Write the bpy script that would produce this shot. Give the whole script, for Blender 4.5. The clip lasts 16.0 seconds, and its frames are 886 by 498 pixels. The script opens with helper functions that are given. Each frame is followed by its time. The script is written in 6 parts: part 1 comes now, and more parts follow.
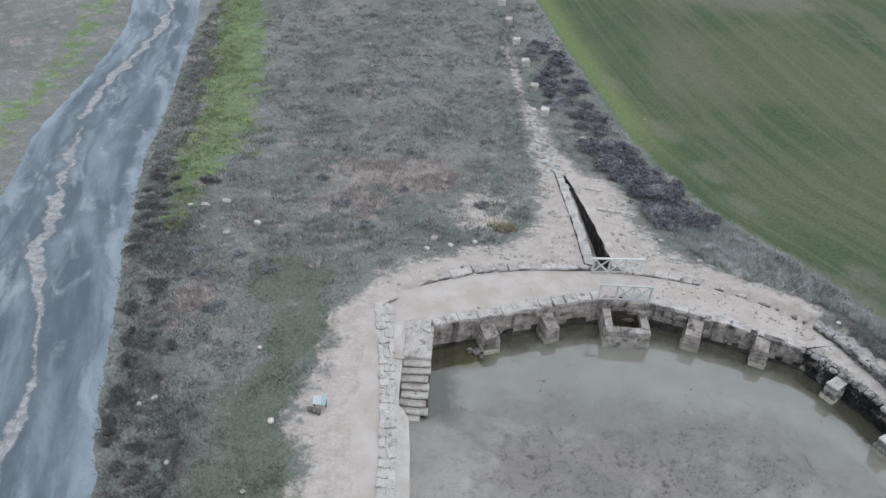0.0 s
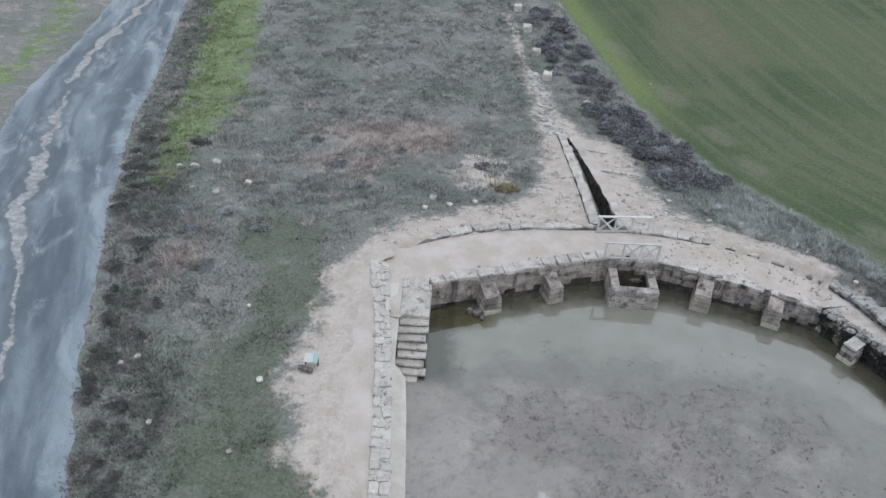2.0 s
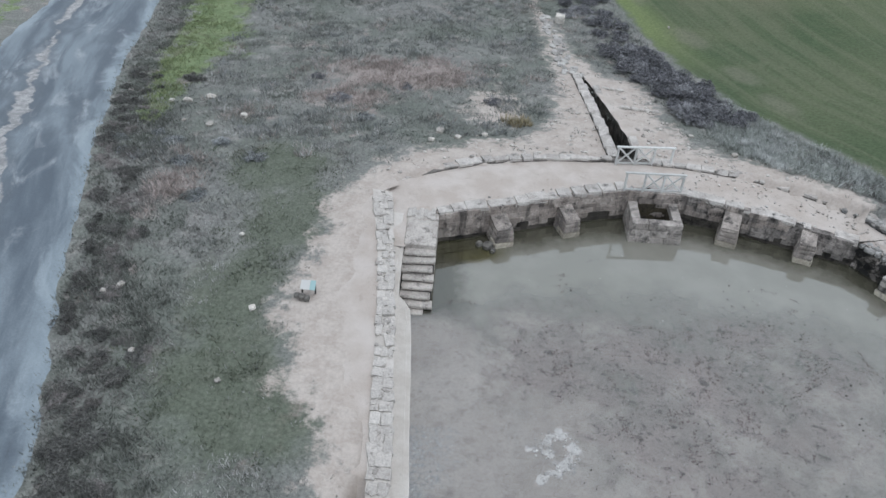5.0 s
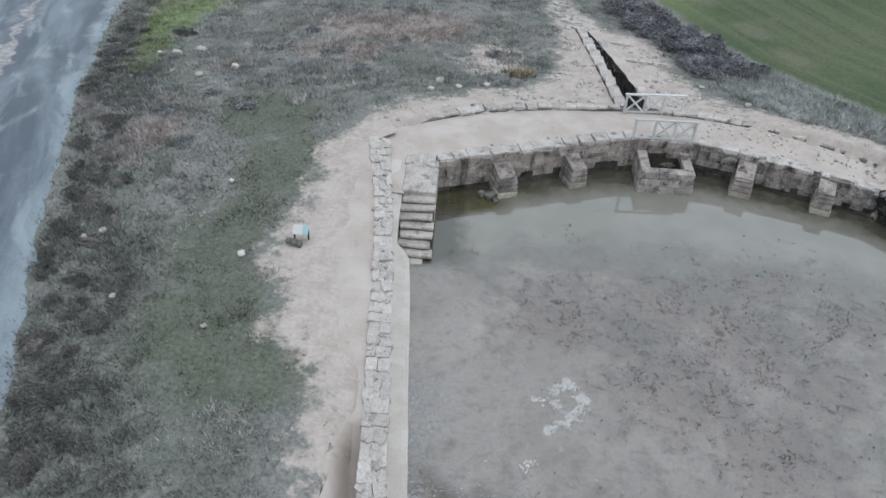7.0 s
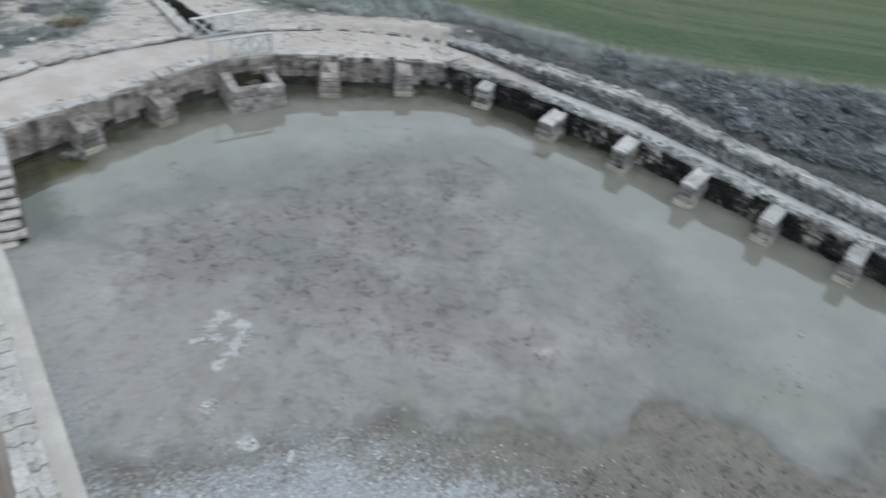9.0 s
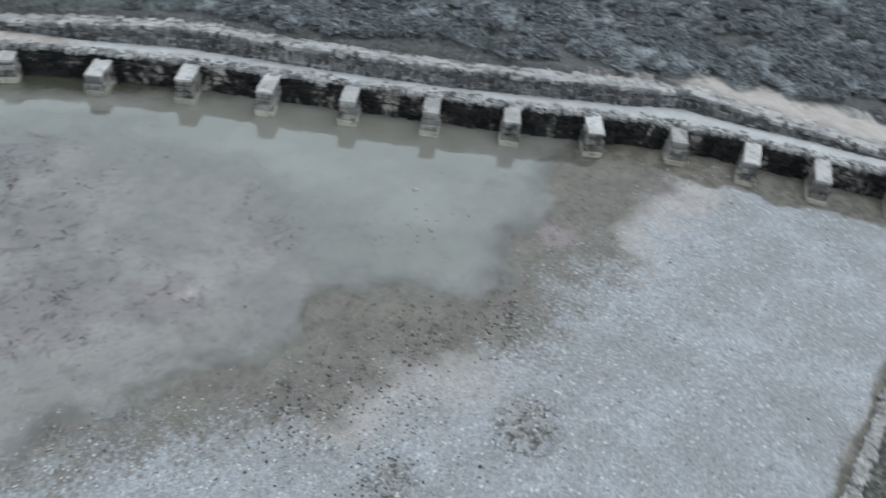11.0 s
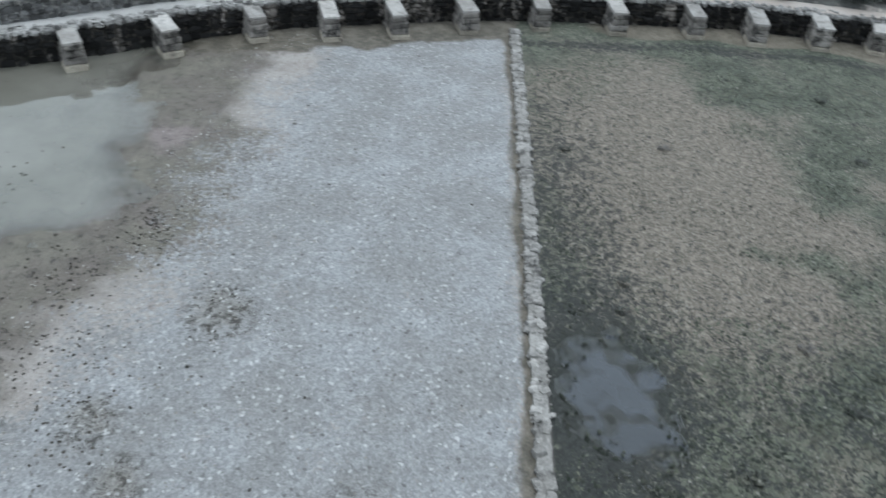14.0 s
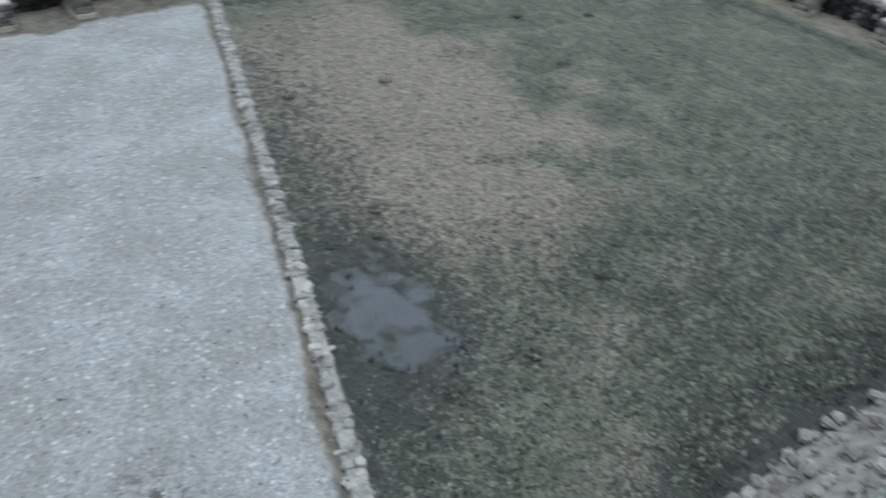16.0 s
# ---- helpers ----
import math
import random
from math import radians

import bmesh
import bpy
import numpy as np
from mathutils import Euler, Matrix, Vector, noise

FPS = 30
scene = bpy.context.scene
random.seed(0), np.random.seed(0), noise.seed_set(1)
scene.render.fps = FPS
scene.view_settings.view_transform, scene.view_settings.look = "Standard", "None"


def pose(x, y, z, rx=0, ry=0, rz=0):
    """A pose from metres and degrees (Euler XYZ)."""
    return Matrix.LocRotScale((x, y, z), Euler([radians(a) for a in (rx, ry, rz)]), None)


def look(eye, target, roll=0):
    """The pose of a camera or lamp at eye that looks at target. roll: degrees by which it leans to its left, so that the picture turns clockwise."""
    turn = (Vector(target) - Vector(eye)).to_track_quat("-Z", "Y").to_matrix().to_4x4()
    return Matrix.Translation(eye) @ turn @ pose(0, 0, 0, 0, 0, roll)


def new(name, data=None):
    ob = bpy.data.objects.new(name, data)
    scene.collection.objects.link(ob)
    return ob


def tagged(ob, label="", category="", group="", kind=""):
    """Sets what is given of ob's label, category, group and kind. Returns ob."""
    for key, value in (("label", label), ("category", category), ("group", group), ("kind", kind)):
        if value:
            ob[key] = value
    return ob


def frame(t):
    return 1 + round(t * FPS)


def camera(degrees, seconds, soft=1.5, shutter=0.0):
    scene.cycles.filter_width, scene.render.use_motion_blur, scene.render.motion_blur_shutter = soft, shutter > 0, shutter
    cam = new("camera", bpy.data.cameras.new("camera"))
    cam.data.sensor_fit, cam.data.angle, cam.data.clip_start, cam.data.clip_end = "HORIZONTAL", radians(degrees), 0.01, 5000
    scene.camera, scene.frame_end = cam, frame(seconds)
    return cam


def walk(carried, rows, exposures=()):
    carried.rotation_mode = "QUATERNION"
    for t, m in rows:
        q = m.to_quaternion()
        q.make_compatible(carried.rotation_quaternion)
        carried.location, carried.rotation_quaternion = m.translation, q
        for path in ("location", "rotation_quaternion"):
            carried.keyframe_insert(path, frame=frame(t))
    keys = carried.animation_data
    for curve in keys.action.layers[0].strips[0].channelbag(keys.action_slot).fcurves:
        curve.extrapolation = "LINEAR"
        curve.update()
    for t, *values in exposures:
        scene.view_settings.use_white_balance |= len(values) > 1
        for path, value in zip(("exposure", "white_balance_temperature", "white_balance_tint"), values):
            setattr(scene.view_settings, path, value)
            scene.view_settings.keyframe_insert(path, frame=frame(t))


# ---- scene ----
cam = camera(55.95, 16.0, soft=1.5, shutter=0.6)
# seconds, eye x y z, yaw, pitch, roll
ROWS = [
    (0.0, 0.000, 0.000, 28.874, 0.00, -36.27, 4.63),
    (0.5, 0.059, 0.176, 28.267, 0.02, -36.42, 4.56),
    (1.0, 0.125, 0.335, 27.660, 0.01, -36.60, 4.57),
    (1.5, 0.204, 0.456, 27.046, 0.01, -36.78, 4.57),
    (2.0, 0.232, 0.587, 26.418, -0.01, -36.97, 4.58),
    (2.5, 0.268, 0.697, 25.796, 0.04, -37.13, 4.52),
    (3.0, 0.275, 0.825, 25.198, 0.12, -37.32, 4.52),
    (3.5, 0.285, 0.981, 24.599, 0.18, -37.54, 4.58),
    (4.0, 0.320, 1.087, 24.013, 0.25, -37.75, 4.51),
    (6.5, 0.422, 1.572, 21.066, 0.56, -38.71, 4.40),
    (7.0, 0.454, 1.640, 20.481, 0.32, -38.93, 4.36),
    (7.5, 0.492, 1.624, 19.999, -4.24, -39.14, 5.81),
    (8.0, 0.552, 1.493, 19.642, -12.84, -39.21, 7.63),
    (8.5, 0.491, 1.447, 19.273, -22.47, -39.16, 7.97),
    (9.0, 0.366, 1.346, 18.916, -32.64, -39.05, 8.14),
    (9.5, 0.292, 1.253, 18.488, -42.66, -38.76, 8.58),
    (10.0, 0.204, 1.262, 17.975, -51.38, -38.33, 8.34),
    (12.5, -0.625, 1.663, 15.034, -84.36, -36.74, 6.21),
    (13.0, -0.682, 1.706, 14.446, -88.99, -36.74, 5.55),
    (13.5, -0.736, 1.683, 13.883, -93.44, -36.75, 5.16),
    (14.0, -0.840, 1.657, 13.446, -98.10, -36.62, 4.92),
    (14.5, -0.935, 1.685, 13.092, -103.51, -36.54, 4.75),
    (15.0, -1.012, 1.645, 12.742, -108.02, -36.51, 4.45),
    (15.5, -1.118, 1.580, 12.490, -112.15, -36.47, 4.15),
    (15.8, -1.188, 1.534, 12.414, -115.10, -36.51, 4.20),
    (16.0, -1.235, 1.503, 12.364, -118.61, -36.54, 4.23),
]
walk(cam, [(t, pose(x, y, z, 90 + pitch, 0, yaw) @ pose(0, 0, 0, 0, 0, roll)) for t, x, y, z, yaw, pitch, roll in ROWS],
     [(0.0, 0.55, 5950, 9), (7.0, 0.55, 5950, 8), (8.0, 0.55, 5850, 6), (9.0, 0.55, 5800, 5), (13.5, 0.53, 5800, 4), (16.0, 0.62, 5790, 3)])

# ---------------------------------------------------------------- light
world = bpy.data.worlds.new("overcast_sky")
scene.world = world
world.use_nodes = True
wn = world.node_tree
sky = wn.nodes.new("ShaderNodeTexSky")
sky.sky_type = "NISHITA"
sky.sun_disc = False
SUN_AZ, SUN_EL = 120.0, 76.0          # degrees clockwise from +y, degrees up
sky.sun_elevation, sky.sun_rotation = radians(SUN_EL), radians(SUN_AZ)
sky.air_density, sky.dust_density, sky.ozone_density = 1.0, 2.5, 1.0
wn.nodes["Background"].inputs["Strength"].default_value = 0.15
veil = wn.nodes.new("ShaderNodeHueSaturation")      # cloud takes most of the blue away
veil.inputs["Saturation"].default_value = 0.4
wn.links.new(sky.outputs[0], veil.inputs["Color"])
cloud = wn.nodes.new("ShaderNodeMix")               # an even cloud cover over the clear sky
cloud.data_type = "RGBA"
cloud.inputs[0].default_value = 0.7
wn.links.new(veil.outputs[0], cloud.inputs[6])
cloud.inputs[7].default_value = (4.1, 4.2, 4.3, 1.0)
wn.links.new(cloud.outputs[2], wn.nodes["Background"].inputs["Color"])
sun = new("sun", bpy.data.lights.new("sun", "SUN"))
sun.data.energy, sun.data.angle, sun.data.color = 0.5, radians(28), (1.0, 0.99, 0.97)
sd = Vector((math.sin(radians(SUN_AZ)) * math.cos(radians(SUN_EL)), math.cos(radians(SUN_AZ)) * math.cos(radians(SUN_EL)), math.sin(radians(SUN_EL))))
sun.matrix_world = look(sd * 100, (0, 0, 0))


# ---------------------------------------------------------------- material helpers
class Mat:
    """A node material that is built up step by step."""

    def __init__(self, name, rough=0.9, spec=0.3):
        self.m = bpy.data.materials.new(name)
        self.m.use_nodes = True
        self.t = self.m.node_tree
        self.b = self.t.nodes["Principled BSDF"]
        self.b.inputs["Roughness"].default_value = rough
        self.b.inputs["Specular IOR Level"].default_value = spec
        self.pos = self.t.nodes.new("ShaderNodeNewGeometry").outputs["Position"]

    def link(self, a, b):
        self.t.links.new(a, b)
        return b

    def put(self, socket, v):
        if isinstance(v, (int, float)):
            socket.default_value = v
        elif isinstance(v, tuple):
            socket.default_value = (*v, 1.0) if len(socket.default_value) == 4 and len(v) == 3 else v
        else:
            self.link(v, socket)

    def attr(self, name):
        n = self.t.nodes.new("ShaderNodeAttribute")
        n.attribute_name = name
        return n.outputs["Fac"]

    def rand(self):
        return self.t.nodes.new("ShaderNodeObjectInfo").outputs["Random"]

    def island(self):
        return self.t.nodes.new("ShaderNodeNewGeometry").outputs["Random Per Island"]

    def scaled(self, sx, sy, sz, src=None):
        n = self.t.nodes.new("ShaderNodeVectorMath")
        n.operation = "MULTIPLY"
        self.link(src or self.pos, n.inputs[0])
        n.inputs[1].default_value = (sx, sy, sz)
        return n.outputs[0]

    def noise(self, scale, detail=4.0, rough=0.6, vec=None, dist=0.0):
        n = self.t.nodes.new("ShaderNodeTexNoise")
        self.link(vec or self.pos, n.inputs["Vector"])
        n.inputs["Scale"].default_value, n.inputs["Detail"].default_value = scale, detail
        n.inputs["Roughness"].default_value, n.inputs["Distortion"].default_value = rough, dist
        return n.outputs["Fac"]

    def cells(self, scale, vec=None, feature="F1"):
        n = self.t.nodes.new("ShaderNodeTexVoronoi")
        n.feature = feature
        self.link(vec or self.pos, n.inputs["Vector"])
        n.inputs["Scale"].default_value = scale
        return n.outputs["Distance"]

    def pebble(self, scale):
        """One random tone for each small cell."""
        n = self.t.nodes.new("ShaderNodeTexVoronoi")
        self.link(self.pos, n.inputs["Vector"])
        n.inputs["Scale"].default_value = scale
        g = self.t.nodes.new("ShaderNodeSeparateColor")
        self.link(n.outputs["Color"], g.inputs[0])
        return g.outputs[0]

    def math(self, op, a, b=0.0):
        n = self.t.nodes.new("ShaderNodeMath")
        n.operation = op
        self.put(n.inputs[0], a)
        self.put(n.inputs[1], b)
        return n.outputs[0]

    def ramp(self, v, lo, hi, a=0.0, b=1.0):
        n = self.t.nodes.new("ShaderNodeMapRange")
        n.interpolation_type = "SMOOTHSTEP"
        self.put(n.inputs["Value"], v)
        for k, x in (("From Min", lo), ("From Max", hi), ("To Min", a), ("To Max", b)):
            n.inputs[k].default_value = x
        return n.outputs["Result"]

    def mix(self, f, a, b):
        n = self.t.nodes.new("ShaderNodeMix")
        n.data_type = "RGBA"
        self.put(n.inputs[0], f)
        self.put(n.inputs[6], a)
        self.put(n.inputs[7], b)
        return n.outputs[2]

    def scale_colour(self, c, v):
        n = self.t.nodes.new("ShaderNodeMix")
        n.data_type, n.blend_type = "RGBA", "MULTIPLY"
        n.inputs[0].default_value = 1.0
        self.put(n.inputs[6], c)
        g = self.t.nodes.new("ShaderNodeCombineColor")
        for i in range(3):
            self.link(v, g.inputs[i])
        self.link(g.outputs[0], n.inputs[7])
        return n.outputs[2]

    def colour(self, c):
        self.put(self.b.inputs["Base Color"], c)
        return self

    def rough(self, v):
        self.put(self.b.inputs["Roughness"], v)
        return self

    def bump(self, h, strength=0.5, dist=0.03):
        n = self.t.nodes.new("ShaderNodeBump")
        n.inputs["Strength"].default_value, n.inputs["Distance"].default_value = strength, dist
        self.put(n.inputs["Height"], h)
        self.link(n.outputs[0], self.b.inputs["Normal"])
        return self


def stone_mat(name, light, mid, dark, stain=0.5, piece=True, vary=1.0, streak=0.0):
    """Weathered limestone: grain, blotches, dark lichen and a tint for each piece."""
    m = Mat(name, 0.92, 0.2)
    blot = m.noise(1.3, 5, 0.65)
    grain = m.noise(14, 5, 0.7)
    c = m.mix(m.ramp(blot, 0.35, 0.65), mid, light)
    c = m.mix(m.ramp(m.noise(2.1, 7, 0.72, dist=0.25), 0.56 - 0.12 * stain, 0.74 - 0.14 * max(0.0, stain - 0.3)), c, dark)
    if streak:
        c = m.mix(m.ramp(m.noise(1.0, 6, 0.65, m.scaled(2.0, 2.0, 0.3)), 0.46, 0.66, 0.0, streak), c, dark)
    c = m.scale_colour(c, m.ramp(grain, 0.25, 0.75, 0.72, 1.2))
    r = m.rand() if piece else m.island()
    c = m.scale_colour(c, m.ramp(r, 0, 1, 1 - 0.22 * vary, 1 + 0.18 * vary))
    m.colour(c).bump(m.math("ADD", grain, m.math("MULTIPLY", blot, 2.0)), 0.6, 0.03)
    return m.m


M_STONE = stone_mat("pale_limestone", (0.58, 0.55, 0.50), (0.42, 0.39, 0.35), (0.12, 0.115, 0.105), 0.35)
M_FLAG = stone_mat("bleached_flagstone", (0.53, 0.5, 0.462), (0.45, 0.42, 0.387), (0.22, 0.205, 0.185), 0.25, vary=0.4)
M_WALL = stone_mat("stained_ashlar", (0.44, 0.388, 0.348), (0.285, 0.246, 0.218), (0.045, 0.042, 0.04), 0.6, vary=0.85, streak=0.75)
M_WALL_DARK = stone_mat("blackened_ashlar", (0.37, 0.335, 0.308), (0.2, 0.182, 0.167), (0.03, 0.029, 0.028), 0.9, vary=0.9, streak=0.75)
M_CORE_PIECE = stone_mat("wet_shaded_foot_stone", (0.09, 0.08, 0.07), (0.05, 0.046, 0.04), (0.015, 0.015, 0.014), 0.8)
M_DARKWALL = stone_mat("mossy_rubble", (0.24, 0.225, 0.2), (0.13, 0.125, 0.115), (0.045, 0.045, 0.042), 0.9)


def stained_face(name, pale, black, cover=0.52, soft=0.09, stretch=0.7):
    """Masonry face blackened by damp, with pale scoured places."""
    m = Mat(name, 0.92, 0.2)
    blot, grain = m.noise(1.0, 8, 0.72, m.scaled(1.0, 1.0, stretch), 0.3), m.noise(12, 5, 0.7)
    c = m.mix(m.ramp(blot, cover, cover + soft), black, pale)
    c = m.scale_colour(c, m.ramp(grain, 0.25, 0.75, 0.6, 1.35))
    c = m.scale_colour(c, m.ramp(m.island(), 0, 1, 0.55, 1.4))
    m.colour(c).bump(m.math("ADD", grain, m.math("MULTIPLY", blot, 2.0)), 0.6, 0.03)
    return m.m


M_CORE = stone_mat("near_black_masonry", (0.1, 0.09, 0.078), (0.05, 0.047, 0.042), (0.012, 0.012, 0.011), 1.0, piece=False)
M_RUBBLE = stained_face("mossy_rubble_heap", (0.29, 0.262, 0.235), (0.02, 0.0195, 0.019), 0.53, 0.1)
M_UPPER = stained_face("grey_rubble_face", (0.2, 0.198, 0.193), (0.105, 0.104, 0.102), 0.42, 0.22)
M_COPE = stone_mat("lichened_coping", (0.42, 0.41, 0.39), (0.21, 0.204, 0.193), (0.045, 0.044, 0.042), 0.85)
M_COPE_PINK = stone_mat("worn_coping", (0.52, 0.49, 0.455), (0.4, 0.37, 0.34), (0.13, 0.122, 0.115), 0.45, vary=0.5)
M_COBBLE = stone_mat("grey_cobble", (0.45, 0.435, 0.41), (0.31, 0.297, 0.275), (0.1, 0.096, 0.09), 0.55)
M_CRUST = stone_mat("lime_crust", (0.5, 0.49, 0.47), (0.41, 0.4, 0.38), (0.24, 0.23, 0.21), 0.3, piece=False)
# stained stone with shade in its colour, for the kerb face and stair risers
M_SHADED_FACE = stone_mat("shaded_face_stone", (0.2, 0.185, 0.168), (0.12, 0.112, 0.102), (0.045, 0.043, 0.04), 0.7, piece=False)
M_KERBFILL = stone_mat("kerb_rubble", (0.38, 0.367, 0.345), (0.26, 0.25, 0.232), (0.1, 0.096, 0.09), 0.5, piece=False)
M_FLECK = stone_mat("white_shell_grit", (0.66, 0.65, 0.62), (0.5, 0.48, 0.45), (0.24, 0.22, 0.2), 0.1, piece=False)
M_RUBBLE_PALE = stone_mat("pale_rubble_heap", (0.36, 0.34, 0.31), (0.24, 0.225, 0.2), (0.09, 0.085, 0.08), 0.6, piece=False)
M_MORTAR = stone_mat("lime_mortar", (0.26, 0.23, 0.2), (0.17, 0.15, 0.13), (0.06, 0.055, 0.05), 0.7, piece=False)


def plaster_material():
    m = Mat("lime_plaster", 0.9, 0.2)
    c = m.mix(m.ramp(m.noise(0.9, 6, 0.65), 0.36, 0.66), (0.47, 0.435, 0.395), (0.56, 0.53, 0.49))
    c = m.mix(m.ramp(m.noise(2.3, 7, 0.75), 0.58, 0.72, 0.0, 0.6), c, (0.33, 0.305, 0.27))
    c = m.scale_colour(c, m.ramp(m.noise(20, 4, 0.7), 0.25, 0.75, 0.92, 1.07))
    return m.colour(c).bump(m.noise(9, 5), 0.3, 0.02).m


M_PLASTER = plaster_material()


def sand_material():
    m = Mat("packed_sand", 0.95, 0.15)
    c = m.mix(m.ramp(m.noise(0.7, 5), 0.35, 0.68), (0.43, 0.378, 0.335), (0.51, 0.466, 0.426))
    c = m.mix(m.ramp(m.noise(3.0, 6, 0.7), 0.58, 0.75), c, (0.33, 0.29, 0.25))
    c = m.scale_colour(c, m.ramp(m.noise(35, 4, 0.8), 0.2, 0.8, 0.84, 1.14))
    return m.colour(c).bump(m.noise(18, 6, 0.7), 0.35, 0.03).m


M_SAND = sand_material()


def lime_material():
    """Worn lime concrete that gives way to trodden sand."""
    m = Mat("worn_lime_concrete", 0.92, 0.2)
    c = m.mix(m.ramp(m.noise(1.1, 6, 0.65), 0.36, 0.66), (0.45, 0.44, 0.42), (0.56, 0.55, 0.53))
    c = m.mix(m.ramp(m.noise(2.6, 8, 0.78), 0.57, 0.7, 0.0, 0.7), c, (0.25, 0.243, 0.23))
    sand = m.math("ADD", m.attr("sandy"), m.math("MULTIPLY", m.math("SUBTRACT", m.noise(0.8, 7, 0.75), 0.5), 1.2))
    c = m.mix(m.ramp(sand, 0.3, 0.7), c, m.mix(m.ramp(m.noise(1.4, 6), 0.4, 0.62), (0.38, 0.335, 0.3), (0.48, 0.44, 0.405)))
    c = m.scale_colour(c, m.ramp(m.noise(16, 4, 0.75), 0.25, 0.75, 0.85, 1.12))
    return m.colour(c).bump(m.noise(9, 6, 0.7), 0.4, 0.03).m


M_LIME = lime_material()


def ground_material():
    """Dry winter grass, with sand, bright verge grass and the sown field where the sheet's masks say so."""
    m = Mat("winter_grassland", 0.95, 0.15)
    big, mid, fine = m.noise(0.16, 5, 0.6), m.noise(0.8, 6, 0.65), m.noise(7, 6, 0.75)
    c = m.mix(m.ramp(big, 0.38, 0.62), (0.205, 0.206, 0.193), (0.152, 0.164, 0.143))
    c = m.mix(m.ramp(mid, 0.5, 0.72), c, (0.29, 0.282, 0.262))
    c = m.mix(m.ramp(m.noise(0.33, 5, 0.7), 0.58, 0.7), c, (0.30, 0.255, 0.235))
    c = m.mix(m.ramp(m.noise(1.7, 6, 0.75), 0.6, 0.72), c, (0.09, 0.096, 0.08))
    c = m.scale_colour(c, m.ramp(fine, 0.25, 0.75, 0.6, 1.4))
    c = m.mix(m.ramp(m.math("ADD", m.attr("scrub"), m.math("MULTIPLY", m.math("SUBTRACT", mid, 0.5), 1.5)), 0.0, 0.8, 0.0, 0.85), c, m.scale_colour((0.085, 0.084, 0.08), m.ramp(fine, 0.25, 0.75, 0.5, 1.6)))
    c = m.mix(m.ramp(m.math("ADD", m.attr("heath"), m.math("MULTIPLY", m.math("SUBTRACT", mid, 0.5), 2.0)), 0.2, 0.8, 0.0, 0.85), c, m.scale_colour((0.33, 0.285, 0.262), m.ramp(fine, 0.25, 0.75, 0.6, 1.35)))
    c = m.mix(m.ramp(m.math("ADD", m.attr("lush"), m.math("MULTIPLY", m.math("SUBTRACT", mid, 0.5), 1.4)), 0.15, 0.75, 0.0, 0.8), c, m.scale_colour((0.108, 0.124, 0.09), m.ramp(fine, 0.25, 0.75, 0.65, 1.35)))
    # bright verge
    v = m.math("ADD", m.attr("verge"), m.math("MULTIPLY", m.math("SUBTRACT", m.noise(0.55, 7, 0.72), 0.5), 11.0))
    g = m.scale_colour(m.mix(m.ramp(mid, 0.4, 0.65), (0.15, 0.197, 0.1), (0.212, 0.258, 0.14)), m.ramp(fine, 0.25, 0.75, 0.6, 1.35))
    c = m.mix(m.ramp(v, -0.3, 0.9), c, g)
    # sown field: broad drilled sweeps, thin and bare places
    f = m.math("ADD", m.attr("field"), m.math("MULTIPLY", m.math("SUBTRACT", m.noise(0.5, 5, 0.7), 0.5), 2.2))
    rows = m.noise(1.0, 4, 0.6, m.scaled(0.10, 0.02, 0.1))
    turn = m.noise(0.045, 4, 0.6, dist=0.8)
    fc = m.mix(m.ramp(turn, 0.36, 0.62), (0.07, 0.099, 0.052), (0.104, 0.124, 0.07))
    fc = m.mix(m.ramp(rows, 0.52, 0.72, 0.0, 0.8), fc, (0.138, 0.138, 0.09))
    n = m.t.nodes.new("ShaderNodeCombineXYZ")
    m.link(m.attr("field"), n.inputs[0]), m.link(m.scaled(0.03, 0.03, 0.0), n.inputs[1])
    drill = m.noise(1.0, 4, 0.65, m.scaled(0.75, 1.0, 1.0, n.outputs[0]))
    fc = m.mix(m.ramp(drill, 0.46, 0.6, 0.0, 0.5), fc, (0.138, 0.148, 0.095))
    fc = m.mix(m.ramp(m.noise(0.09, 6, 0.7, dist=0.6), 0.56, 0.68, 0.0, 0.5), fc, (0.155, 0.152, 0.104))
    fc = m.mix(m.math("MULTIPLY", m.attr("lush"), m.ramp(m.attr("field"), 0.8, 3.4, 0.85, 0.0)), fc, (0.16, 0.2, 0.085))
    fc = m.mix(m.ramp(m.math("ADD", m.attr("bare"), m.math("SUBTRACT", m.noise(0.5, 6, 0.7), 0.5)), 0.25, 0.9, 0.0, 0.5), fc, (0.185, 0.178, 0.135))
    fc = m.scale_colour(fc, m.ramp(m.noise(5, 6, 0.75), 0.25, 0.75, 0.72, 1.25))
    c = m.mix(m.ramp(f, -0.3, 0.5), c, fc)
    # trodden sand
    s = m.math("ADD", m.attr("sand"), m.math("MULTIPLY", m.math("SUBTRACT", m.noise(0.9, 6, 0.75), 0.5), 6.0))
    sc = m.mix(m.ramp(m.noise(1.1, 6, 0.7), 0.38, 0.62), (0.40, 0.352, 0.312), (0.475, 0.428, 0.385))
    sc = m.scale_colour(sc, m.ramp(fine, 0.25, 0.75, 0.88, 1.12))
    c = m.mix(m.ramp(s, -0.5, 0.6), c, sc)
    return m.colour(c).bump(m.math("ADD", fine, m.math("MULTIPLY", mid, 2.0)), 0.5, 0.05).m


M_GROUND = ground_material()


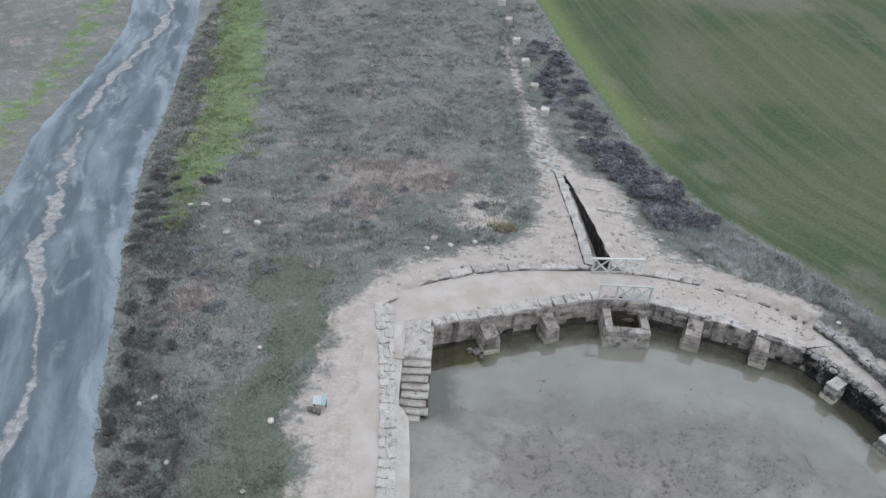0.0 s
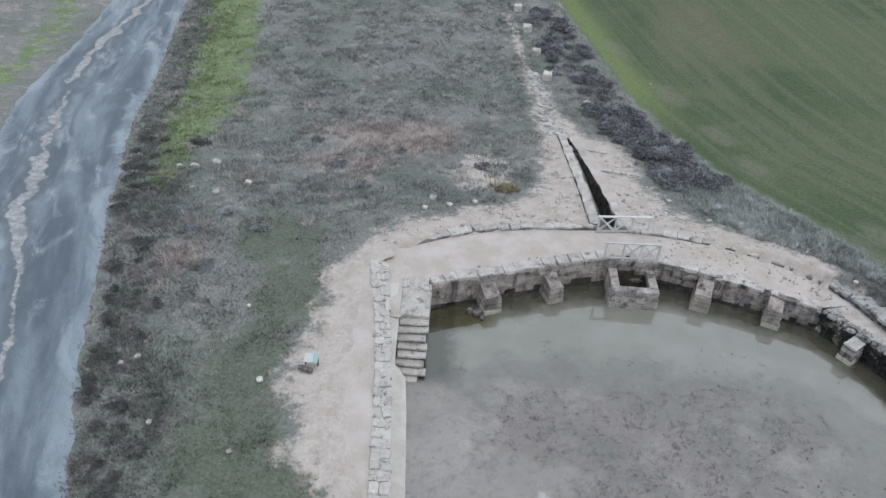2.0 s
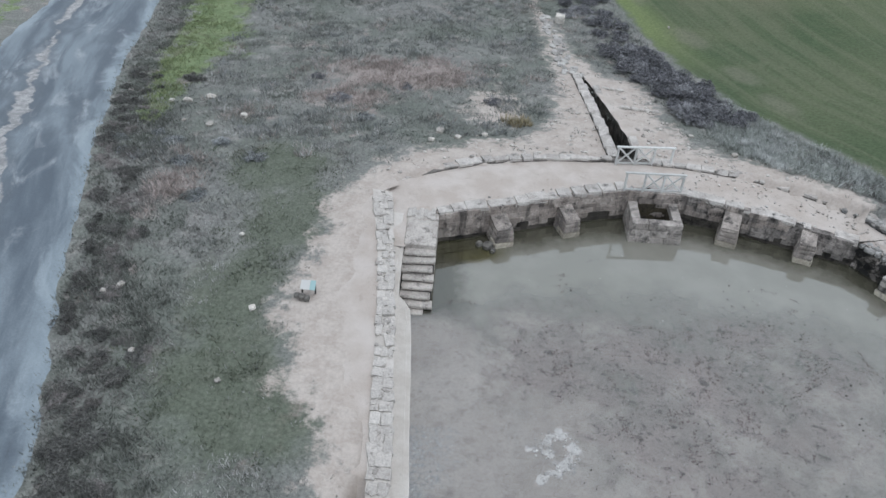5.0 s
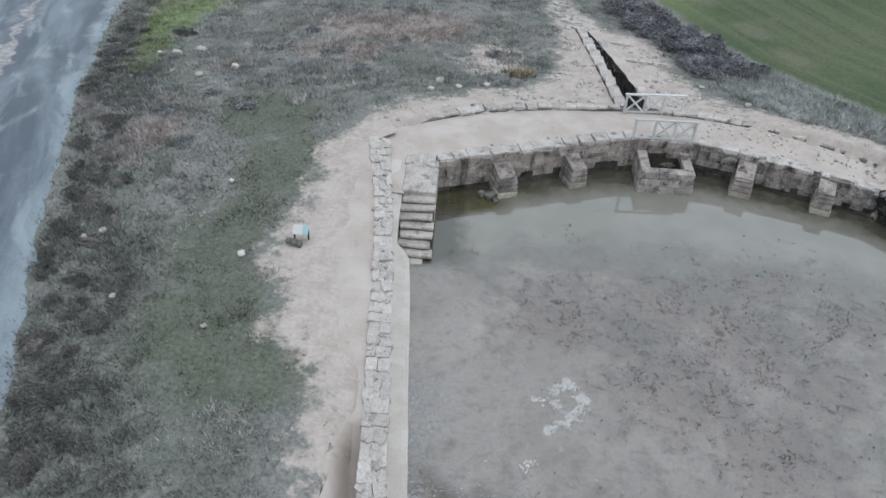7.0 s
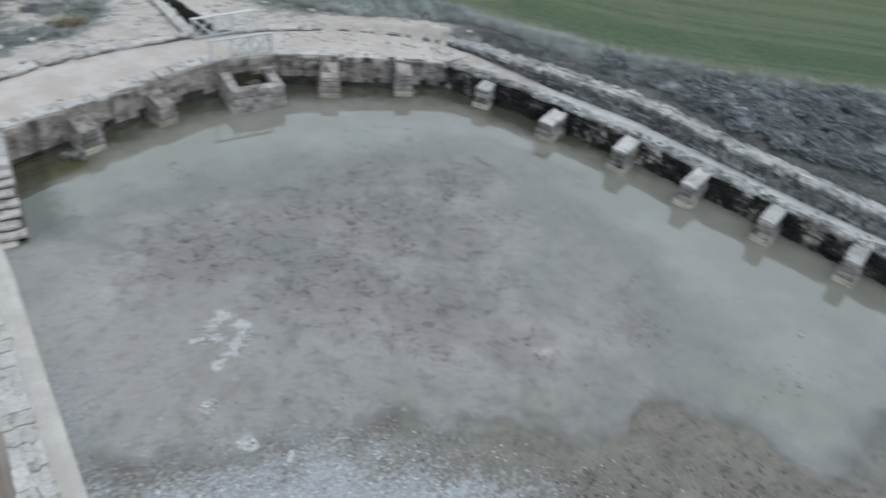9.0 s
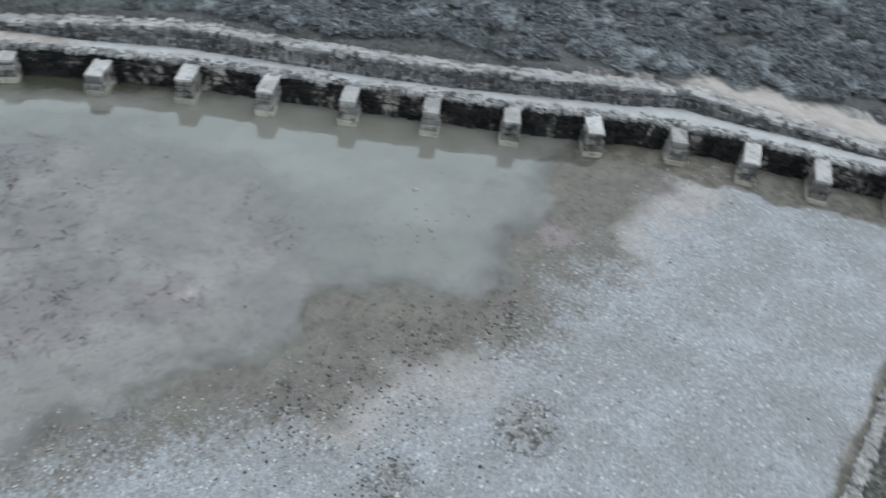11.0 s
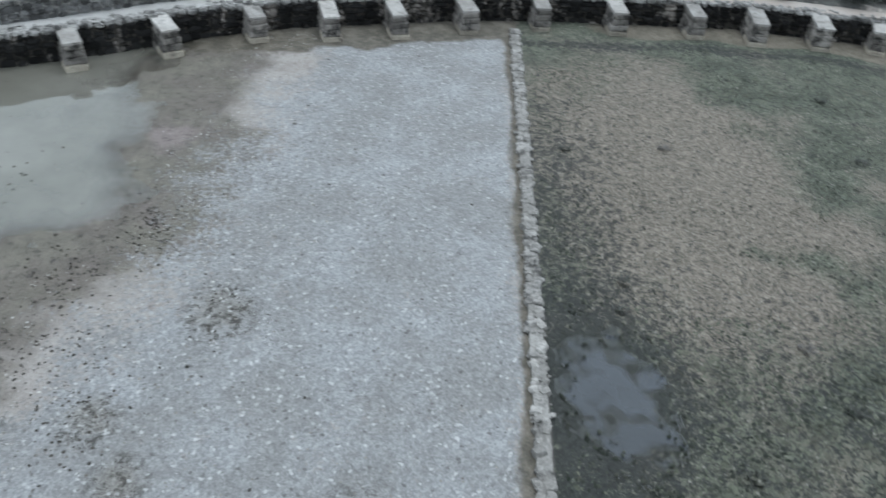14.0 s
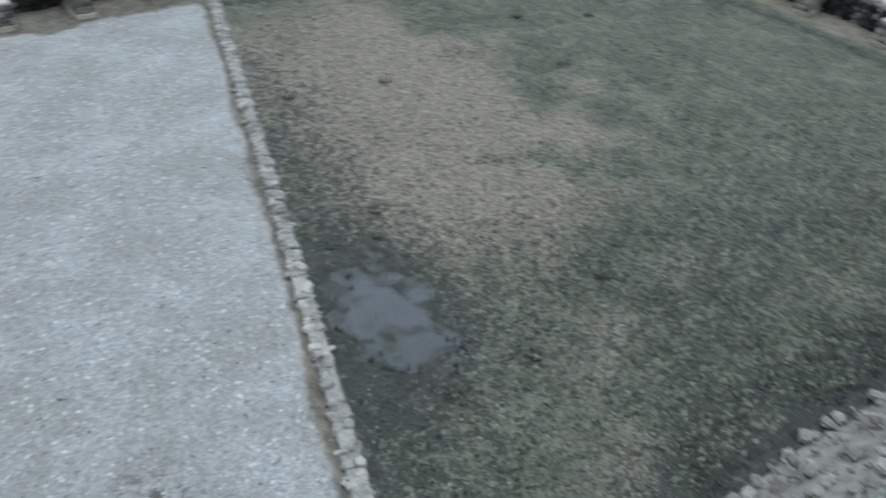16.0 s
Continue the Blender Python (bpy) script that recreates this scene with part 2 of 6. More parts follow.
def road_material():
    m = Mat("wet_gravel_road", 0.7, 0.4)
    u, v = m.attr("across"), m.attr("along")
    n = m.t.nodes.new("ShaderNodeCombineXYZ")
    m.link(u, n.inputs[0]), m.link(v, n.inputs[1])
    streak = m.noise(1.0, 6, 0.62, m.scaled(0.8, 0.1, 1, n.outputs[0]), 0.4)
    ruts = m.noise(1.0, 4, 0.6, m.scaled(2.6, 0.05, 1, n.outputs[0]))
    patch = m.noise(1.0, 7, 0.66, m.scaled(0.8, 0.2, 1, n.outputs[0]), 0.6)
    c = m.mix(m.ramp(streak, 0.36, 0.64), (0.082, 0.103, 0.126), (0.2, 0.236, 0.262))
    c = m.mix(m.ramp(patch, 0.5, 0.68, 0.0, 0.8), c, (0.32, 0.35, 0.368))
    c = m.mix(m.ramp(ruts, 0.55, 0.72, 0.0, 0.55), c, (0.075, 0.09, 0.108))
    side = m.math("ADD", m.math("ABSOLUTE", u), m.math("MULTIPLY", m.math("SUBTRACT", patch, 0.5), 2.5))
    c = m.mix(m.ramp(side, 2.1, 2.8, 0.0, 0.7), c, (0.27, 0.32, 0.35))
    r = m.math("ADD", m.attr("runnel"), m.math("MULTIPLY", m.math("SUBTRACT", m.noise(1.6, 7, 0.75), 0.5), 0.9))
    c = m.mix(m.ramp(r, -0.8, -0.1, 0.0, 0.55), c, (0.085, 0.1, 0.118))
    c = m.mix(m.ramp(r, -0.05, 0.12), c, m.mix(m.ramp(m.noise(2.5, 7, 0.75), 0.4, 0.62), (0.225, 0.226, 0.226), (0.38, 0.378, 0.373)))
    c = m.scale_colour(c, m.ramp(m.noise(12, 5, 0.8), 0.2, 0.8, 0.85, 1.15))
    return m.colour(c).rough(m.ramp(streak, 0.3, 0.7, 0.55, 0.85)).bump(m.noise(6, 6, 0.7), 0.3, 0.03).m


M_ROAD = road_material()


def floor_material():
    """The pool's bed: wet silt, pale dried gravel, mossy turf beyond the dividing kerb."""
    m = Mat("pool_silt", 0.75, 0.3)
    fine, mid, big = m.noise(9, 6, 0.8), m.noise(1.6, 6, 0.7), m.noise(0.35, 5, 0.6)
    rag = m.math("SUBTRACT", m.noise(0.9, 9, 0.78, dist=0.4), 0.5)
    # silt under the water and on the wet shore
    c = m.mix(m.ramp(big, 0.38, 0.62), (0.375, 0.345, 0.32), (0.43, 0.4, 0.373))
    c = m.mix(m.ramp(mid, 0.5, 0.66, 0.0, 0.7), c, (0.29, 0.263, 0.238))
    brown = m.mix(m.ramp(m.noise(0.55, 6, 0.7), 0.42, 0.6), (0.158, 0.14, 0.119), (0.183, 0.17, 0.137))
    c = m.mix(m.ramp(m.math("ADD", m.attr("wet"), m.math("MULTIPLY", rag, 1.2)), 0.1, 0.75, 0.0, 0.95), c, m.scale_colour(brown, m.ramp(mid, 0.3, 0.7, 0.8, 1.2)))
    c = m.mix(m.math("MULTIPLY", m.ramp(m.attr("wet"), 0.2, 0.9), m.ramp(m.noise(2.8, 9, 0.88), 0.53, 0.6, 0.0, 0.85)), c, (0.062, 0.056, 0.05))
    mauve = m.math("ADD", m.attr("mauve"), m.math("MULTIPLY", rag, 2.6))
    c = m.mix(m.ramp(mauve, 0.05, 0.75, 0.0, 0.7), c, (0.305, 0.258, 0.246))
    c = m.mix(m.math("MULTIPLY", m.ramp(mauve, 0.0, 0.6), m.ramp(m.noise(1.9, 10, 0.86, dist=0.2), 0.535, 0.58, 0.0, 0.9)), c, (0.085, 0.071, 0.07))
    c = m.mix(m.math("MULTIPLY", m.ramp(mauve, 0.0, 0.6), m.ramp(m.noise(3.4, 9, 0.87, dist=0.3), 0.58, 0.63)), c, (0.46, 0.42, 0.385))
    c = m.mix(m.ramp(m.noise(4.5, 8, 0.88), 0.565, 0.66), c, (0.085, 0.075, 0.066))
    c = m.mix(m.ramp(m.cells(6.0), 0.04, 0.12, 0.55, 0.0), c, (0.42, 0.39, 0.36))
    c = m.scale_colour(c, m.ramp(fine, 0.25, 0.75, 0.78, 1.2))
    # olive damp fringe under the walls and beside the kerb
    ol = m.math("ADD", m.attr("olive"), m.math("MULTIPLY", rag, 1.1))
    olive = m.scale_colour(m.mix(m.ramp(mid, 0.4, 0.62), (0.105, 0.094, 0.073), (0.185, 0.165, 0.132)), m.ramp(fine, 0.25, 0.75, 0.7, 1.3))
    # dried gravel: pale pebbles of many tones, a few dark
    w = m.math("ADD", m.attr("gravel"), m.math("MULTIPLY", m.math("SUBTRACT", m.noise(0.7, 8, 0.75), 0.5), 7.0))
    w = m.math("ADD", w, m.math("MULTIPLY", m.math("SUBTRACT", m.noise(7, 4, 0.8), 0.5), 9.0))
    gr = m.mix(m.ramp(m.noise(0.4, 6, 0.7), 0.38, 0.66), (0.286, 0.285, 0.28), (0.362, 0.368, 0.373))
    gr = m.mix(m.ramp(m.math("ADD", m.attr("stain"), m.math("MULTIPLY", rag, 1.6)), 0.3, 1.1, 0.0, 0.65), gr, (0.24, 0.225, 0.195))
    gr = m.mix(m.math("MULTIPLY", m.ramp(m.attr("stain"), 0.2, 0.7), m.ramp(m.noise(3.6, 8, 0.86), 0.5, 0.56, 0.0, 0.9)), gr, (0.075, 0.07, 0.062))
    gr = m.mix(m.ramp(m.noise(1.1, 7, 0.8), 0.57, 0.68, 0.0, 0.55), gr, (0.215, 0.208, 0.196))
    gr = m.scale_colour(gr, m.ramp(m.pebble(13.0), 0.05, 0.95, 0.89, 1.11))
    gr = m.scale_colour(gr, m.ramp(m.pebble(29.0), 0.05, 0.95, 0.86, 1.14))
    gr = m.mix(m.ramp(m.pebble(14.3), 0.955, 0.985, 0.0, 0.6), gr, (0.66, 0.66, 0.65))
    gr = m.mix(m.ramp(m.pebble(15.1), 0.975, 0.99, 0.0, 0.6), gr, (0.1, 0.097, 0.09))
    gr = m.scale_colour(gr, m.ramp(fine, 0.25, 0.75, 0.8, 1.18))
    c = m.mix(m.ramp(w, -0.9, 1.2), c, gr)
    c = m.mix(m.ramp(ol, 0.3, 0.7, 0.0, 0.92), c, olive)
    c = m.mix(m.ramp(m.math("ADD", m.attr("crust"), m.math("MULTIPLY", m.math("SUBTRACT", m.noise(6.0, 6, 0.75), 0.5), 0.3)), -0.02, 0.06, 0.0, 0.9), c, m.scale_colour((0.47, 0.46, 0.44), m.ramp(fine, 0.3, 0.7, 0.85, 1.12)))
    # turf: straw, moss, a damp black-green margin and painted shade along the bank
    t = m.attr("turf")
    dry = m.math("ADD", m.attr("straw"), m.math("MULTIPLY", m.math("SUBTRACT", m.noise(0.4, 7, 0.72), 0.5), 1.3))
    tu = m.mix(m.ramp(dry, 0.1, 0.75), m.mix(m.ramp(m.noise(0.7, 6, 0.7), 0.42, 0.62), (0.094, 0.104, 0.08), (0.15, 0.159, 0.123)), (0.222, 0.196, 0.161))
    tu = m.mix(m.ramp(m.noise(2.6, 6, 0.8), 0.55, 0.68, 0.0, 0.4), tu, (0.085, 0.095, 0.067))
    tu = m.scale_colour(tu, m.ramp(m.pebble(17.0), 0.05, 0.95, 0.72, 1.28))
    tu = m.mix(m.ramp(m.pebble(14.0), 0.93, 0.97, 0.0, 0.6), tu, (0.05, 0.052, 0.045))
    tu = m.mix(m.ramp(m.pebble(19.0), 0.955, 0.985, 0.0, 0.6), tu, (0.38, 0.36, 0.32))
    tu = m.mix(m.ramp(m.math("ADD", m.attr("damp"), m.math("MULTIPLY", m.math("SUBTRACT", m.noise(5.0, 6, 0.85), 0.5), 8.0)), 0.35, 0.85, 0.0, 0.88), tu, (0.042, 0.044, 0.043))
    tu = m.mix(m.ramp(m.math("ADD", m.attr("margin"), m.math("MULTIPLY", rag, 0.5)), 0.3, 0.6, 0.0, 0.85), tu, m.scale_colour((0.2, 0.175, 0.14), m.ramp(mid, 0.3, 0.7, 0.75, 1.25)))
    tu = m.scale_colour(tu, m.ramp(fine, 0.25, 0.75, 0.65, 1.35))
    c = m.mix(m.ramp(t, -0.1, 0.1), c, tu)
    m.b.inputs["Specular IOR Level"].default_value = 0.28
    m.rough(m.ramp(m.math("ADD", m.attr("wet"), m.math("SUBTRACT", mid, 0.5)), 0.1, 0.9, 0.85, 0.6))
    return m.colour(c).bump(m.math("ADD", fine, mid), 0.7, 0.05).m


M_FLOOR = floor_material()


def water_material(name="silty_water", ior=2.05, murky=((0.207, 0.2, 0.168), (0.245, 0.236, 0.203))):
    """Silty water: murkier with depth, under a clear reflecting skin."""
    m = Mat(name, 0.03, 0.5)
    t = m.t
    c = m.mix(m.ramp(m.noise(0.22, 4, 0.6), 0.4, 0.62), *murky)
    c = m.mix(m.math("MULTIPLY", m.ramp(m.noise(0.28, 4, 0.6), 0.46, 0.62), m.ramp(m.noise(1.3, 9, 0.8, dist=0.3), 0.57, 0.66, 0.0, 0.6)), c, (0.09, 0.083, 0.068))
    c = m.mix(m.ramp(m.math("ADD", m.attr("depth"), m.math("MULTIPLY", m.math("SUBTRACT", m.noise(0.5, 5, 0.65), 0.5), 0.05)), 0.14, 0.235), c, (0.105, 0.1, 0.066))
    c = m.mix(m.ramp(m.attr("algae"), 0.15, 0.7, 0.0, 0.9), c, (0.075, 0.066, 0.016))
    # the weed mask paints the wall's dark reflection into the water colour
    c = m.mix(m.ramp(m.math("ADD", m.attr("weed"), m.math("MULTIPLY", m.math("SUBTRACT", m.noise(0.8, 6, 0.7), 0.5), 0.9)), 0.15, 0.8, 0.0, 0.85), c, (0.043, 0.041, 0.025))
    dif, clear, gloss = t.nodes.new("ShaderNodeBsdfDiffuse"), t.nodes.new("ShaderNodeBsdfTransparent"), t.nodes.new("ShaderNodeBsdfGlossy")
    m.put(dif.inputs["Color"], c)
    gloss.inputs["Color"].default_value = (0.97, 1.0, 0.965, 1.0)
    gloss.inputs["Roughness"].default_value = 0.02
    body, skin, fres = t.nodes.new("ShaderNodeMixShader"), t.nodes.new("ShaderNodeMixShader"), t.nodes.new("ShaderNodeFresnel")
    fres.inputs["IOR"].default_value = ior
    murk = m.math("ADD", m.attr("depth"), m.math("MULTIPLY", m.math("SUBTRACT", m.noise(0.8, 5, 0.7), 0.5), 0.035))
    m.put(body.inputs[0], m.ramp(murk, 0.008, 0.1, 0.0, 0.93))
    edge = m.math("ADD", m.attr("depth"), m.math("MULTIPLY", m.math("SUBTRACT", m.noise(0.9, 9, 0.75), 0.5), 0.05))
    shine = m.math("MULTIPLY", fres.outputs[0], m.ramp(edge, -0.012, 0.04, 0.5, 1.0))
    m.link(clear.outputs[0], body.inputs[1]), m.link(dif.outputs[0], body.inputs[2])
    m.link(shine, skin.inputs[0]), m.link(body.outputs[0], skin.inputs[1]), m.link(gloss.outputs[0], skin.inputs[2])
    m.link(skin.outputs[0], t.nodes["Material Output"].inputs["Surface"])
    return m.m


M_WATER = water_material()
M_PUDDLE = water_material("clear_puddle_water", 1.68, ((0.05, 0.056, 0.067), (0.07, 0.078, 0.092)))


def leaf_material(name, a, b, c2, green=None):
    m = Mat(name, 0.85, 0.2)
    c = m.mix(m.ramp(m.island(), 0.05, 0.95), a, b)
    if green:
        c = m.mix(m.ramp(m.noise(0.13, 5, 0.65), 0.46, 0.62, 0.0, 0.75), c, green)
    c = m.mix(m.ramp(m.noise(0.42, 6, 0.72, dist=0.4), 0.5, 0.64, 0.0, 0.9), c, c2)
    return m.colour(m.scale_colour(c, m.ramp(m.noise(1.5, 5, 0.7), 0.3, 0.7, 0.7, 1.25))).m


M_TUFT = leaf_material("dry_grass_blades", (0.195, 0.206, 0.191), (0.29, 0.3, 0.283), (0.385, 0.372, 0.36), (0.17, 0.19, 0.16))
M_HEATH = leaf_material("pinkish_dead_heath", (0.25, 0.22, 0.2), (0.43, 0.375, 0.35), (0.52, 0.455, 0.43))
M_VERGE = leaf_material("green_grass_blades", (0.14, 0.175, 0.09), (0.255, 0.295, 0.155), (0.28, 0.29, 0.2))
M_SHRUB = leaf_material("grey_scrub_leaves", (0.08, 0.088, 0.087), (0.31, 0.324, 0.33), (0.45, 0.465, 0.47), (0.13, 0.142, 0.125))
M_STRAW = leaf_material("pale_straw", (0.22, 0.19, 0.12), (0.36, 0.31, 0.2), (0.3, 0.27, 0.19))


def wood_material():
    m = Mat("weathered_timber", 0.8, 0.25)
    c = m.mix(m.ramp(m.noise(1.0, 5, 0.7, m.scaled(3, 40, 40)), 0.35, 0.65), (0.46, 0.46, 0.44), (0.64, 0.64, 0.62))
    return m.colour(m.scale_colour(c, m.ramp(m.rand(), 0, 1, 0.85, 1.1))).bump(m.noise(30, 4), 0.3, 0.01).m


M_WOOD = wood_material()
M_TEAL = Mat("teal_sign_print", 0.5).colour((0.3, 0.43, 0.43)).m
M_WHITE = Mat("white_sign_print", 0.5).colour((0.5, 0.5, 0.48)).m
M_STEEL = Mat("dark_sign_post", 0.6).colour((0.06, 0.06, 0.06)).m
M_BARK = Mat("scrub_stems", 0.9).colour((0.09, 0.075, 0.06)).m


# ---------------------------------------------------------------- mesh helpers
def mesh_from(name, verts, faces, material, smooth=False):
    me = bpy.data.meshes.new(name)
    me.from_pydata([tuple(v) for v in verts], [], [tuple(f) for f in faces])
    me.materials.append(material)
    if smooth:
        me.polygons.foreach_set("use_smooth", [True] * len(me.polygons))
    me.update()
    return me


def part(name, bm, material, parent, label=""):
    me = bpy.data.meshes.new(name)
    bm.to_mesh(me)
    bm.free()
    me.materials.append(material)
    ob = new(name, me)
    ob.parent = parent
    return tagged(ob, label=label)


def holder(name, x, y, z, rz=0.0):
    ob = new(name)
    ob.matrix_basis = pose(x, y, z, 0, 0, rz)
    return ob


def box_bm(x0, y0, z0, x1, y1, z1, bevel=0.0, rough=0.0, cuts=0):
    bm = bmesh.new()
    bmesh.ops.create_cube(bm, size=1, matrix=Matrix.Translation(((x0 + x1) / 2, (y0 + y1) / 2, (z0 + z1) / 2)) @ Matrix.Diagonal((x1 - x0, y1 - y0, z1 - z0, 1)))
    if cuts:
        bmesh.ops.subdivide_edges(bm, edges=bm.edges[:], cuts=cuts, use_grid_fill=True)
    if bevel:
        bmesh.ops.bevel(bm, geom=bm.edges[:] if not cuts else [e for e in bm.edges if e.calc_face_angle(0) > 0.5], offset=bevel, segments=1, affect="EDGES")
    if rough:
        for v in bm.verts:
            v.co += Vector(noise.noise_vector(v.co * 2.7 + Vector((x0, y0, 3)))) * rough
    return bm


def beam_bm(a, b, w, d):
    """A squared timber from a to b."""
    a, b = Vector(a), Vector(b)
    bm = bmesh.new()
    m = Matrix.Translation((a + b) / 2) @ (b - a).to_track_quat("Z", "Y").to_matrix().to_4x4() @ Matrix.Diagonal((w, d, (b - a).length, 1))
    bmesh.ops.create_cube(bm, size=1, matrix=m)
    bmesh.ops.bevel(bm, geom=bm.edges[:], offset=min(w, d) * 0.12, segments=1, affect="EDGES")
    return bm


def unit_stone(seed, corner=0.86, edge=0.95, jitter=0.07):
    """Vertices and faces of a rough block about 1 x 1 x 1."""
    rnd = random.Random(seed)
    bm = bmesh.new()
    bmesh.ops.create_cube(bm, size=1)
    bmesh.ops.subdivide_edges(bm, edges=bm.edges[:], cuts=1, use_grid_fill=True)
    for v in bm.verts:
        k = sum(abs(c) > 0.4 for c in v.co)
        v.co *= {3: corner, 2: edge, 1: 1.0, 0: 1.0}[k]
        v.co += Vector([rnd.uniform(-jitter, jitter) for _ in range(3)])
    bmesh.ops.triangulate(bm, faces=bm.faces[:])
    vs = np.array([v.co[:] for v in bm.verts])
    fs = np.array([[v.index for v in f.verts] for f in bm.faces])
    bm.free()
    return vs, fs


STONES = [unit_stone(i, 0.7, 0.87, 0.085) for i in range(10)] + [unit_stone(50 + i, 0.95, 0.985, 0.035) for i in range(10)]
STONE_MESHES = {}


def stone(name, parent, material, x, y, z, sx, sy, sz, rz=0.0, tilt=0.0, squared=False):
    """One stone, centred on x, y, z, as a piece of its parent."""
    key = (material.name, random.randrange(10) + 10 * squared)
    if key not in STONE_MESHES:
        STONE_MESHES[key] = mesh_from("rough_stone", *STONES[key[1]], material)
    ob = new(name, STONE_MESHES[key])
    ob.parent = parent
    ob.matrix_basis = pose(x, y, z, random.uniform(-tilt, tilt), random.uniform(-tilt, tilt), rz) @ Matrix.Diagonal((sx, sy, sz, 1))
    if parent is not None and parent.type == "EMPTY":
        ob.matrix_parent_inverse = parent.matrix_basis.inverted()
    return ob


def heap(rows):
    """Many stones in one mesh: rows of x, y, z, sx, sy, sz, rz."""
    V, F, n = [], [], 0
    for x, y, z, sx, sy, sz, rz in rows:
        vs, fs = STONES[random.randrange(10)]
        c, s = math.cos(radians(rz)), math.sin(radians(rz))
        p = vs * (sx, sy, sz)
        V.append(np.stack([p[:, 0] * c - p[:, 1] * s + x, p[:, 0] * s + p[:, 1] * c + y, p[:, 2] + z], 1))
        F.append(fs + n)
        n += len(vs)
    return np.concatenate(V), np.concatenate(F)


def along(line, step, vary=0.45):
    """Points every step metres along a polyline: x, y, direction in degrees, run."""
    out, run = [], 0.0
    for (x0, y0), (x1, y1) in zip(line, line[1:]):
        d = math.hypot(x1 - x0, y1 - y0)
        a = math.degrees(math.atan2(y1 - y0, x1 - x0))
        k = max(1, round(d / step))
        w = np.cumsum([0.0] + [random.uniform(1 - vary, 1 + vary) for _ in range(k)])
        w = w / w[-1]
        for i in range(k):
            t = (w[i] + w[i + 1]) / 2
            out.append((x0 + (x1 - x0) * t, y0 + (y1 - y0) * t, a, run + d * t, d * (w[i + 1] - w[i])))
        run += d
    return out


def smooth_line(line, step):
    """A Catmull-Rom curve through the points, at about that step."""
    p = [np.array(q, float) for q in line]
    p = [2 * p[0] - p[1]] + p + [2 * p[-1] - p[-2]]
    out = []
    for a, b, c, d in zip(p, p[1:], p[2:], p[3:]):
        k = max(1, int(np.linalg.norm(c - b) / step))
        for i in range(k):
            t = i / k
            out.append(tuple(0.5 * (2 * b + (c - a) * t + (2 * a - 5 * b + 4 * c - d) * t * t + (3 * b - a - 3 * c + d) * t ** 3)))
    return out + [tuple(p[-2])]


def offset_line(line, d):
    """The polyline moved d metres to its left."""
    p = np.array(line)
    t = np.gradient(p, axis=0)
    t /= np.linalg.norm(t, axis=1)[:, None]
    return [tuple(q) for q in p + d * np.stack([-t[:, 1], t[:, 0]], 1)]


def line_distance(x, y, line):
    """Signed distance of points to a polyline, positive on its right."""
    best, side = np.full(np.shape(x), 1e9), np.zeros(np.shape(x))
    for (x0, y0), (x1, y1) in zip(line, line[1:]):
        dx, dy = x1 - x0, y1 - y0
        t = np.clip(((x - x0) * dx + (y - y0) * dy) / (dx * dx + dy * dy), 0, 1)
        d = np.hypot(x - x0 - t * dx, y - y0 - t * dy)
        s = np.where((x - x0) * dy - (y - y0) * dx >= 0, 1.0, -1.0)
        side = np.where(d < best - 1e-9, s, side)
        best = np.minimum(best, d)
    return best * side


def inside(x, y, poly):
    r = np.zeros(np.shape(x), bool)
    for (x0, y0), (x1, y1) in zip(poly, poly[1:] + poly[:1]):
        hit = (y0 > y) != (y1 > y)
        with np.errstate(divide="ignore", invalid="ignore"):
            r ^= hit & (x < (x1 - x0) * (y - y0) / (y1 - y0 + 1e-12) + x0)
    return r


def poly_distance(x, y, poly):
    """Distance to a polygon's outline, positive inside."""
    return np.abs(line_distance(x, y, poly + poly[:1])) * np.where(inside(x, y, poly), 1, -1)


def strip(name, left, right, z, material, n=6, edge=0.0, both=True):
    """A sheet between two polylines of equal count; z is a height or a function; edge: raggedness."""
    V, F = [], []
    for i, (a, b) in enumerate(zip(left, right)):
        for j in range(n + 1):
            t = j / n
            x, y = a[0] + (b[0] - a[0]) * t, a[1] + (b[1] - a[1]) * t
            if edge and (j == 0 or (both and j == n)):
                dx = 0.45 * noise.noise((x * 0.9, y * 0.9, 1.7)) + 0.4 * noise.noise((x * 2.6, y * 2.6, 6.7))
                x, y = x + edge * dx, y + edge * 0.5 * noise.noise((x * 2.2, y * 2.2, 9.1))
            V.append((x, y, z(x, y) if callable(z) else z))
    for i in range(len(left) - 1):
        for j in range(n):
            k = i * (n + 1) + j
            F.append((k, k + 1, k + n + 2, k + n + 1))
    ob = new(name, mesh_from(name, V, F, material, True))
    return ob


def set_attr(me, name, values):
    a = me.attributes.new(name, "FLOAT", "POINT")
    a.data.foreach_set("value", np.asarray(values, np.float32).ravel())


# ---------------------------------------------------------------- plan
TOP = 1.5                      # walkway and wall top over the water
NORTH = [(-0.2, 30.9), (2.1, 31.75), (5.9, 33.2), (8.6, 34.0), (11.3, 34.0), (14.8, 33.0), (18.6, 31.6)]
EAST = [(18.6, 31.6), (20.6, 29.1), (22.15, 26.2), (23.75, 23.0), (25.15, 19.6), (26.5, 16.4), (27.85, 13.25), (29.3, 10.1), (30.9, 7.0), (32.0, 3.9), (32.5, 1.0), (33.05, -1.9), (33.45, -4.9)]
SOUTH_EAST = [(33.45, -4.9), (33.5, -8.3), (33.4, -12.0), (33.3, -15.0), (32.8, -17.6), (32.1, -20.3), (30.9, -23.2), (28.6, -26.2), (25.6, -28.6), (22.0, -29.7), (17.6, -30.0), (11.0, -29.6)]
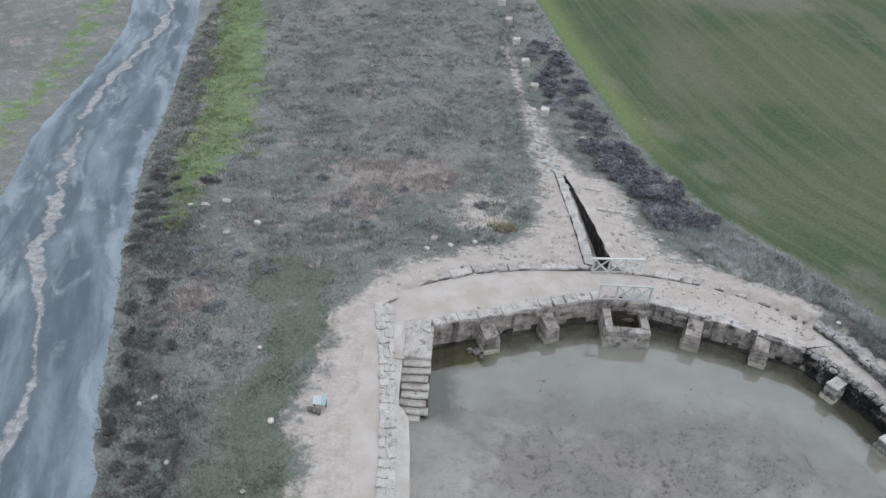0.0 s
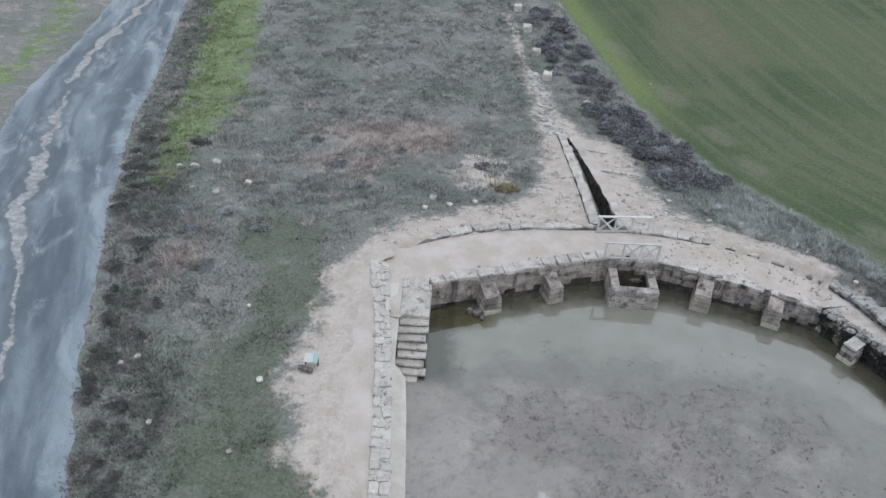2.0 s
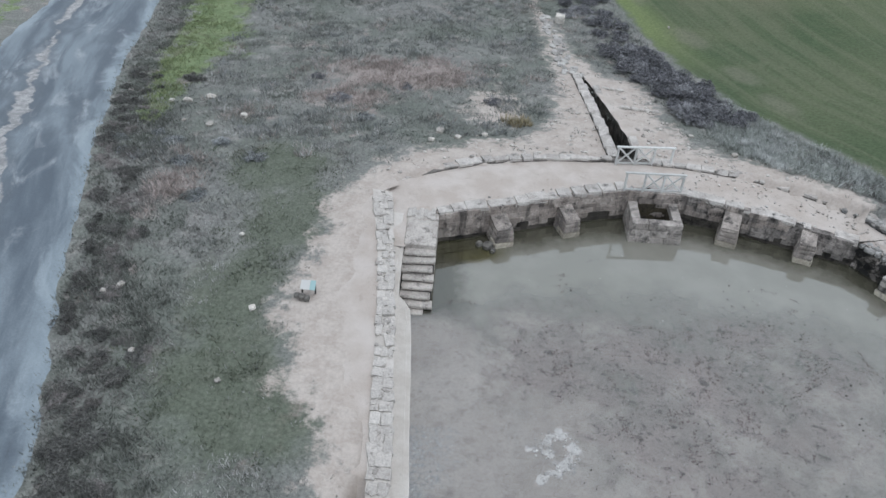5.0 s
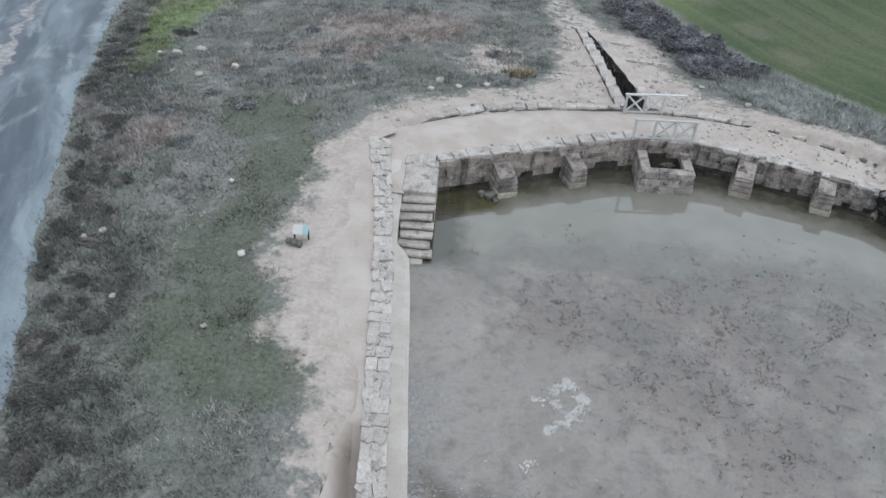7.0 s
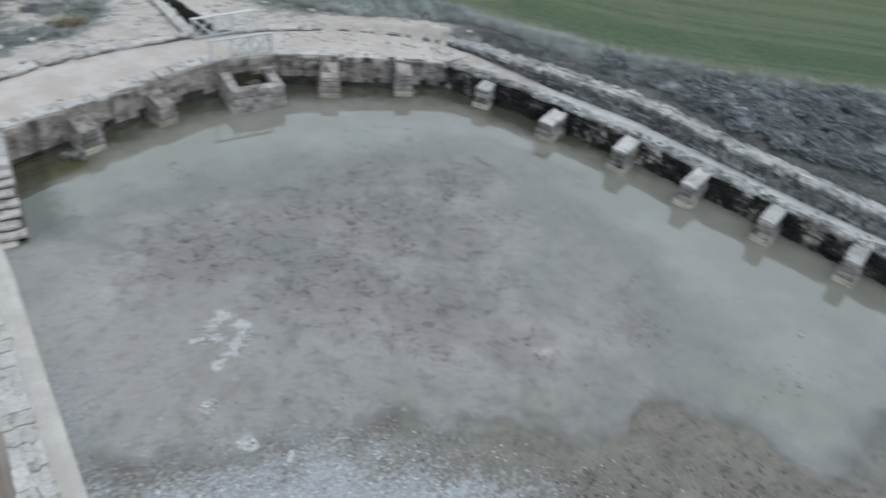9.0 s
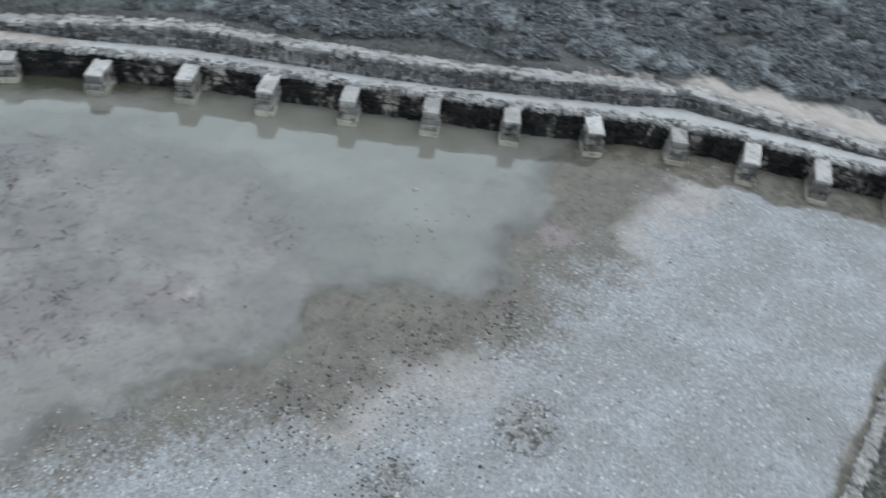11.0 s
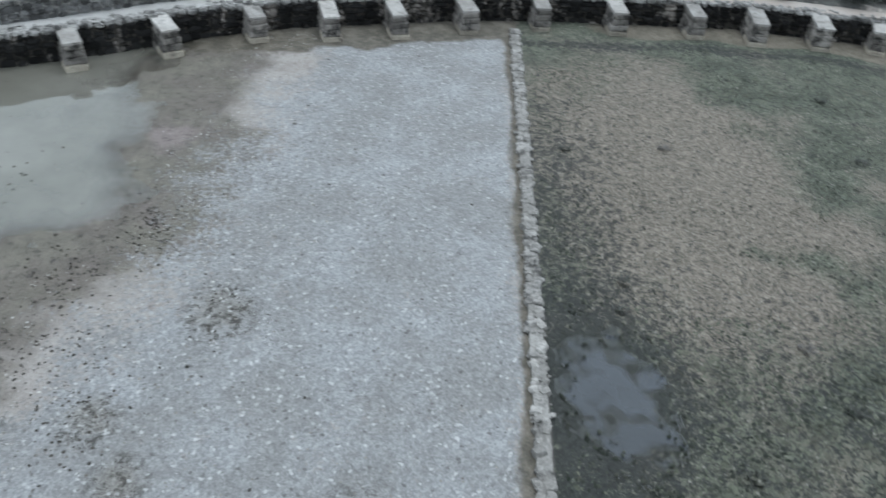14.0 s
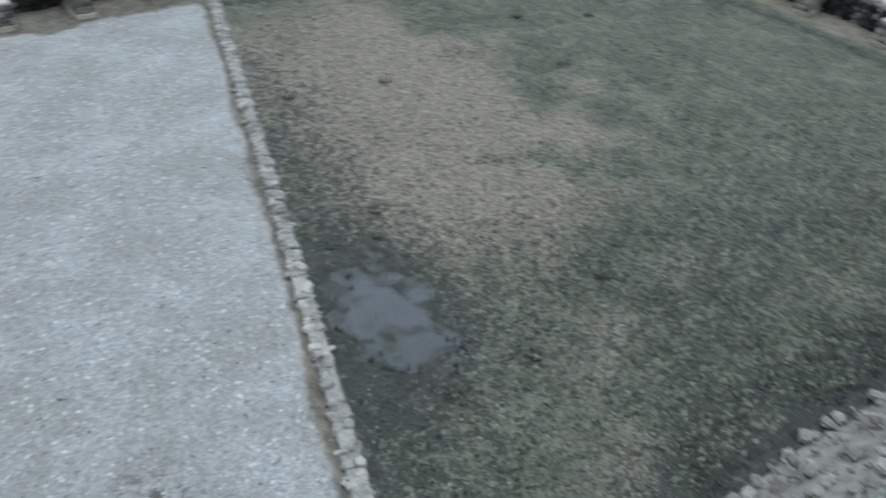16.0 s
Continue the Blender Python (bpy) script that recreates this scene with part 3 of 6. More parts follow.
WEST = [(11.0, -29.6), (6.4, -20.0), (5.5, -13.2), (4.9, -8.6), (3.2, -4.0), (1.4, 3.0), (0.4, 9.0), (-0.1, 15.6), (-0.4, 19.3), (-0.62, 22.4), (-0.92, 25.6), (-0.2, 26.0)]
POOL = NORTH[:-1] + EAST[:-1] + SOUTH_EAST[:-1] + WEST
OUTER_NORTH = [(-2.45, 32.9), (0.6, 34.7), (3.6, 35.75), (8.0, 36.33), (11.0, 36.3), (14.3, 35.9), (17.0, 35.0), (19.2, 33.7), (20.4, 32.3)]
OUTER_EAST = [(20.4, 32.3), (21.3, 30.6), (22.2, 28.6), (24.5, 24.6), (25.9, 20.8), (27.4, 17.0), (28.8, 13.9), (30.4, 10.8), (32.0, 7.8), (33.2, 5.9), (33.5, 3.2), (33.9, 1.0), (34.3, -1.6), (34.9, -5.2)]
OUTER_SOUTH = [(34.9, -5.2)] + offset_line(SOUTH_EAST, 1.4)[1:]
FIELD = [(3.0, 140.0), (8.1, 91.0), (10.4, 78.7), (12.5, 67.0), (14.3, 57.0), (16.8, 46.0), (20.2, 40.0), (23.0, 34.0), (26.9, 29.4), (31.5, 26.2), (41.0, 20.3), (51.0, 13.6), (75.0, -2.0), (140.0, -40.0)]
ROAD_R = [(-60.0, 200.0), (-40.0, 130.0), (-27.8, 86.7), (-24.25, 67.9), (-21.3, 51.2), (-18.1, 39.4), (-15.5, 30.4), (-14.2, 25.1), (-12.4, 19.8), (-9.5, 8.0), (-6.0, -8.0), (0.0, -40.0)]
ROAD_L = [(-74.0, 205.0), (-50.0, 132.0), (-35.1, 85.0), (-32.4, 68.8), (-31.5, 55.6), (-28.6, 44.8), (-26.6, 36.0), (-25.2, 28.0), (-24.0, 20.0), (-20.5, 8.0), (-16.5, -8.0), (-10.0, -40.0)]
SAND = [(-3.6, 8.0), (-3.3, 14.0), (-3.1, 17.2), (-3.4, 18.9), (-4.9, 20.2), (-5.1, 22.3), (-5.9, 24.7), (-5.15, 27.6), (-5.2, 30.7), (-4.0, 33.0), (-1.9, 35.7), (1.1, 37.9), (3.7, 39.0), (5.8, 42.5), (6.2, 50.0), (5.9, 62.0), (6.6, 63.0), (7.8, 55.0), (9.4, 51.0), (11.8, 49.0), (12.0, 43.0), (12.6, 39.6), (16.3, 37.4), (19.4, 35.2), (20.8, 32.6), (21.9, 29.4), (24.3, 25.2), (25.8, 21.2), (27.3, 17.5), (28.7, 14.5), (30.4, 11.3), (32.6, 8.4), (35.4, 5.5), (37.2, 1.0), (37.6, -2.5), (36.5, -5.5), (35.1, -7.0), (34.0, -14.0), (33.2, -22.0), (29.0, -28.5), (18.0, -31.0), (11.5, -29.0), (5.5, -14.0), (2.0, -4.0), (-0.5, 2.0), (-2.8, 4.0)]


def wall_top(x, y):
    """The wall top sinks a little from the north walk to the east walk."""
    return float(np.interp(x, [11.0, 15.0, 18.6, 20.6], [TOP, 1.36, 1.2, 1.12])) if y > 20 else 1.12


def drop(y):
    return np.interp(y, [-100, 34, 36, 39, 43, 58, 68, 80, 150, 2000], [0, 0, 0.2, 0.8, 1.5, 3.7, 4.3, 4.6, 5.0, 5.0])


def land(x, y):
    """The height of the open ground."""
    east = np.clip(1 - (np.asarray(x) - 14) / 25, 0.45, 1)
    z = 1.75 - np.minimum(1.4, 0.075 * np.maximum(0, -4 - np.asarray(x))) - drop(y) * east
    d = poly_distance(np.asarray(x, float), np.asarray(y, float), POOL)
    bank = np.exp(-((-d - 2.6) / 1.5) ** 2) * np.clip((np.asarray(x) - 19.5) / 2.0, 0, 1) * np.clip((np.asarray(y) + 4) / 10.0, 0, 1)
    z = z - 0.5 * np.clip((6 - np.asarray(y)) / 10, 0, 1) * np.clip((np.asarray(x) - 12) / 8, 0, 1)
    return z + 0.25 * bank + 0.05 * np.sin(np.asarray(x) * 0.31 + 1.3) * np.cos(np.asarray(y) * 0.23)


def lz(x, y):
    return float(land(x, y))


WALK_POLY = [(-2.45, 32.9)] + OUTER_NORTH[1:] + OUTER_EAST[1:] + OUTER_SOUTH[1:] + [(10.0, -31.0), (5.0, -20.5), (3.9, -13.4), (3.2, -9.0), (1.6, -4.4), (-0.1, 3.0), (-1.0, 9.0), (-1.45, 15.6), (-1.75, 19.3), (-1.95, 22.4), (-2.2, 25.6), (-2.6, 28.6)]
CHANNEL_L = [(8.42, 37.0), (8.40, 38.6), (8.32, 42.4), (8.05, 47.0), (7.85, 50.5)]
CHANNEL_R = [(9.42, 37.0), (9.4, 38.8), (9.1, 42.4), (8.56, 46.8), (8.02, 50.5)]


# ---------------------------------------------------------------- ground
def graded(lo, hi, fine, reach, finer=()):
    """Grid lines: even between lo and hi, then ever wider out to reach."""
    core = list(np.arange(lo, hi + 1e-6, fine))
    for a, b, s in finer:
        core = [c for c in core if not a < c < b] + list(np.arange(a, b + 1e-6, s))
    out, s = [], fine
    while (out[-1] if out else 0) < reach:
        s *= 1.25
        out.append((out[-1] if out else 0) + s)
    return np.unique(np.round([lo - v for v in out] + core + [hi + v for v in out], 4))


def heath(x, y):
    """Where dead pinkish heath covers the grass."""
    a = np.exp(-(((x + 3.2) / 5.5) ** 2 + ((y - 48.0) / 3.2) ** 2))
    b = np.exp(-(((x + 6.0) / 3.0) ** 2 + ((y - 43.5) / 1.6) ** 2))
    c = 0.8 * np.exp(-(((x + 12.4) / 1.3) ** 2 + ((y - 31.5) / 1.5) ** 2))
    return np.maximum(np.maximum(a, 0.9 * b), c)


def lush(x, y):
    """Where soft green grass grows between the weeds and the sandy path."""
    spots = ((-7.6, 33.5, 2.6, 2.6), (-6.6, 29.5, 2.0, 3.0), (-7.6, 25.0, 1.9, 3.2), (-7.2, 20.5, 2.2, 3.0), (-5.6, 18.4, 2.4, 2.0))
    return np.max([np.exp(-((x - a) / r) ** 2 - ((y - b) / q) ** 2) for a, b, r, q in spots], 0)


# bare sand on the bank behind the upper wall
BANK_SAND = [(33.6, 4.5), (34.9, 1.0), (36.2, -3.0), (37.4, -7.0)]


def build_ground():
    xs = graded(-42, 62, 0.6, 2500, [(-7, 35, 0.4), (7.2, 10.4, 0.16)])
    ys = graded(-40, 96, 0.6, 2500, [(12, 52, 0.4)])
    X, Y = np.meshgrid(xs, ys)
    x, y = X.ravel(), Y.ravel()
    z = land(x, y)
    rough = np.array([noise.noise((a * 0.7, b * 0.7, 0)) + 0.5 * noise.noise((a * 2.1, b * 2.1, 4)) for a, b in zip(x, y)])
    fd = line_distance(x, y, FIELD)
    fd = np.where(fd > -200, -fd, fd)
    on_road = (line_distance(x, y, ROAD_R) > -0.4) & (line_distance(x, y, ROAD_L) < 0.4)
    z = z + rough * np.where(np.hypot(x, y) > 200, 0, np.where(fd > 0, 0.02, 0.05))
    rd = np.minimum(-line_distance(x, y, ROAD_R), line_distance(x, y, ROAD_L))
    wd = poly_distance(x, y, WALK_POLY)
    pd = poly_distance(x, y, POOL)
    behind = (x > 19.5) & (y > -5.0)          # the upper wall stands there
    z = np.where(wd > np.where(behind, -0.65, -0.05), np.minimum(z, np.where((y > 20) & (x < 15), 1.3, np.where(behind, 0.7, 0.95))), z)
    z = np.where((pd > -0.45) | ((wd > -0.05) & (x < 3) & (y < 28.4)) | ((wd > -0.05) & (x < 11) & (y < -1)), -0.9, z)
    # ditch along the foot of the west wall
    ditch = np.exp(-((x + 1.72 + (y - 17) * 0.065) / 0.42) ** 2) * np.clip((16.9 - y) / 0.8, 0, 1)
    z = z - 1.1 * ditch
    mid = [((a[0] + b[0]) / 2, (a[1] + b[1]) / 2) for a, b in zip(CHANNEL_L, CHANNEL_R)]
    half = np.interp(y, [37, 42.4, 46.8, 50.5], [0.62, 0.47, 0.3, 0.12])
    cd = np.abs(line_distance(x, y, mid))
    z = np.where((cd < half + 0.12) & (y > 36.6) & (y < 50.5), z - 1.3 * np.clip((51 - y) / 10, 0.3, 1), z)
    n = len(xs)
    i = (np.arange(len(ys) - 1)[:, None] * n + np.arange(n - 1)[None]).ravel()
    me = mesh_from("ground", np.stack([x, y, z], 1).tolist(), np.stack([i, i + 1, i + n + 1, i + n], 1).tolist(), M_GROUND, True)
    verge_mid = [(-40.0, 140.0), (-23.6, 87.5), (-19.6, 69.0), (-17.3, 54.0), (-16.9, 45.0), (-16.0, 39.5)]
    width = np.interp(y, [38, 40, 45, 52, 66, 88, 140], [0.2, 0.6, 1.1, 2.4, 2.6, 2.4, 2.5])
    verge = width - np.abs(line_distance(x, y, verge_mid))
    far = 1.0 - np.abs(line_distance(x, y, offset_line(ROAD_L, -2.6)))
    set_attr(me, "verge", np.maximum(np.where(y < 38.5, -9, verge), far))
    set_attr(me, "field", np.where(x < -20, -9, fd))
    bald = 1.2 - 1.5 * np.hypot((x - 2.2) / 2.1, (y - 43.6) / 3.3)
    trail = 0.35 - np.abs(line_distance(x, y, [(6.3, 60.0), (5.6, 66.0), (5.2, 71.0), (4.4, 77.0)]))
    set_attr(me, "sand", np.maximum(np.clip(poly_distance(x, y, SAND), -9, 9), np.maximum(bald, np.maximum(trail * 2, 1.3 * (0.9 - np.abs(line_distance(x, y, BANK_SAND)))))) - 0.1)
    set_attr(me, "heath", heath(x, y))
    set_attr(me, "lush", np.where(fd > 0, np.clip((y - 52) / 10, 0, 1), lush(x, y)))
    bare = ((16.7, 59.7, 1.2, 3.0), (18.4, 51.6, 1.0, 2.6), (14.2, 69.5, 1.0, 3.0), (19.4, 46.5, 1.0, 2.5), (24.0, 38.0, 1.2, 2.5), (38.0, 63.0, 5.0, 2.4), (30.0, 90.0, 10.0, 6.0))
    set_attr(me, "bare", np.max([np.exp(-((x + 0.25 * (y - b) - a) / r) ** 2 - ((y - b) / q) ** 2) for a, b, r, q in bare], 0) + 0.75 * np.exp(-((fd - 0.6) / 0.7) ** 2) * np.clip((44 - y) / 6, 0, 1))
    set_attr(me, "scrub", np.minimum(np.clip((x - 16) / 5, -3, 1.5), np.where(poly_distance(x, y, SAND) < 0, 1.0, -1.0)) * np.where((fd < 0) & (y < 40) & ~((y < -8) & (pd < -5.0)), 1, 0) - np.where((fd < 0) & (y < 40), 0, 3))
    return tagged(new("ground", me), "dry grey-green winter grassland round the ruined pool", "ground", kind="structure")


ground = build_ground()


RUNNEL = [(-32.0, 90.0), (-29.7, 80.0), (-29.6, 64.0), (-28.7, 57.0), (-26.0, 48.0), (-24.6, 43.5), (-23.1, 39.2), (-22.7, 37.2)]
RUNNEL_LOW = [(-22.75, 37.6), (-22.6, 36.4), (-21.8, 34.9), (-20.6, 32.4), (-19.5, 30.2), (-18.6, 27.8), (-17.8, 25.6), (-17.3, 21.8), (-16.4, 17.0)]


def build_road():
    """The gravel track with a pale runnel washed into it."""
    ts = np.linspace(0, 1, 620)

    def resample(p):
        p = np.array(p)
        s = np.r_[0, np.cumsum(np.hypot(*np.diff(p, axis=0).T))]
        k = np.interp(ts, [0, 0.25, 0.45, 1], [0, 0.36, 0.6, 1]) * s[-1]
        return np.stack([np.interp(k, s, p[:, j]) for j in (0, 1)], 1), k
    (a, sa), (b, sb) = resample(smooth_line(ROAD_L, 1.2)), resample(smooth_line(ROAD_R, 1.2))
    n = 72
    t = np.linspace(0, 1, n + 1)[None, :, None]
    P = a[:, None] * (1 - t) + b[:, None] * t
    rag = np.array([0.45 * noise.noise((p[0] * 0.9, p[1] * 0.9, 1.7)) + 0.4 * noise.noise((p[0] * 2.6, p[1] * 2.6, 6.7)) for p in np.concatenate([P[:, 0], P[:, -1]])])
    P[:, 0, 0] += 0.6 * rag[:len(ts)]
    P[:, -1, 0] += 0.45 * rag[len(ts):]
    x, y = P[..., 0].ravel(), P[..., 1].ravel()
    edge = np.minimum(t[0, :, 0], 1 - t[0, :, 0])[None] * np.hypot(*(b - a).T)[:, None]
    n1 = vnoise(x, y, 0.45, 81)
    n2 = vnoise(x, y, 1.7, 83)
    near = np.minimum(np.abs(line_distance(x, y, smooth_line(RUNNEL, 1.5)) + 0.5 * n1), np.abs(line_distance(x, y, smooth_line(RUNNEL_LOW, 1.5)) + 0.35 * n1) * 1.25)
    run = 0.3 + 0.5 * vnoise(x, y, 0.16, 85) + 0.07 * n2 - near
    z = land(x, y) + 0.09 - 0.16 * np.maximum(0, 1 - edge.ravel() / 0.9) - 0.05 * np.clip(run * 3, 0, 1)
    m = n + 1
    i = (np.arange(len(ts) - 1)[:, None] * m + np.arange(n)[None]).ravel()
    me = mesh_from("road", np.stack([x, y, z], 1).tolist(), np.stack([i, i + 1, i + m + 1, i + m], 1).tolist(), M_ROAD, True)
    set_attr(me, "across", np.tile(np.linspace(-3, 3, m), len(ts)))
    set_attr(me, "along", np.repeat(sb, m))
    set_attr(me, "runnel", run)
    return tagged(new("road", me), "wet grey gravel track with a pale washed-out runnel", "road", kind="structure")


def vnoise(x, y, s, seed):
    return np.array([noise.fractal((a * s, b * s, seed), 1, 2, 3) for a, b in zip(x, y)])


road = build_road()


# ---------------------------------------------------------------- pool bed and water
SHORE = [(-6.0, 16.8), (3.4, 15.6), (7.0, 14.7), (11.0, 13.2), (13.4, 12.0), (15.7, 11.85), (17.4, 10.2), (19.1, 7.9), (21.5, 7.4), (24.3, 8.9), (27.4, 8.3), (29.0, 7.8), (40.0, 7.6)]
DRY = [(-6.0, 14.8), (3.6, 15.0), (5.7, 14.6), (7.8, 13.0), (9.4, 11.3), (11.0, 10.0), (12.1, 8.6), (14.5, 6.6), (17.2, 5.5), (20.6, 5.6), (23.3, 4.2), (25.7, 4.1), (29.3, 3.4), (40.0, 3.2)]
KERB = [(32.3, -5.45), (24.1, -4.4), (19.0, -3.72), (14.2, -3.05), (9.8, -2.45), (7.2, -2.05), (3.0, -1.5)]


SPINE = [(4.4, 20.15), (4.79, 20.44), (5.2, 20.24), (5.28, 19.81), (5.07, 19.27), (4.69, 18.89), (4.32, 18.7), (4.08, 18.45)]
SPINE_ARMS = [[(3.74, 19.7), (4.11, 19.88), (4.4, 20.15)], [(4.2, 19.77), (4.45, 19.44), (4.61, 19.11), (4.69, 18.89)]]


def build_bed():
    xs, ys = np.arange(-3, 36.01, 0.14), np.arange(-32, 36.01, 0.14)
    X, Y = np.meshgrid(xs, ys)
    x, y = X.ravel(), Y.ravel()
    n1 = np.array([noise.fractal((a * 0.35, b * 0.35, 3), 1, 2, 4) for a, b in zip(x, y)])
    n2 = np.array([noise.noise((a * 1.4, b * 1.4, 7)) for a, b in zip(x, y)])
    s = line_distance(x, y, SHORE) + 1.1 * n1 + 0.4 * n2          # positive towards the dry end
    d = line_distance(x, y, DRY)
    k = -line_distance(x, y, KERB)
    k = np.where(k > 0, k, k)
    z = np.interp(s, [-30, -8, -1.5, -0.6, 0, 3, 8], [-0.16, -0.11, -0.075, -0.045, 0.0, 0.03, 0.06]) + 0.006 * n1 + 0.005 * n2
    # mud bank just awash in the middle of the water
    bank = np.exp(-(((x - 9.5) / 9.5) ** 4 + ((y - 20.5) / 7.4) ** 4))
    def lift(z, level, amount):
        room = np.maximum(0, level - z)
        return z + room * (1 - np.exp(-np.maximum(0, amount) / (room + 0.01)))
    n3 = np.array([noise.fractal((a * 2.6, b * 2.6, 5), 1, 2, 3) for a, b in zip(x, y)])
    z = lift(z, -0.011 + 0.014 * n1 + 0.009 * n2 + 0.006 * n3, bank * (0.26 + 0.12 * n1 + 0.06 * n2))
    side = np.exp(-((x + 0.3) / 3.0) ** 2) * np.clip((27 - y) / 3.0, 0, 1)
    z = lift(z, -0.009 + 0.008 * n1 + 0.006 * n2 + 0.004 * n3, 0.22 * side * (1 + 0.9 * n1 + 0.4 * n2))
    z = z - 0.09 * np.exp(-(poly_distance(x, y, POOL) / 2.2) ** 2) * np.clip((y - 26) / 4, 0, 1)
    spine = np.abs(line_distance(x, y, SPINE))
    spine = np.minimum(spine, np.min([np.abs(line_distance(x, y, l)) for l in SPINE_ARMS], 0) + 0.05)
    fleck = 0.15 - spine + 0.3 * n3
    fleck = np.where(spine > 1.6, -1.0, fleck)
    fleck = np.maximum(fleck, 0.28 - np.hypot(x - 4.05, y - 15.4) + 0.15 * n3)
    z = np.maximum(z, np.clip(fleck * 0.12, -0.2, 0.02))
    south = line_distance(x, y, KERB)
    pud = np.clip(1.3 - ((x - 11.65 + 0.7 * n1) / 2.1) ** 2 - ((y + 4.22 + 0.4 * n2) / 1.18) ** 2 + 1.1 * n2 + 0.9 * n3, 0, 1)
    z = np.where(south < 0, 0.06 + 0.02 * n1 + 0.012 * n2 + 0.012 * n3 - 0.15 * pud, z)
    gravel = np.where(south < 0, -9, np.maximum(np.minimum(d + 0.3, 2.0), fleck * 9 - 0.3))
    rim = 0.3 - (x - np.interp(y, [9, 15.6, 19.3, 22.4], [0.4, -0.1, -0.4, -0.62])) + 0.5 * n1
    gravel = np.where(y < 20.5, np.maximum(gravel, np.where(south < 0, -9, rim)), gravel)
    wall = poly_distance(x, y, POOL)
    for a, b, r in ((28.5, 3.5, 1.2), (12.3, 8.6, 1.0)):
        gravel = gravel - 2.2 * np.exp(-(((x - a) / r) ** 2 + ((y - b) / (0.7 * r)) ** 2)) * (1 + n1)
    gravel = np.minimum(gravel, (south - 0.45) * 4.0)
    n = len(xs)
    i = (np.arange(len(ys) - 1)[:, None] * n + np.arange(n - 1)[None]).ravel()
    quad = np.stack([i, i + 1, i + n + 1, i + n], 1)
    ok = poly_distance(x, y, POOL) > -0.6
    quad = quad[ok[quad].all(1)]
    me = mesh_from("pool_floor", np.stack([x, y, z], 1).tolist(), quad.tolist(), M_FLOOR, True)
    set_attr(me, "gravel", gravel)
    set_attr(me, "turf", -south)
    set_attr(me, "crust", np.clip(fleck, -1, 1))
    set_attr(me, "straw", 1.1 * np.exp(-(((x - 20.5 + 2.5 * n1) / 9.5) ** 2 + ((y + 8.6 + 2.0 * n1) / 5.0) ** 2)) + 0.35 * n1 - 0.25 * np.clip((13 - x) / 4, 0, 1) * np.clip((-8 - y) / 4, 0, 1))
    set_attr(me, "margin", np.clip((2.0 + 0.5 * n1 - wall) / 0.8, 0, 1) * np.clip((-7.0 - y) / 4, 0.25, 1) * np.clip((x - 13) / 4, 0, 1))
    reach = np.interp(y, [-5.5, -4.5, -1.5, 4.5, 8.0], [1.6, 2.0, 2.9, 2.5, 1.2])
    set_attr(me, "olive", np.where(south > 0, np.maximum(np.clip((reach + 0.7 * n1 - wall) / 0.8, 0, 1) * np.clip((x - 22) / 4, 0, 1), 0.85 * np.exp(-((south - 0.32) / np.maximum(0.12, 0.34 + 0.3 * n1)) ** 2)), 0))
    spots = ((5.0, 24.0, 2.2), (7.2, 23.4, 2.2), (9.6, 25.4, 2.6), (11.4, 23.2, 2.4), (8.6, 20.8, 2.3), (5.6, 28.4, 1.1), (12.6, 26.6, 1.6), (15.6, 24.9, 1.6), (10.8, 18.2, 2.0), (13.6, 21.4, 1.6), (12.8, 15.9, 1.3), (17.4, 15.0, 0.9), (0.6, 27.2, 0.9), (23.0, 7.2, 0.8))
    set_attr(me, "mauve", np.max([np.exp(-((x - a) ** 2 + ((y - b) / 0.85) ** 2) / r ** 2) for a, b, r in spots], 0))
    stains = ((14.5, 4.7, 1.3, 1.0), (11.2, 6.9, 0.9, 1.0), (12.0, 9.0, 1.2, 1.0), (8.4, 1.4, 1.5, 0.7), (9.6, 6.0, 0.8, 1.0), (24.0, 1.5, 0.8, 0.3), (27.0, 2.6, 1.7, 0.35), (20.3, 3.6, 1.0, 0.45), (26.5, -1.2, 0.9, 0.3))
    set_attr(me, "stain", np.max([h * np.exp(-((x - a) ** 2 + ((y - b) / 0.8) ** 2) / r ** 2) for a, b, r, h in stains], 0))
    set_attr(me, "wet", 1.2 * np.exp(-((s - 1.4) / 1.9) ** 2) + 0.25 * n1)
    # the last term of damp paints the shade at the rubble bank's foot
    set_attr(me, "damp", 0.75 * np.exp(-((south + 0.5) / np.interp(x, [10, 15, 24], [1.8, 2.3, 1.7])) ** 2) * np.clip((30 - x) / 8, 0, 1) + 1.15 * np.exp(-(((x - 11.4) / 3.0) ** 2 + ((y + 4.35) / 2.0) ** 2)) + 0.65 * np.clip((16 - x) / 5, 0, 1) * np.clip((-5.5 - y) / 4, 0, 1) + 1.1 * np.exp(-((wall - 2.5 - 0.4 * n1) / 0.4) ** 2) * np.clip((x - 13) / 4, 0, 1) + 1.1 * np.exp(-((wall - 0.6) / 0.75) ** 2) * np.clip((14 - x) / 4, 0, 1))
    return tagged(new("floor", me), "silted pool bed of wet mud, pale dried gravel and mossy turf", "floor", kind="structure")


floor = build_bed()


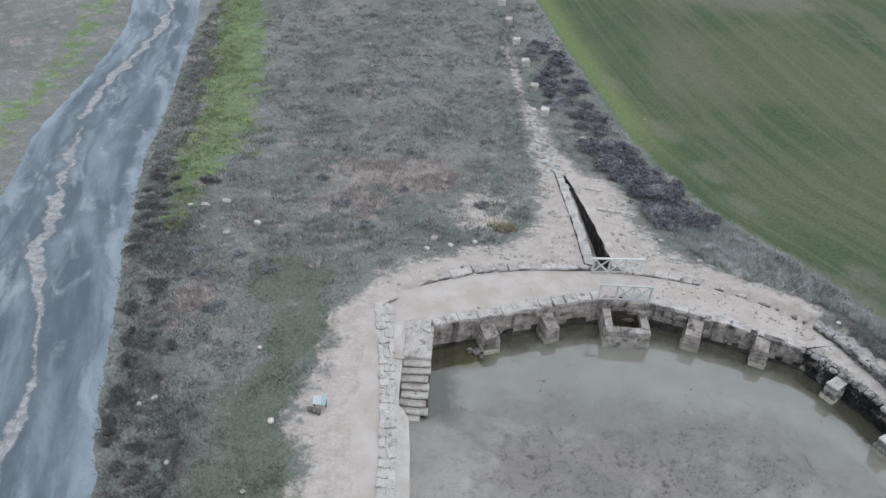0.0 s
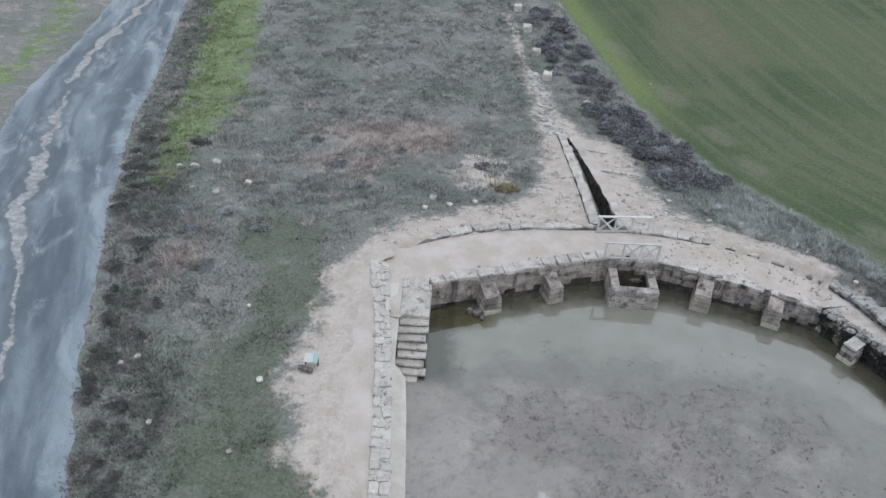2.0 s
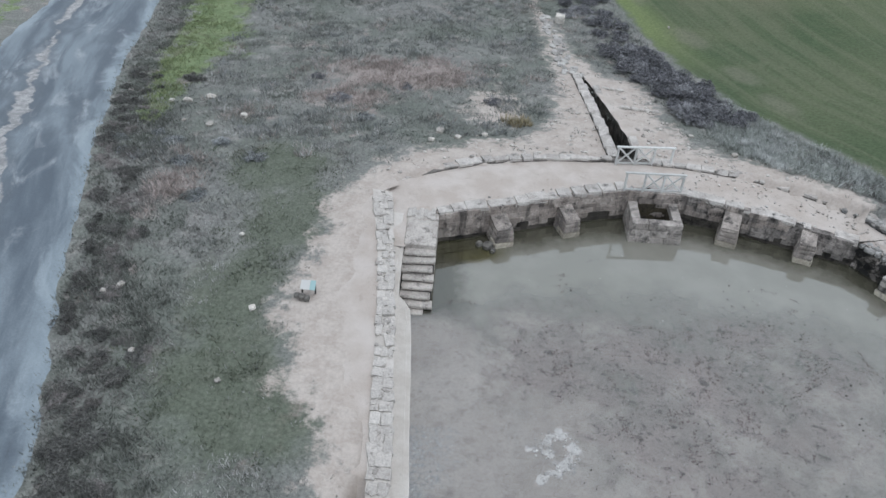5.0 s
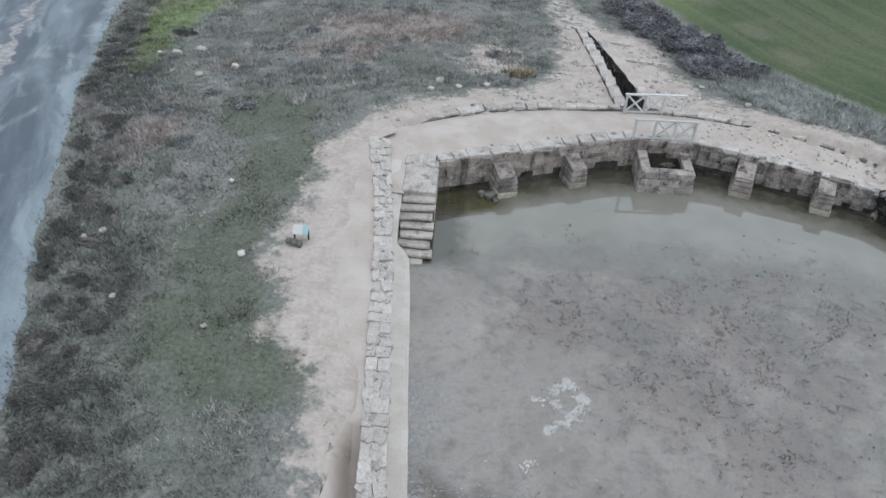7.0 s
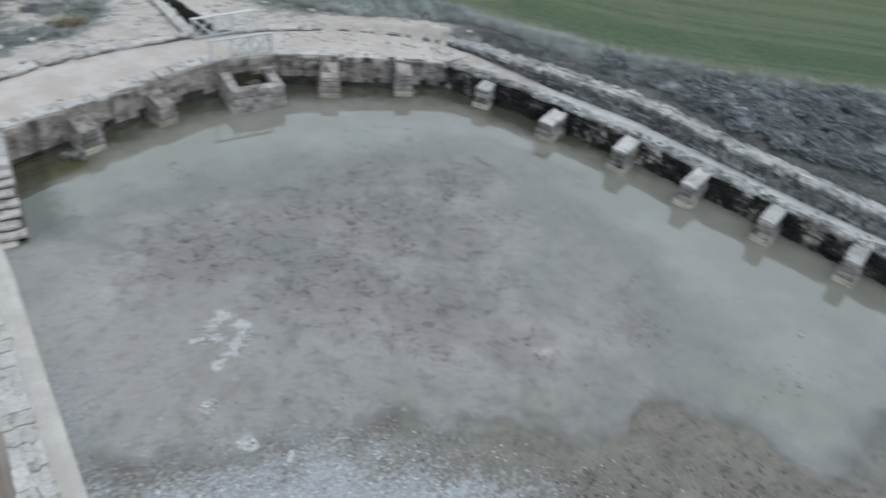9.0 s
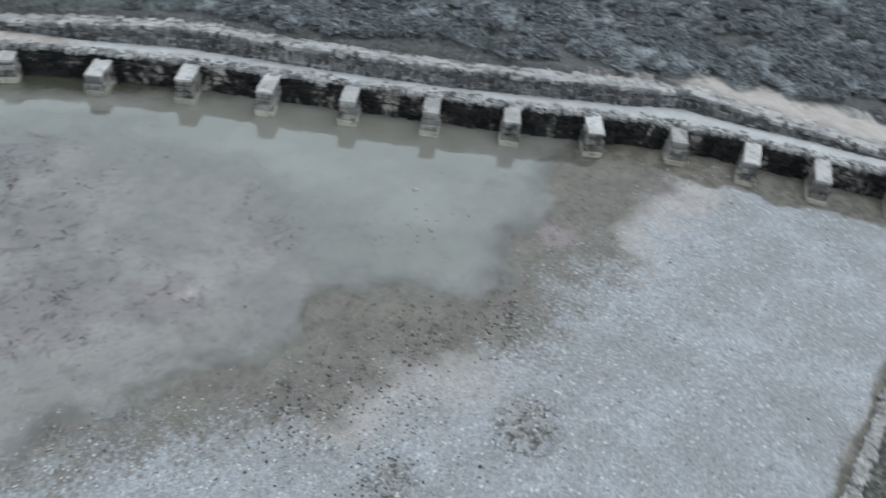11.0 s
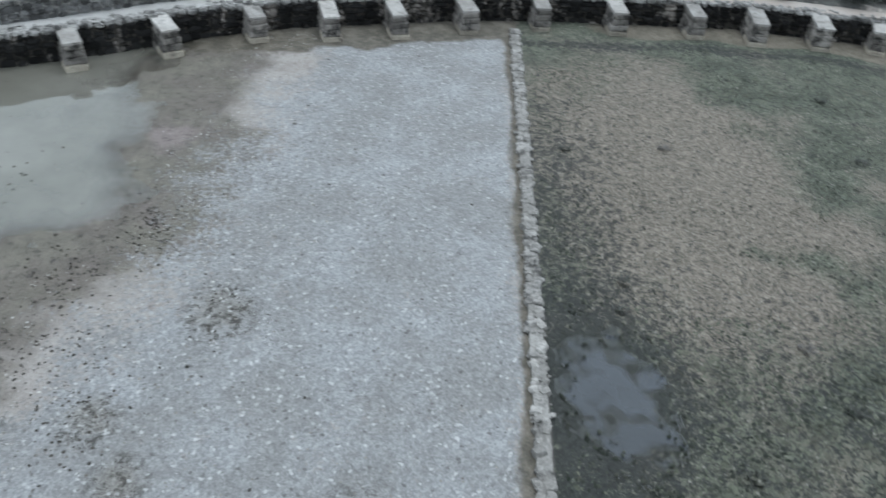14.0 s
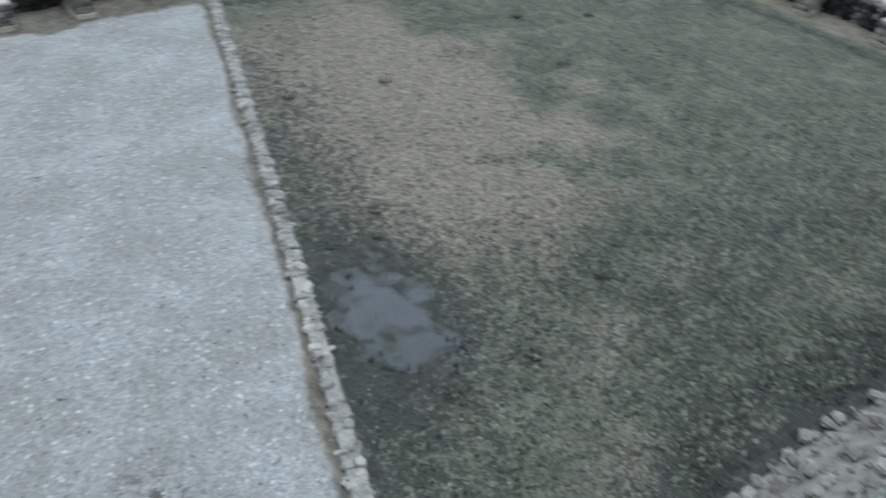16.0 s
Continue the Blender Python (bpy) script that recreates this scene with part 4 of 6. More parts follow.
def build_water():
    """A level sheet over the bed; its depth is stored for the murk."""
    me = floor.data
    co = np.zeros(len(me.vertices) * 3, np.float32)
    me.vertices.foreach_get("co", co)
    co = co.reshape(-1, 3)
    faces = np.array([p.vertices[:] for p in me.polygons])
    deep = -co[:, 2]
    flat = co.copy()
    flat[:, 2] = 0.0
    keep = faces[(deep[faces] > -0.022).any(1)]
    def sheet(name, keep, material):
        used, idx = np.unique(keep, return_inverse=True)
        wm = mesh_from(name, flat[used].tolist(), idx.reshape(keep.shape).tolist(), material)
        x, y = flat[used, 0], flat[used, 1]
        set_attr(wm, "depth", deep[used])
        set_attr(wm, "algae", np.exp(-(((x - 0.9) / 2.0) ** 2 + ((y - 30.4) / 0.9) ** 2)))
        # no plants: where the dark mirrored wall is painted, close to the pool walls
        set_attr(wm, "weed", np.exp(-(poly_distance(x, y, POOL) / 1.5) ** 2) * np.clip((y - 20) / 6, 0, 1))
        return new(name, wm)
    beyond = (line_distance(flat[:, 0], flat[:, 1], KERB) < -0.2)[keep].all(1)
    tagged(sheet("puddle", keep[beyond], M_PUDDLE), "clear shallow puddle on the dark turf beside the kerb", "puddle", kind="structure")
    return tagged(sheet("water", keep[~beyond], M_WATER), "shallow grey silty water lying still in the pool", "water", kind="structure")


water = build_water()


# ---------------------------------------------------------------- masonry
def wall_mesh(name, line, thick, z0, z1, material, label, sink=0.0):
    """A wall whose inner face follows the line; its thickness lies to the line's left."""
    inner, outer = line, offset_line(line, thick)
    V, F = [], []
    for a, b in zip(inner, outer):
        h = (z1(*a) if callable(z1) else z1) - sink
        V += [(*a, z0), (*a, h), (*b, h), (*b, z0)]
    for i in range(len(inner) - 1):
        for j in range(4):
            a, b = i * 4 + j, i * 4 + (j + 1) % 4
            F.append((a, b, b + 4, a + 4))
    F += [(3, 2, 1, 0), tuple(len(V) - 4 + j for j in range(4))]
    return tagged(new(name, mesh_from(name, V, F, material)), label, "wall", kind="structure")


def courses(line, z0, heights, length, proud=0.03, top=None):
    """Stones that face a wall, course by course: x, y, z, sx, sy, sz, rz."""
    out, z, total = [], z0, sum(heights)
    for k, h0 in enumerate(heights):
        for x, y, a, run, step in along(line, length * random.uniform(0.85, 1.2)):
            nx, ny = math.sin(radians(a)), -math.cos(radians(a))
            j = random.uniform(-0.02, proud)
            f = ((top(x, y) if top else z0 + total) - z0) / total
            h = h0 * f
            out.append((x + nx * (j - 0.1), y + ny * (j - 0.1), z0 + (z - z0) * f + h / 2, step * random.uniform(1.0, 1.08), 0.34, h * random.uniform(1.0, 1.08), a))
        z += h0
    return out


def caps(line, depth, z, length, h=0.16, inset=0.0):
    out = []
    for x, y, a, run, step in along(line, length):
        nx, ny = -math.sin(radians(a)), math.cos(radians(a))
        w = depth * random.uniform(0.75, 1.15)
        o = inset + w / 2 - 0.06 + random.uniform(-0.04, 0.04)
        out.append((x + nx * o, y + ny * o, (z(x, y) if callable(z) else z) + random.uniform(-0.04, 0.03), step * random.uniform(0.8, 1.08), w, h * random.uniform(0.8, 1.2), a + random.uniform(-5, 5)))
    return out


north = smooth_line(NORTH[:3], 1.4)[:-1] + smooth_line(NORTH[2:], 1.4)
east = EAST
wall_north = wall_mesh("wall_north", north, 0.8, -0.6, wall_top, M_MORTAR, "stained ashlar pool wall with pale worn coping", 0.1)
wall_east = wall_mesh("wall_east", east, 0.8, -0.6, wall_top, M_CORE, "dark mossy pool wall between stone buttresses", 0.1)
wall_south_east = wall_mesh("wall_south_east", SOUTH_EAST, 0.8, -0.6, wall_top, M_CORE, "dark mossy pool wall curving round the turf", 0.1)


def build_walkway():
    a = smooth_line(NORTH, 0.5)
    b = smooth_line(OUTER_NORTH, 0.5)

    def res(p, k):
        p = np.array(p)
        s = np.r_[0, np.cumsum(np.hypot(*np.diff(p, axis=0).T))]
        t = np.linspace(0, s[-1], k)
        return [tuple(q) for q in np.stack([np.interp(t, s, p[:, j]) for j in (0, 1)], 1)]
    A, B = res(offset_line(a, 0.25), 70), res(b, 70)
    C, D = res(offset_line(EAST, 0.25), 90), res(OUTER_EAST, 90)
    E, G = res(offset_line(SOUTH_EAST, 0.25), 70), res(OUTER_SOUTH, 70)

    def hgt(x, y):
        return wall_top(x, y) + 0.0 + 0.03 * noise.noise((x * 0.8, y * 0.8, 5)) + 0.12 * max(0.0, min(1.0, (1.5 - x) / 4))
    ob = strip("walkway", [(-1.4, 28.3), (-1.4, 29.5), (-1.3, 30.6)] + A, [(-2.1, 28.3), (-2.3, 30.0), (-2.7, 31.7)] + B, hgt, M_SAND, 5)
    tagged(strip("walkway_south_east", E, G, hgt, M_SAND, 5), "pale trodden sand walk along the curved pool wall", "path", kind="structure")
    walk_east = strip("walkway_east", C, D, hgt, M_LIME, 5)
    set_attr(walk_east.data, "sandy", np.repeat(np.interp(np.arange(90), [0, 6, 14, 80, 86, 89], [1, 0.8, 0, 0, 0.8, 1]), 6))
    tagged(walk_east, "worn white lime-concrete walk at the foot of the upper wall", "path", kind="structure")
    return tagged(ob, "pale trodden sand walkway along the pool wall", "path", kind="structure")


walkway = build_walkway()


def build_path():
    """The sandy path that runs along the west wall."""
    left = smooth_line([(-2.7, 6.0), (-2.5, 14.0), (-2.5, 17.2), (-2.6, 18.9), (-3.4, 20.2), (-3.6, 22.3), (-4.2, 24.7), (-3.9, 27.6), (-4.0, 30.7), (-3.5, 32.4), (-2.6, 33.6)], 0.18)
    right = [(-1.2, 6.0), (-1.45, 14.0), (-1.6, 17.2), (-1.72, 18.9), (-1.85, 20.2), (-2.0, 22.3), (-2.15, 24.7), (-2.45, 27.6), (-2.9, 30.7), (-3.1, 32.0), (-2.3, 33.2)]
    r, edge = np.array(right), np.array(left)
    right = [(float(np.interp(q[1], r[:, 1], r[:, 0])) + 0.2, q[1] if q[1] < 31.5 else 31.5 + (q[1] - 31.5) * 0.55) for q in left]

    def hgt(x, y):
        g = math.exp(-((x + 1.72 + (y - 17) * 0.065) / 0.36) ** 2) * min(1.0, max(0.0, (16.9 - y) / 0.8))
        inner = x - float(np.interp(y, edge[:, 1], edge[:, 0]))
        return lz(x, y) + 0.035 - 1.15 * g - 0.12 * max(0.0, 1 - inner / 0.9)
    return tagged(strip("path", left, right, hgt, M_SAND, 8, 0.8, False), "pale trodden sand path beside the stone wall", "path", kind="structure")


path = build_path()


def west_profile(y):
    """Height of the plastered ledge at the pool's west edge."""
    return float(np.interp(y, [10, 25.2, 28.4, 32], [0.42, 0.45, 1.5, 1.58]))


def build_west():
    out = [(0.55, -3.0), (-0.3, 3.0), (-1.05, 9.0), (-1.45, 15.6), (-1.68, 18.9), (-1.88, 21.4), (-2.08, 24.0), (-2.3, 26.4), (-2.6, 28.6), (-2.9, 30.2), (-3.2, 32.0)]
    inn = [(1.45, -3.0), (0.5, 3.0), (-0.35, 9.0), (-0.72, 15.6), (-0.95, 18.9), (-1.18, 21.4), (-1.42, 24.0), (-1.66, 26.4), (-1.92, 28.6), (-2.1, 30.2), (-2.3, 31.8)]
    V, F = [], []
    for a, b in zip(inn, out):
        V += [(*a, -0.6), (*a, 1.82), (*b, 1.82), (*b, -0.6)]
    for i in range(len(inn) - 1):
        for j in range(4):
            a, b = i * 4 + j, i * 4 + (j + 1) % 4
            F.append((a, b, b + 4, a + 4))
    F += [(3, 2, 1, 0), tuple(len(V) - 4 + j for j in range(4))]
    wall = tagged(new("wall_west", mesh_from("wall_west", V, F, M_PLASTER)), "low wall topped with bleached irregular flagstones", "wall", kind="structure")
    o, n = smooth_line(out[2:], 0.44), smooth_line(inn[2:], 0.44)
    for k in range(0, min(len(o), len(n)) - 1):
        a, b = np.array(n[k]), np.array(o[k])
        cuts = [0, random.uniform(0.35, 0.65), 1] if random.random() < 0.75 else [0, 0.3, 0.68, 1]
        ang = math.degrees(math.atan2(*(np.array(o[k + 1]) - b)[::-1]))
        for c0, c1 in zip(cuts, cuts[1:]):
            p = a + (b - a) * ((c0 + c1) / 2)
            w = np.linalg.norm(b - a) * (c1 - c0)
            if random.random() < 0.93:
                stone("flagstone", wall, M_FLAG, p[0] + random.uniform(-0.03, 0.03), p[1], 1.81 + random.uniform(-0.05, 0.03), 0.47 * random.uniform(0.85, 1.2), w * random.uniform(1.0, 1.15), 0.2, ang + random.uniform(-12, 12), 3, squared=random.random() < 0.8)
    # plastered ledge and its rounded lip
    e = smooth_line([(2.7, -2.2), (1.4, 3.0), (0.4, 9.0), (-0.1, 15.6), (-0.4, 19.3), (-0.62, 22.4), (-0.92, 25.6), (-1.42, 26.2), (-1.46, 28.4), (-1.48, 30.6)], 0.35)
    V, F = [], []
    for x, y in e:
        z = west_profile(y)
        xi = float(np.interp(y, [-2.2, 3, 9, 15.6, 18.9, 21.4, 24, 26.4, 28.6, 30.2, 32], [1.2, 0.4, -0.45, -0.85, -1.08, -1.3, -1.55, -1.8, -2.05, -2.25, -2.4]))
        j = 0.02 * noise.noise((x * 3, y * 1.3, 0))
        V += [(x + j, y, -0.5), (x + j, y, z - 0.04), (x - 0.04 + j, y, z), (x - 0.17, y, z + 0.01), (x - 0.2, y, z + 0.05), (xi, y, z + 0.09)]
    for i in range(len(e) - 1):
        for j in range(5):
            k = i * 6 + j
            F.append((k, k + 1, k + 7, k + 6))
    part_ob = new("ledge", mesh_from("ledge", V, F, M_PLASTER))
    part_ob.parent = wall
    tagged(part_ob, "white lime-plastered ledge")
    return wall


wall_west = build_west()


# ---------------------------------------------------------------- stairs, basin, buttresses
M_STEP = stone_mat("worn_step_stone", (0.5, 0.465, 0.425), (0.37, 0.34, 0.31), (0.13, 0.12, 0.11), 0.5, vary=0.6)


def build_stairs():
    """Eight worn steps down into the pool, under a broad landing."""
    st = holder("stone_stairs", -0.8, 28.5, 0)
    tagged(st, "worn pale stone stairs leading down into the water", "stairs")
    inv = st.matrix_basis.inverted()
    rise, run = 1.62 / 8, 0.315
    for k in range(8):
        z1 = 1.62 - rise * (k + 1) + 0.03 * (k == 7)
        y1 = 28.5 - run * k
        x0, x1 = -1.46 + random.uniform(-0.05, 0.06), -0.14 + random.uniform(-0.09, 0.05)
        if k == 7:
            x0, x1 = -1.25, -0.42
        bm = box_bm(x0, y1 - run - 0.05, z1 - 0.14, x1, y1 + 0.1, z1, 0.035, 0.05, 2)
        spot = Matrix.Translation(((x0 + x1) / 2, y1, z1))
        bmesh.ops.transform(bm, matrix=spot @ Matrix.Rotation(radians(random.uniform(-3.5, 3.5)), 4, "Z") @ Matrix.Rotation(radians(random.uniform(-2, 2)), 4, "Y") @ spot.inverted(), verts=bm.verts[:])
        step = part("step", bm, M_STEP, st)
        step.matrix_parent_inverse = inv
        # riser colour holds stains and the shade under the overhanging tread
        riser = part("riser", box_bm(x0 + 0.03, y1 - run + 0.02, -0.4, x1 - 0.03, y1 + 0.1, z1 - 0.13, 0.0, 0.03, 2), M_SHADED_FACE, st, "stained stone riser, darkened for the shade under its tread")
        riser.matrix_parent_inverse = inv
    bm = box_bm(-1.47, 28.46, -0.4, -0.13, 30.75, 1.64, 0.04, 0.03, 3)
    part("landing", bm, M_STEP, st, "broad pale landing slab").matrix_parent_inverse = inv
    for k in range(7):
        bm = box_bm(-1.5 + 0.17 * k, 30.3 + 0.1 * math.sin(k * 1.9), 1.5, -1.30 + 0.17 * k, 30.95 + 0.1 * math.sin(k * 2.3), 1.69 + 0.02 * math.cos(k), 0.03, 0.03, 1)
        part("edge_stone", bm, M_FLAG, st).matrix_parent_inverse = inv
    return st


stairs = build_stairs()


def build_basin():
    """The square masonry settling basin that stands out from the north wall."""
    x0, x1, y0, y1, h, t = 8.6, 10.9, 32.1, 34.0, 1.02, 0.42
    b = holder("stone_basin", (x0 + x1) / 2, (y0 + y1) / 2, 0)
    tagged(b, "square grey stone basin built out into the water", "basin")
    inv = b.matrix_basis.inverted()

    def block(name, q, mat=M_STONE, lab=""):
        ob = part(name, box_bm(*q, 0.018, 0.025, 1), mat, b, lab)
        ob.matrix_parent_inverse = inv
    for k, (z0, z1) in enumerate(((-0.5, 0.3), (0.3, 0.66), (0.66, h))):
        g = 0.03 * (2 - k)
        cuts = [x0 - g, x0 + 0.75 + 0.25 * (k % 2), x0 + 1.55 + 0.2 * (k % 2), x1 + g]
        mat = M_BASIN
        for a, c in zip(cuts, cuts[1:]):
            block("front_block", (a + 0.006, y0 - g, z0 + 0.006, c - 0.006, y0 + t, z1 - 0.004), mat)
        for xa, xb in ((x0 - g, x0 + t), (x1 - t, x1 + g)):
            block("side_block", (xa, y0 + t + 0.006, z0 + 0.006, xb, y0 + t + 0.75, z1 - 0.004), mat)
            block("side_block", (xa, y0 + t + 0.76, z0 + 0.006, xb, y1 + 0.1, z1 - 0.004), mat)
    block("basin_floor", (x0 + t - 0.05, y0 + t - 0.05, -0.45, x1 - t + 0.05, y1, -0.25), M_DARKWALL, "dark silty basin floor")
    # thin panels added to darken the sky-lit inside by their colour
    for q in ((x0 + t - 0.02, y1 - 0.1, -0.25, x1 - t + 0.02, y1, 0.9), (x0 + t - 0.01, y0 + t, -0.25, x0 + t + 0.03, y1, 0.72), (x1 - t - 0.03, y0 + t, -0.25, x1 - t + 0.01, y1, 0.72)):
        block("basin_lining", q, M_INNER_DARK, "added dark brown panel that darkens the basin's inside")
    return b


M_INNER_DARK = stone_mat("dark_inner_panel", (0.1, 0.085, 0.06), (0.06, 0.052, 0.038), (0.02, 0.018, 0.014), 0.7)
M_BASIN = stone_mat("damp_basin_stone", (0.46, 0.42, 0.385), (0.3, 0.272, 0.248), (0.06, 0.057, 0.054), 0.75, vary=0.6)
basin = build_basin()

BUTTRESS = [(2.85, 30.86, 0.98), (5.93, 32.03, 0.95), (13.05, 32.26, 1.0), (16.33, 31.43, 1.05), (19.26, 29.43, 0.98), (20.58, 26.15, 0.9), (22.23, 23.08, 1.08), (23.39, 20.07, 1.08), (24.81, 17.11, 1.08), (26.14, 14.09, 1.08), (27.5, 11.14, 1.08), (28.87, 8.07, 1.08), (30.36, 5.07, 1.08), (30.61, 2.28, 1.08), (31.03, -0.41, 1.08), (31.73, -3.3, 1.08), (32.3, -6.44, 1.08), (32.09, -9.7, 1.08), (31.96, -13.1, 1.08), (31.35, -15.6, 1.08), (31.06, -18.3, 1.08), (30.82, -20.7, 1.08), (29.36, -24.0, 1.08), (26.4, -26.4, 1.08), (22.84, -28.1, 1.08), (19.1, -28.6, 1.08)]
WALL_LINE = north[:-1] + EAST[:-1] + SOUTH_EAST


def build_buttress(x, y, h, k):
    """Courses of squared blocks with a sloping cap, running back into the wall."""
    best = None
    for (xa, ya), (xb, yb) in zip(WALL_LINE, WALL_LINE[1:]):
        dx, dy = xb - xa, yb - ya
        t = min(1, max(0, ((x - xa) * dx + (y - ya) * dy) / (dx * dx + dy * dy)))
        d = math.hypot(x - xa - t * dx, y - ya - t * dy)
        if best is None or d < best[0]:
            best = (d, math.degrees(math.atan2(dy, dx)))
    depth, ang = best
    b = holder("buttress", x, y, 0, ang)
    tagged(b, "pale squared stone buttress with a sloping cap against the pool wall", "buttress", "buttresses along the pool wall")
    rnd = random.Random(k)
    w = rnd.uniform(0.29, 0.34) + (0.04 if k < 4 else 0)
    stone_of = M_BUTT_NORTH if k < 4 else M_BUTT
    zs = [-0.5, 0.25, 0.52, 0.76, h - 0.1]
    inv = Matrix.Identity(4)
    for i, (z0, z1) in enumerate(zip(zs, zs[1:])):
        g = 0.025 * (3 - i) + rnd.uniform(-0.015, 0.02)
        split = depth * rnd.uniform(0.45, 0.62)
        s = rnd.uniform(-0.02, 0.02)
        part("block", box_bm(-w - g + s, -0.02 - 0.4 * g, z0 + 0.006, w + g + s, split, z1 - 0.004, 0.04, 0.035, 1), M_BUTT_LOW if i == 0 else stone_of, b)
        part("block", box_bm(-w - g + s, split + 0.01, z0 + 0.006, w + g + s, depth + 0.15, z1 - 0.004, 0.04, 0.035, 1), stone_of, b)
    # sloping cap
    bm = box_bm(-w - 0.01, 0.01, h - 0.1, w + 0.01, depth + 0.12, h, 0.0, 0.0, 2)
    for v in bm.verts:
        t = (v.co.y) / (depth + 0.25)
        if v.co.z > h - 0.03:
            v.co.z += (0.3 * t - 0.08) if k < 4 else (0.07 * t - 0.02)
        v.co += Vector(noise.noise_vector(v.co * 3 + Vector((k, 0, 0)))) * 0.035
    part("cap", bm, M_BUTT_NORTH if k < 4 else M_CAP, b, "stained sloping capstone" if k < 4 else "bleached sloping capstone")
    return b


M_BUTT = stone_mat("buttress_stone", (0.35, 0.325, 0.295), (0.2, 0.185, 0.168), (0.035, 0.034, 0.032), 1.0)
M_BUTT_NORTH = stone_mat("damp_buttress_stone", (0.4, 0.358, 0.322), (0.245, 0.216, 0.193), (0.05, 0.047, 0.045), 0.6, vary=0.5, streak=0.6)
M_BUTT_LOW = stone_mat("silt_washed_stone", (0.46, 0.42, 0.345), (0.34, 0.305, 0.25), (0.11, 0.1, 0.088), 0.4)
M_CAP = stone_mat("weathered_capstone", (0.54, 0.52, 0.49), (0.38, 0.36, 0.335), (0.12, 0.115, 0.105), 0.5)
for k, (x, y, h) in enumerate(BUTTRESS):
    build_buttress(x, y, h, k)


# ---------------------------------------------------------------- fences and sign
def build_fence(x, y, rz, length, braced, h=1.05):
    """A timber railing: posts, two rails, crossed braces in the braced bays."""
    f = holder("timber_railing", x, y, 0, rz)
    tagged(f, "pale weathered timber railing with crossed braces", "railing", "railings of the channel crossing")
    z0 = TOP - 0.05
    n = 3
    for i in range(n + 1):
        px = length * i / n
        part("post", beam_bm((px, 0, z0 - 0.1), (px, 0, z0 + h), 0.1, 0.1), M_WOOD, f)
    part("top_rail", beam_bm((-0.1, 0, z0 + h), (length + 0.1, 0, z0 + h), 0.12, 0.07), M_WOOD, f)
    part("bottom_rail", beam_bm((0, 0, z0 + 0.15), (length, 0, z0 + 0.15), 0.06, 0.09), M_WOOD, f)
    for i in braced:
        a, b = length * i / n + 0.04, length * (i + 1) / n - 0.04
        part("brace", beam_bm((a, 0.02, z0 + 0.18), (b, 0.02, z0 + h - 0.05), 0.05, 0.08), M_WOOD, f)
        part("brace", beam_bm((a, -0.03, z0 + h - 0.05), (b, -0.03, z0 + 0.18), 0.05, 0.08), M_WOOD, f)
    return f


build_fence(8.3, 33.95, 3.0, 2.65, (1, 2))
build_fence(8.16, 36.2, 6.0, 2.7, (0, 1))


def build_sign():
    x, y = -4.75, 24.75
    z = lz(x, y) + 0.05
    s = holder("information_sign", x, y, z, 0)
    tagged(s, "small white and teal information panel on a dark stand", "sign")
    for px in (-0.25, 0.25):
        part("post", beam_bm((px, 0.1, -0.05), (px, 0.1, 0.38), 0.06, 0.06), M_STEEL, s)
    tilt = Matrix.Translation((0, 0.02, 0.42)) @ Matrix.Rotation(radians(22), 4, "X") @ Matrix.Diagonal((0.85, 0.85, 1, 1))
    for name, a, b, mat, lab in (("panel", -0.33, 0.08, M_WHITE, "white printed panel half"), ("panel", 0.085, 0.33, M_TEAL, "teal printed panel half")):
        bm = box_bm(a, -0.24, -0.015, b, 0.24, 0.015, 0.005)
        bmesh.ops.transform(bm, matrix=tilt, verts=bm.verts[:])
        part(name, bm, mat, s, lab)
    for k in range(3):
        bm = box_bm(-0.5 + 0.2 * k, -0.32 - 0.06 * k, -0.03, -0.3 + 0.2 * k, -0.1 - 0.04 * k, 0.14, 0.03, 0.03, 1)
        part("footing_stone", bm, M_DARKWALL, s, "dark footing stone")
    return s


build_sign()


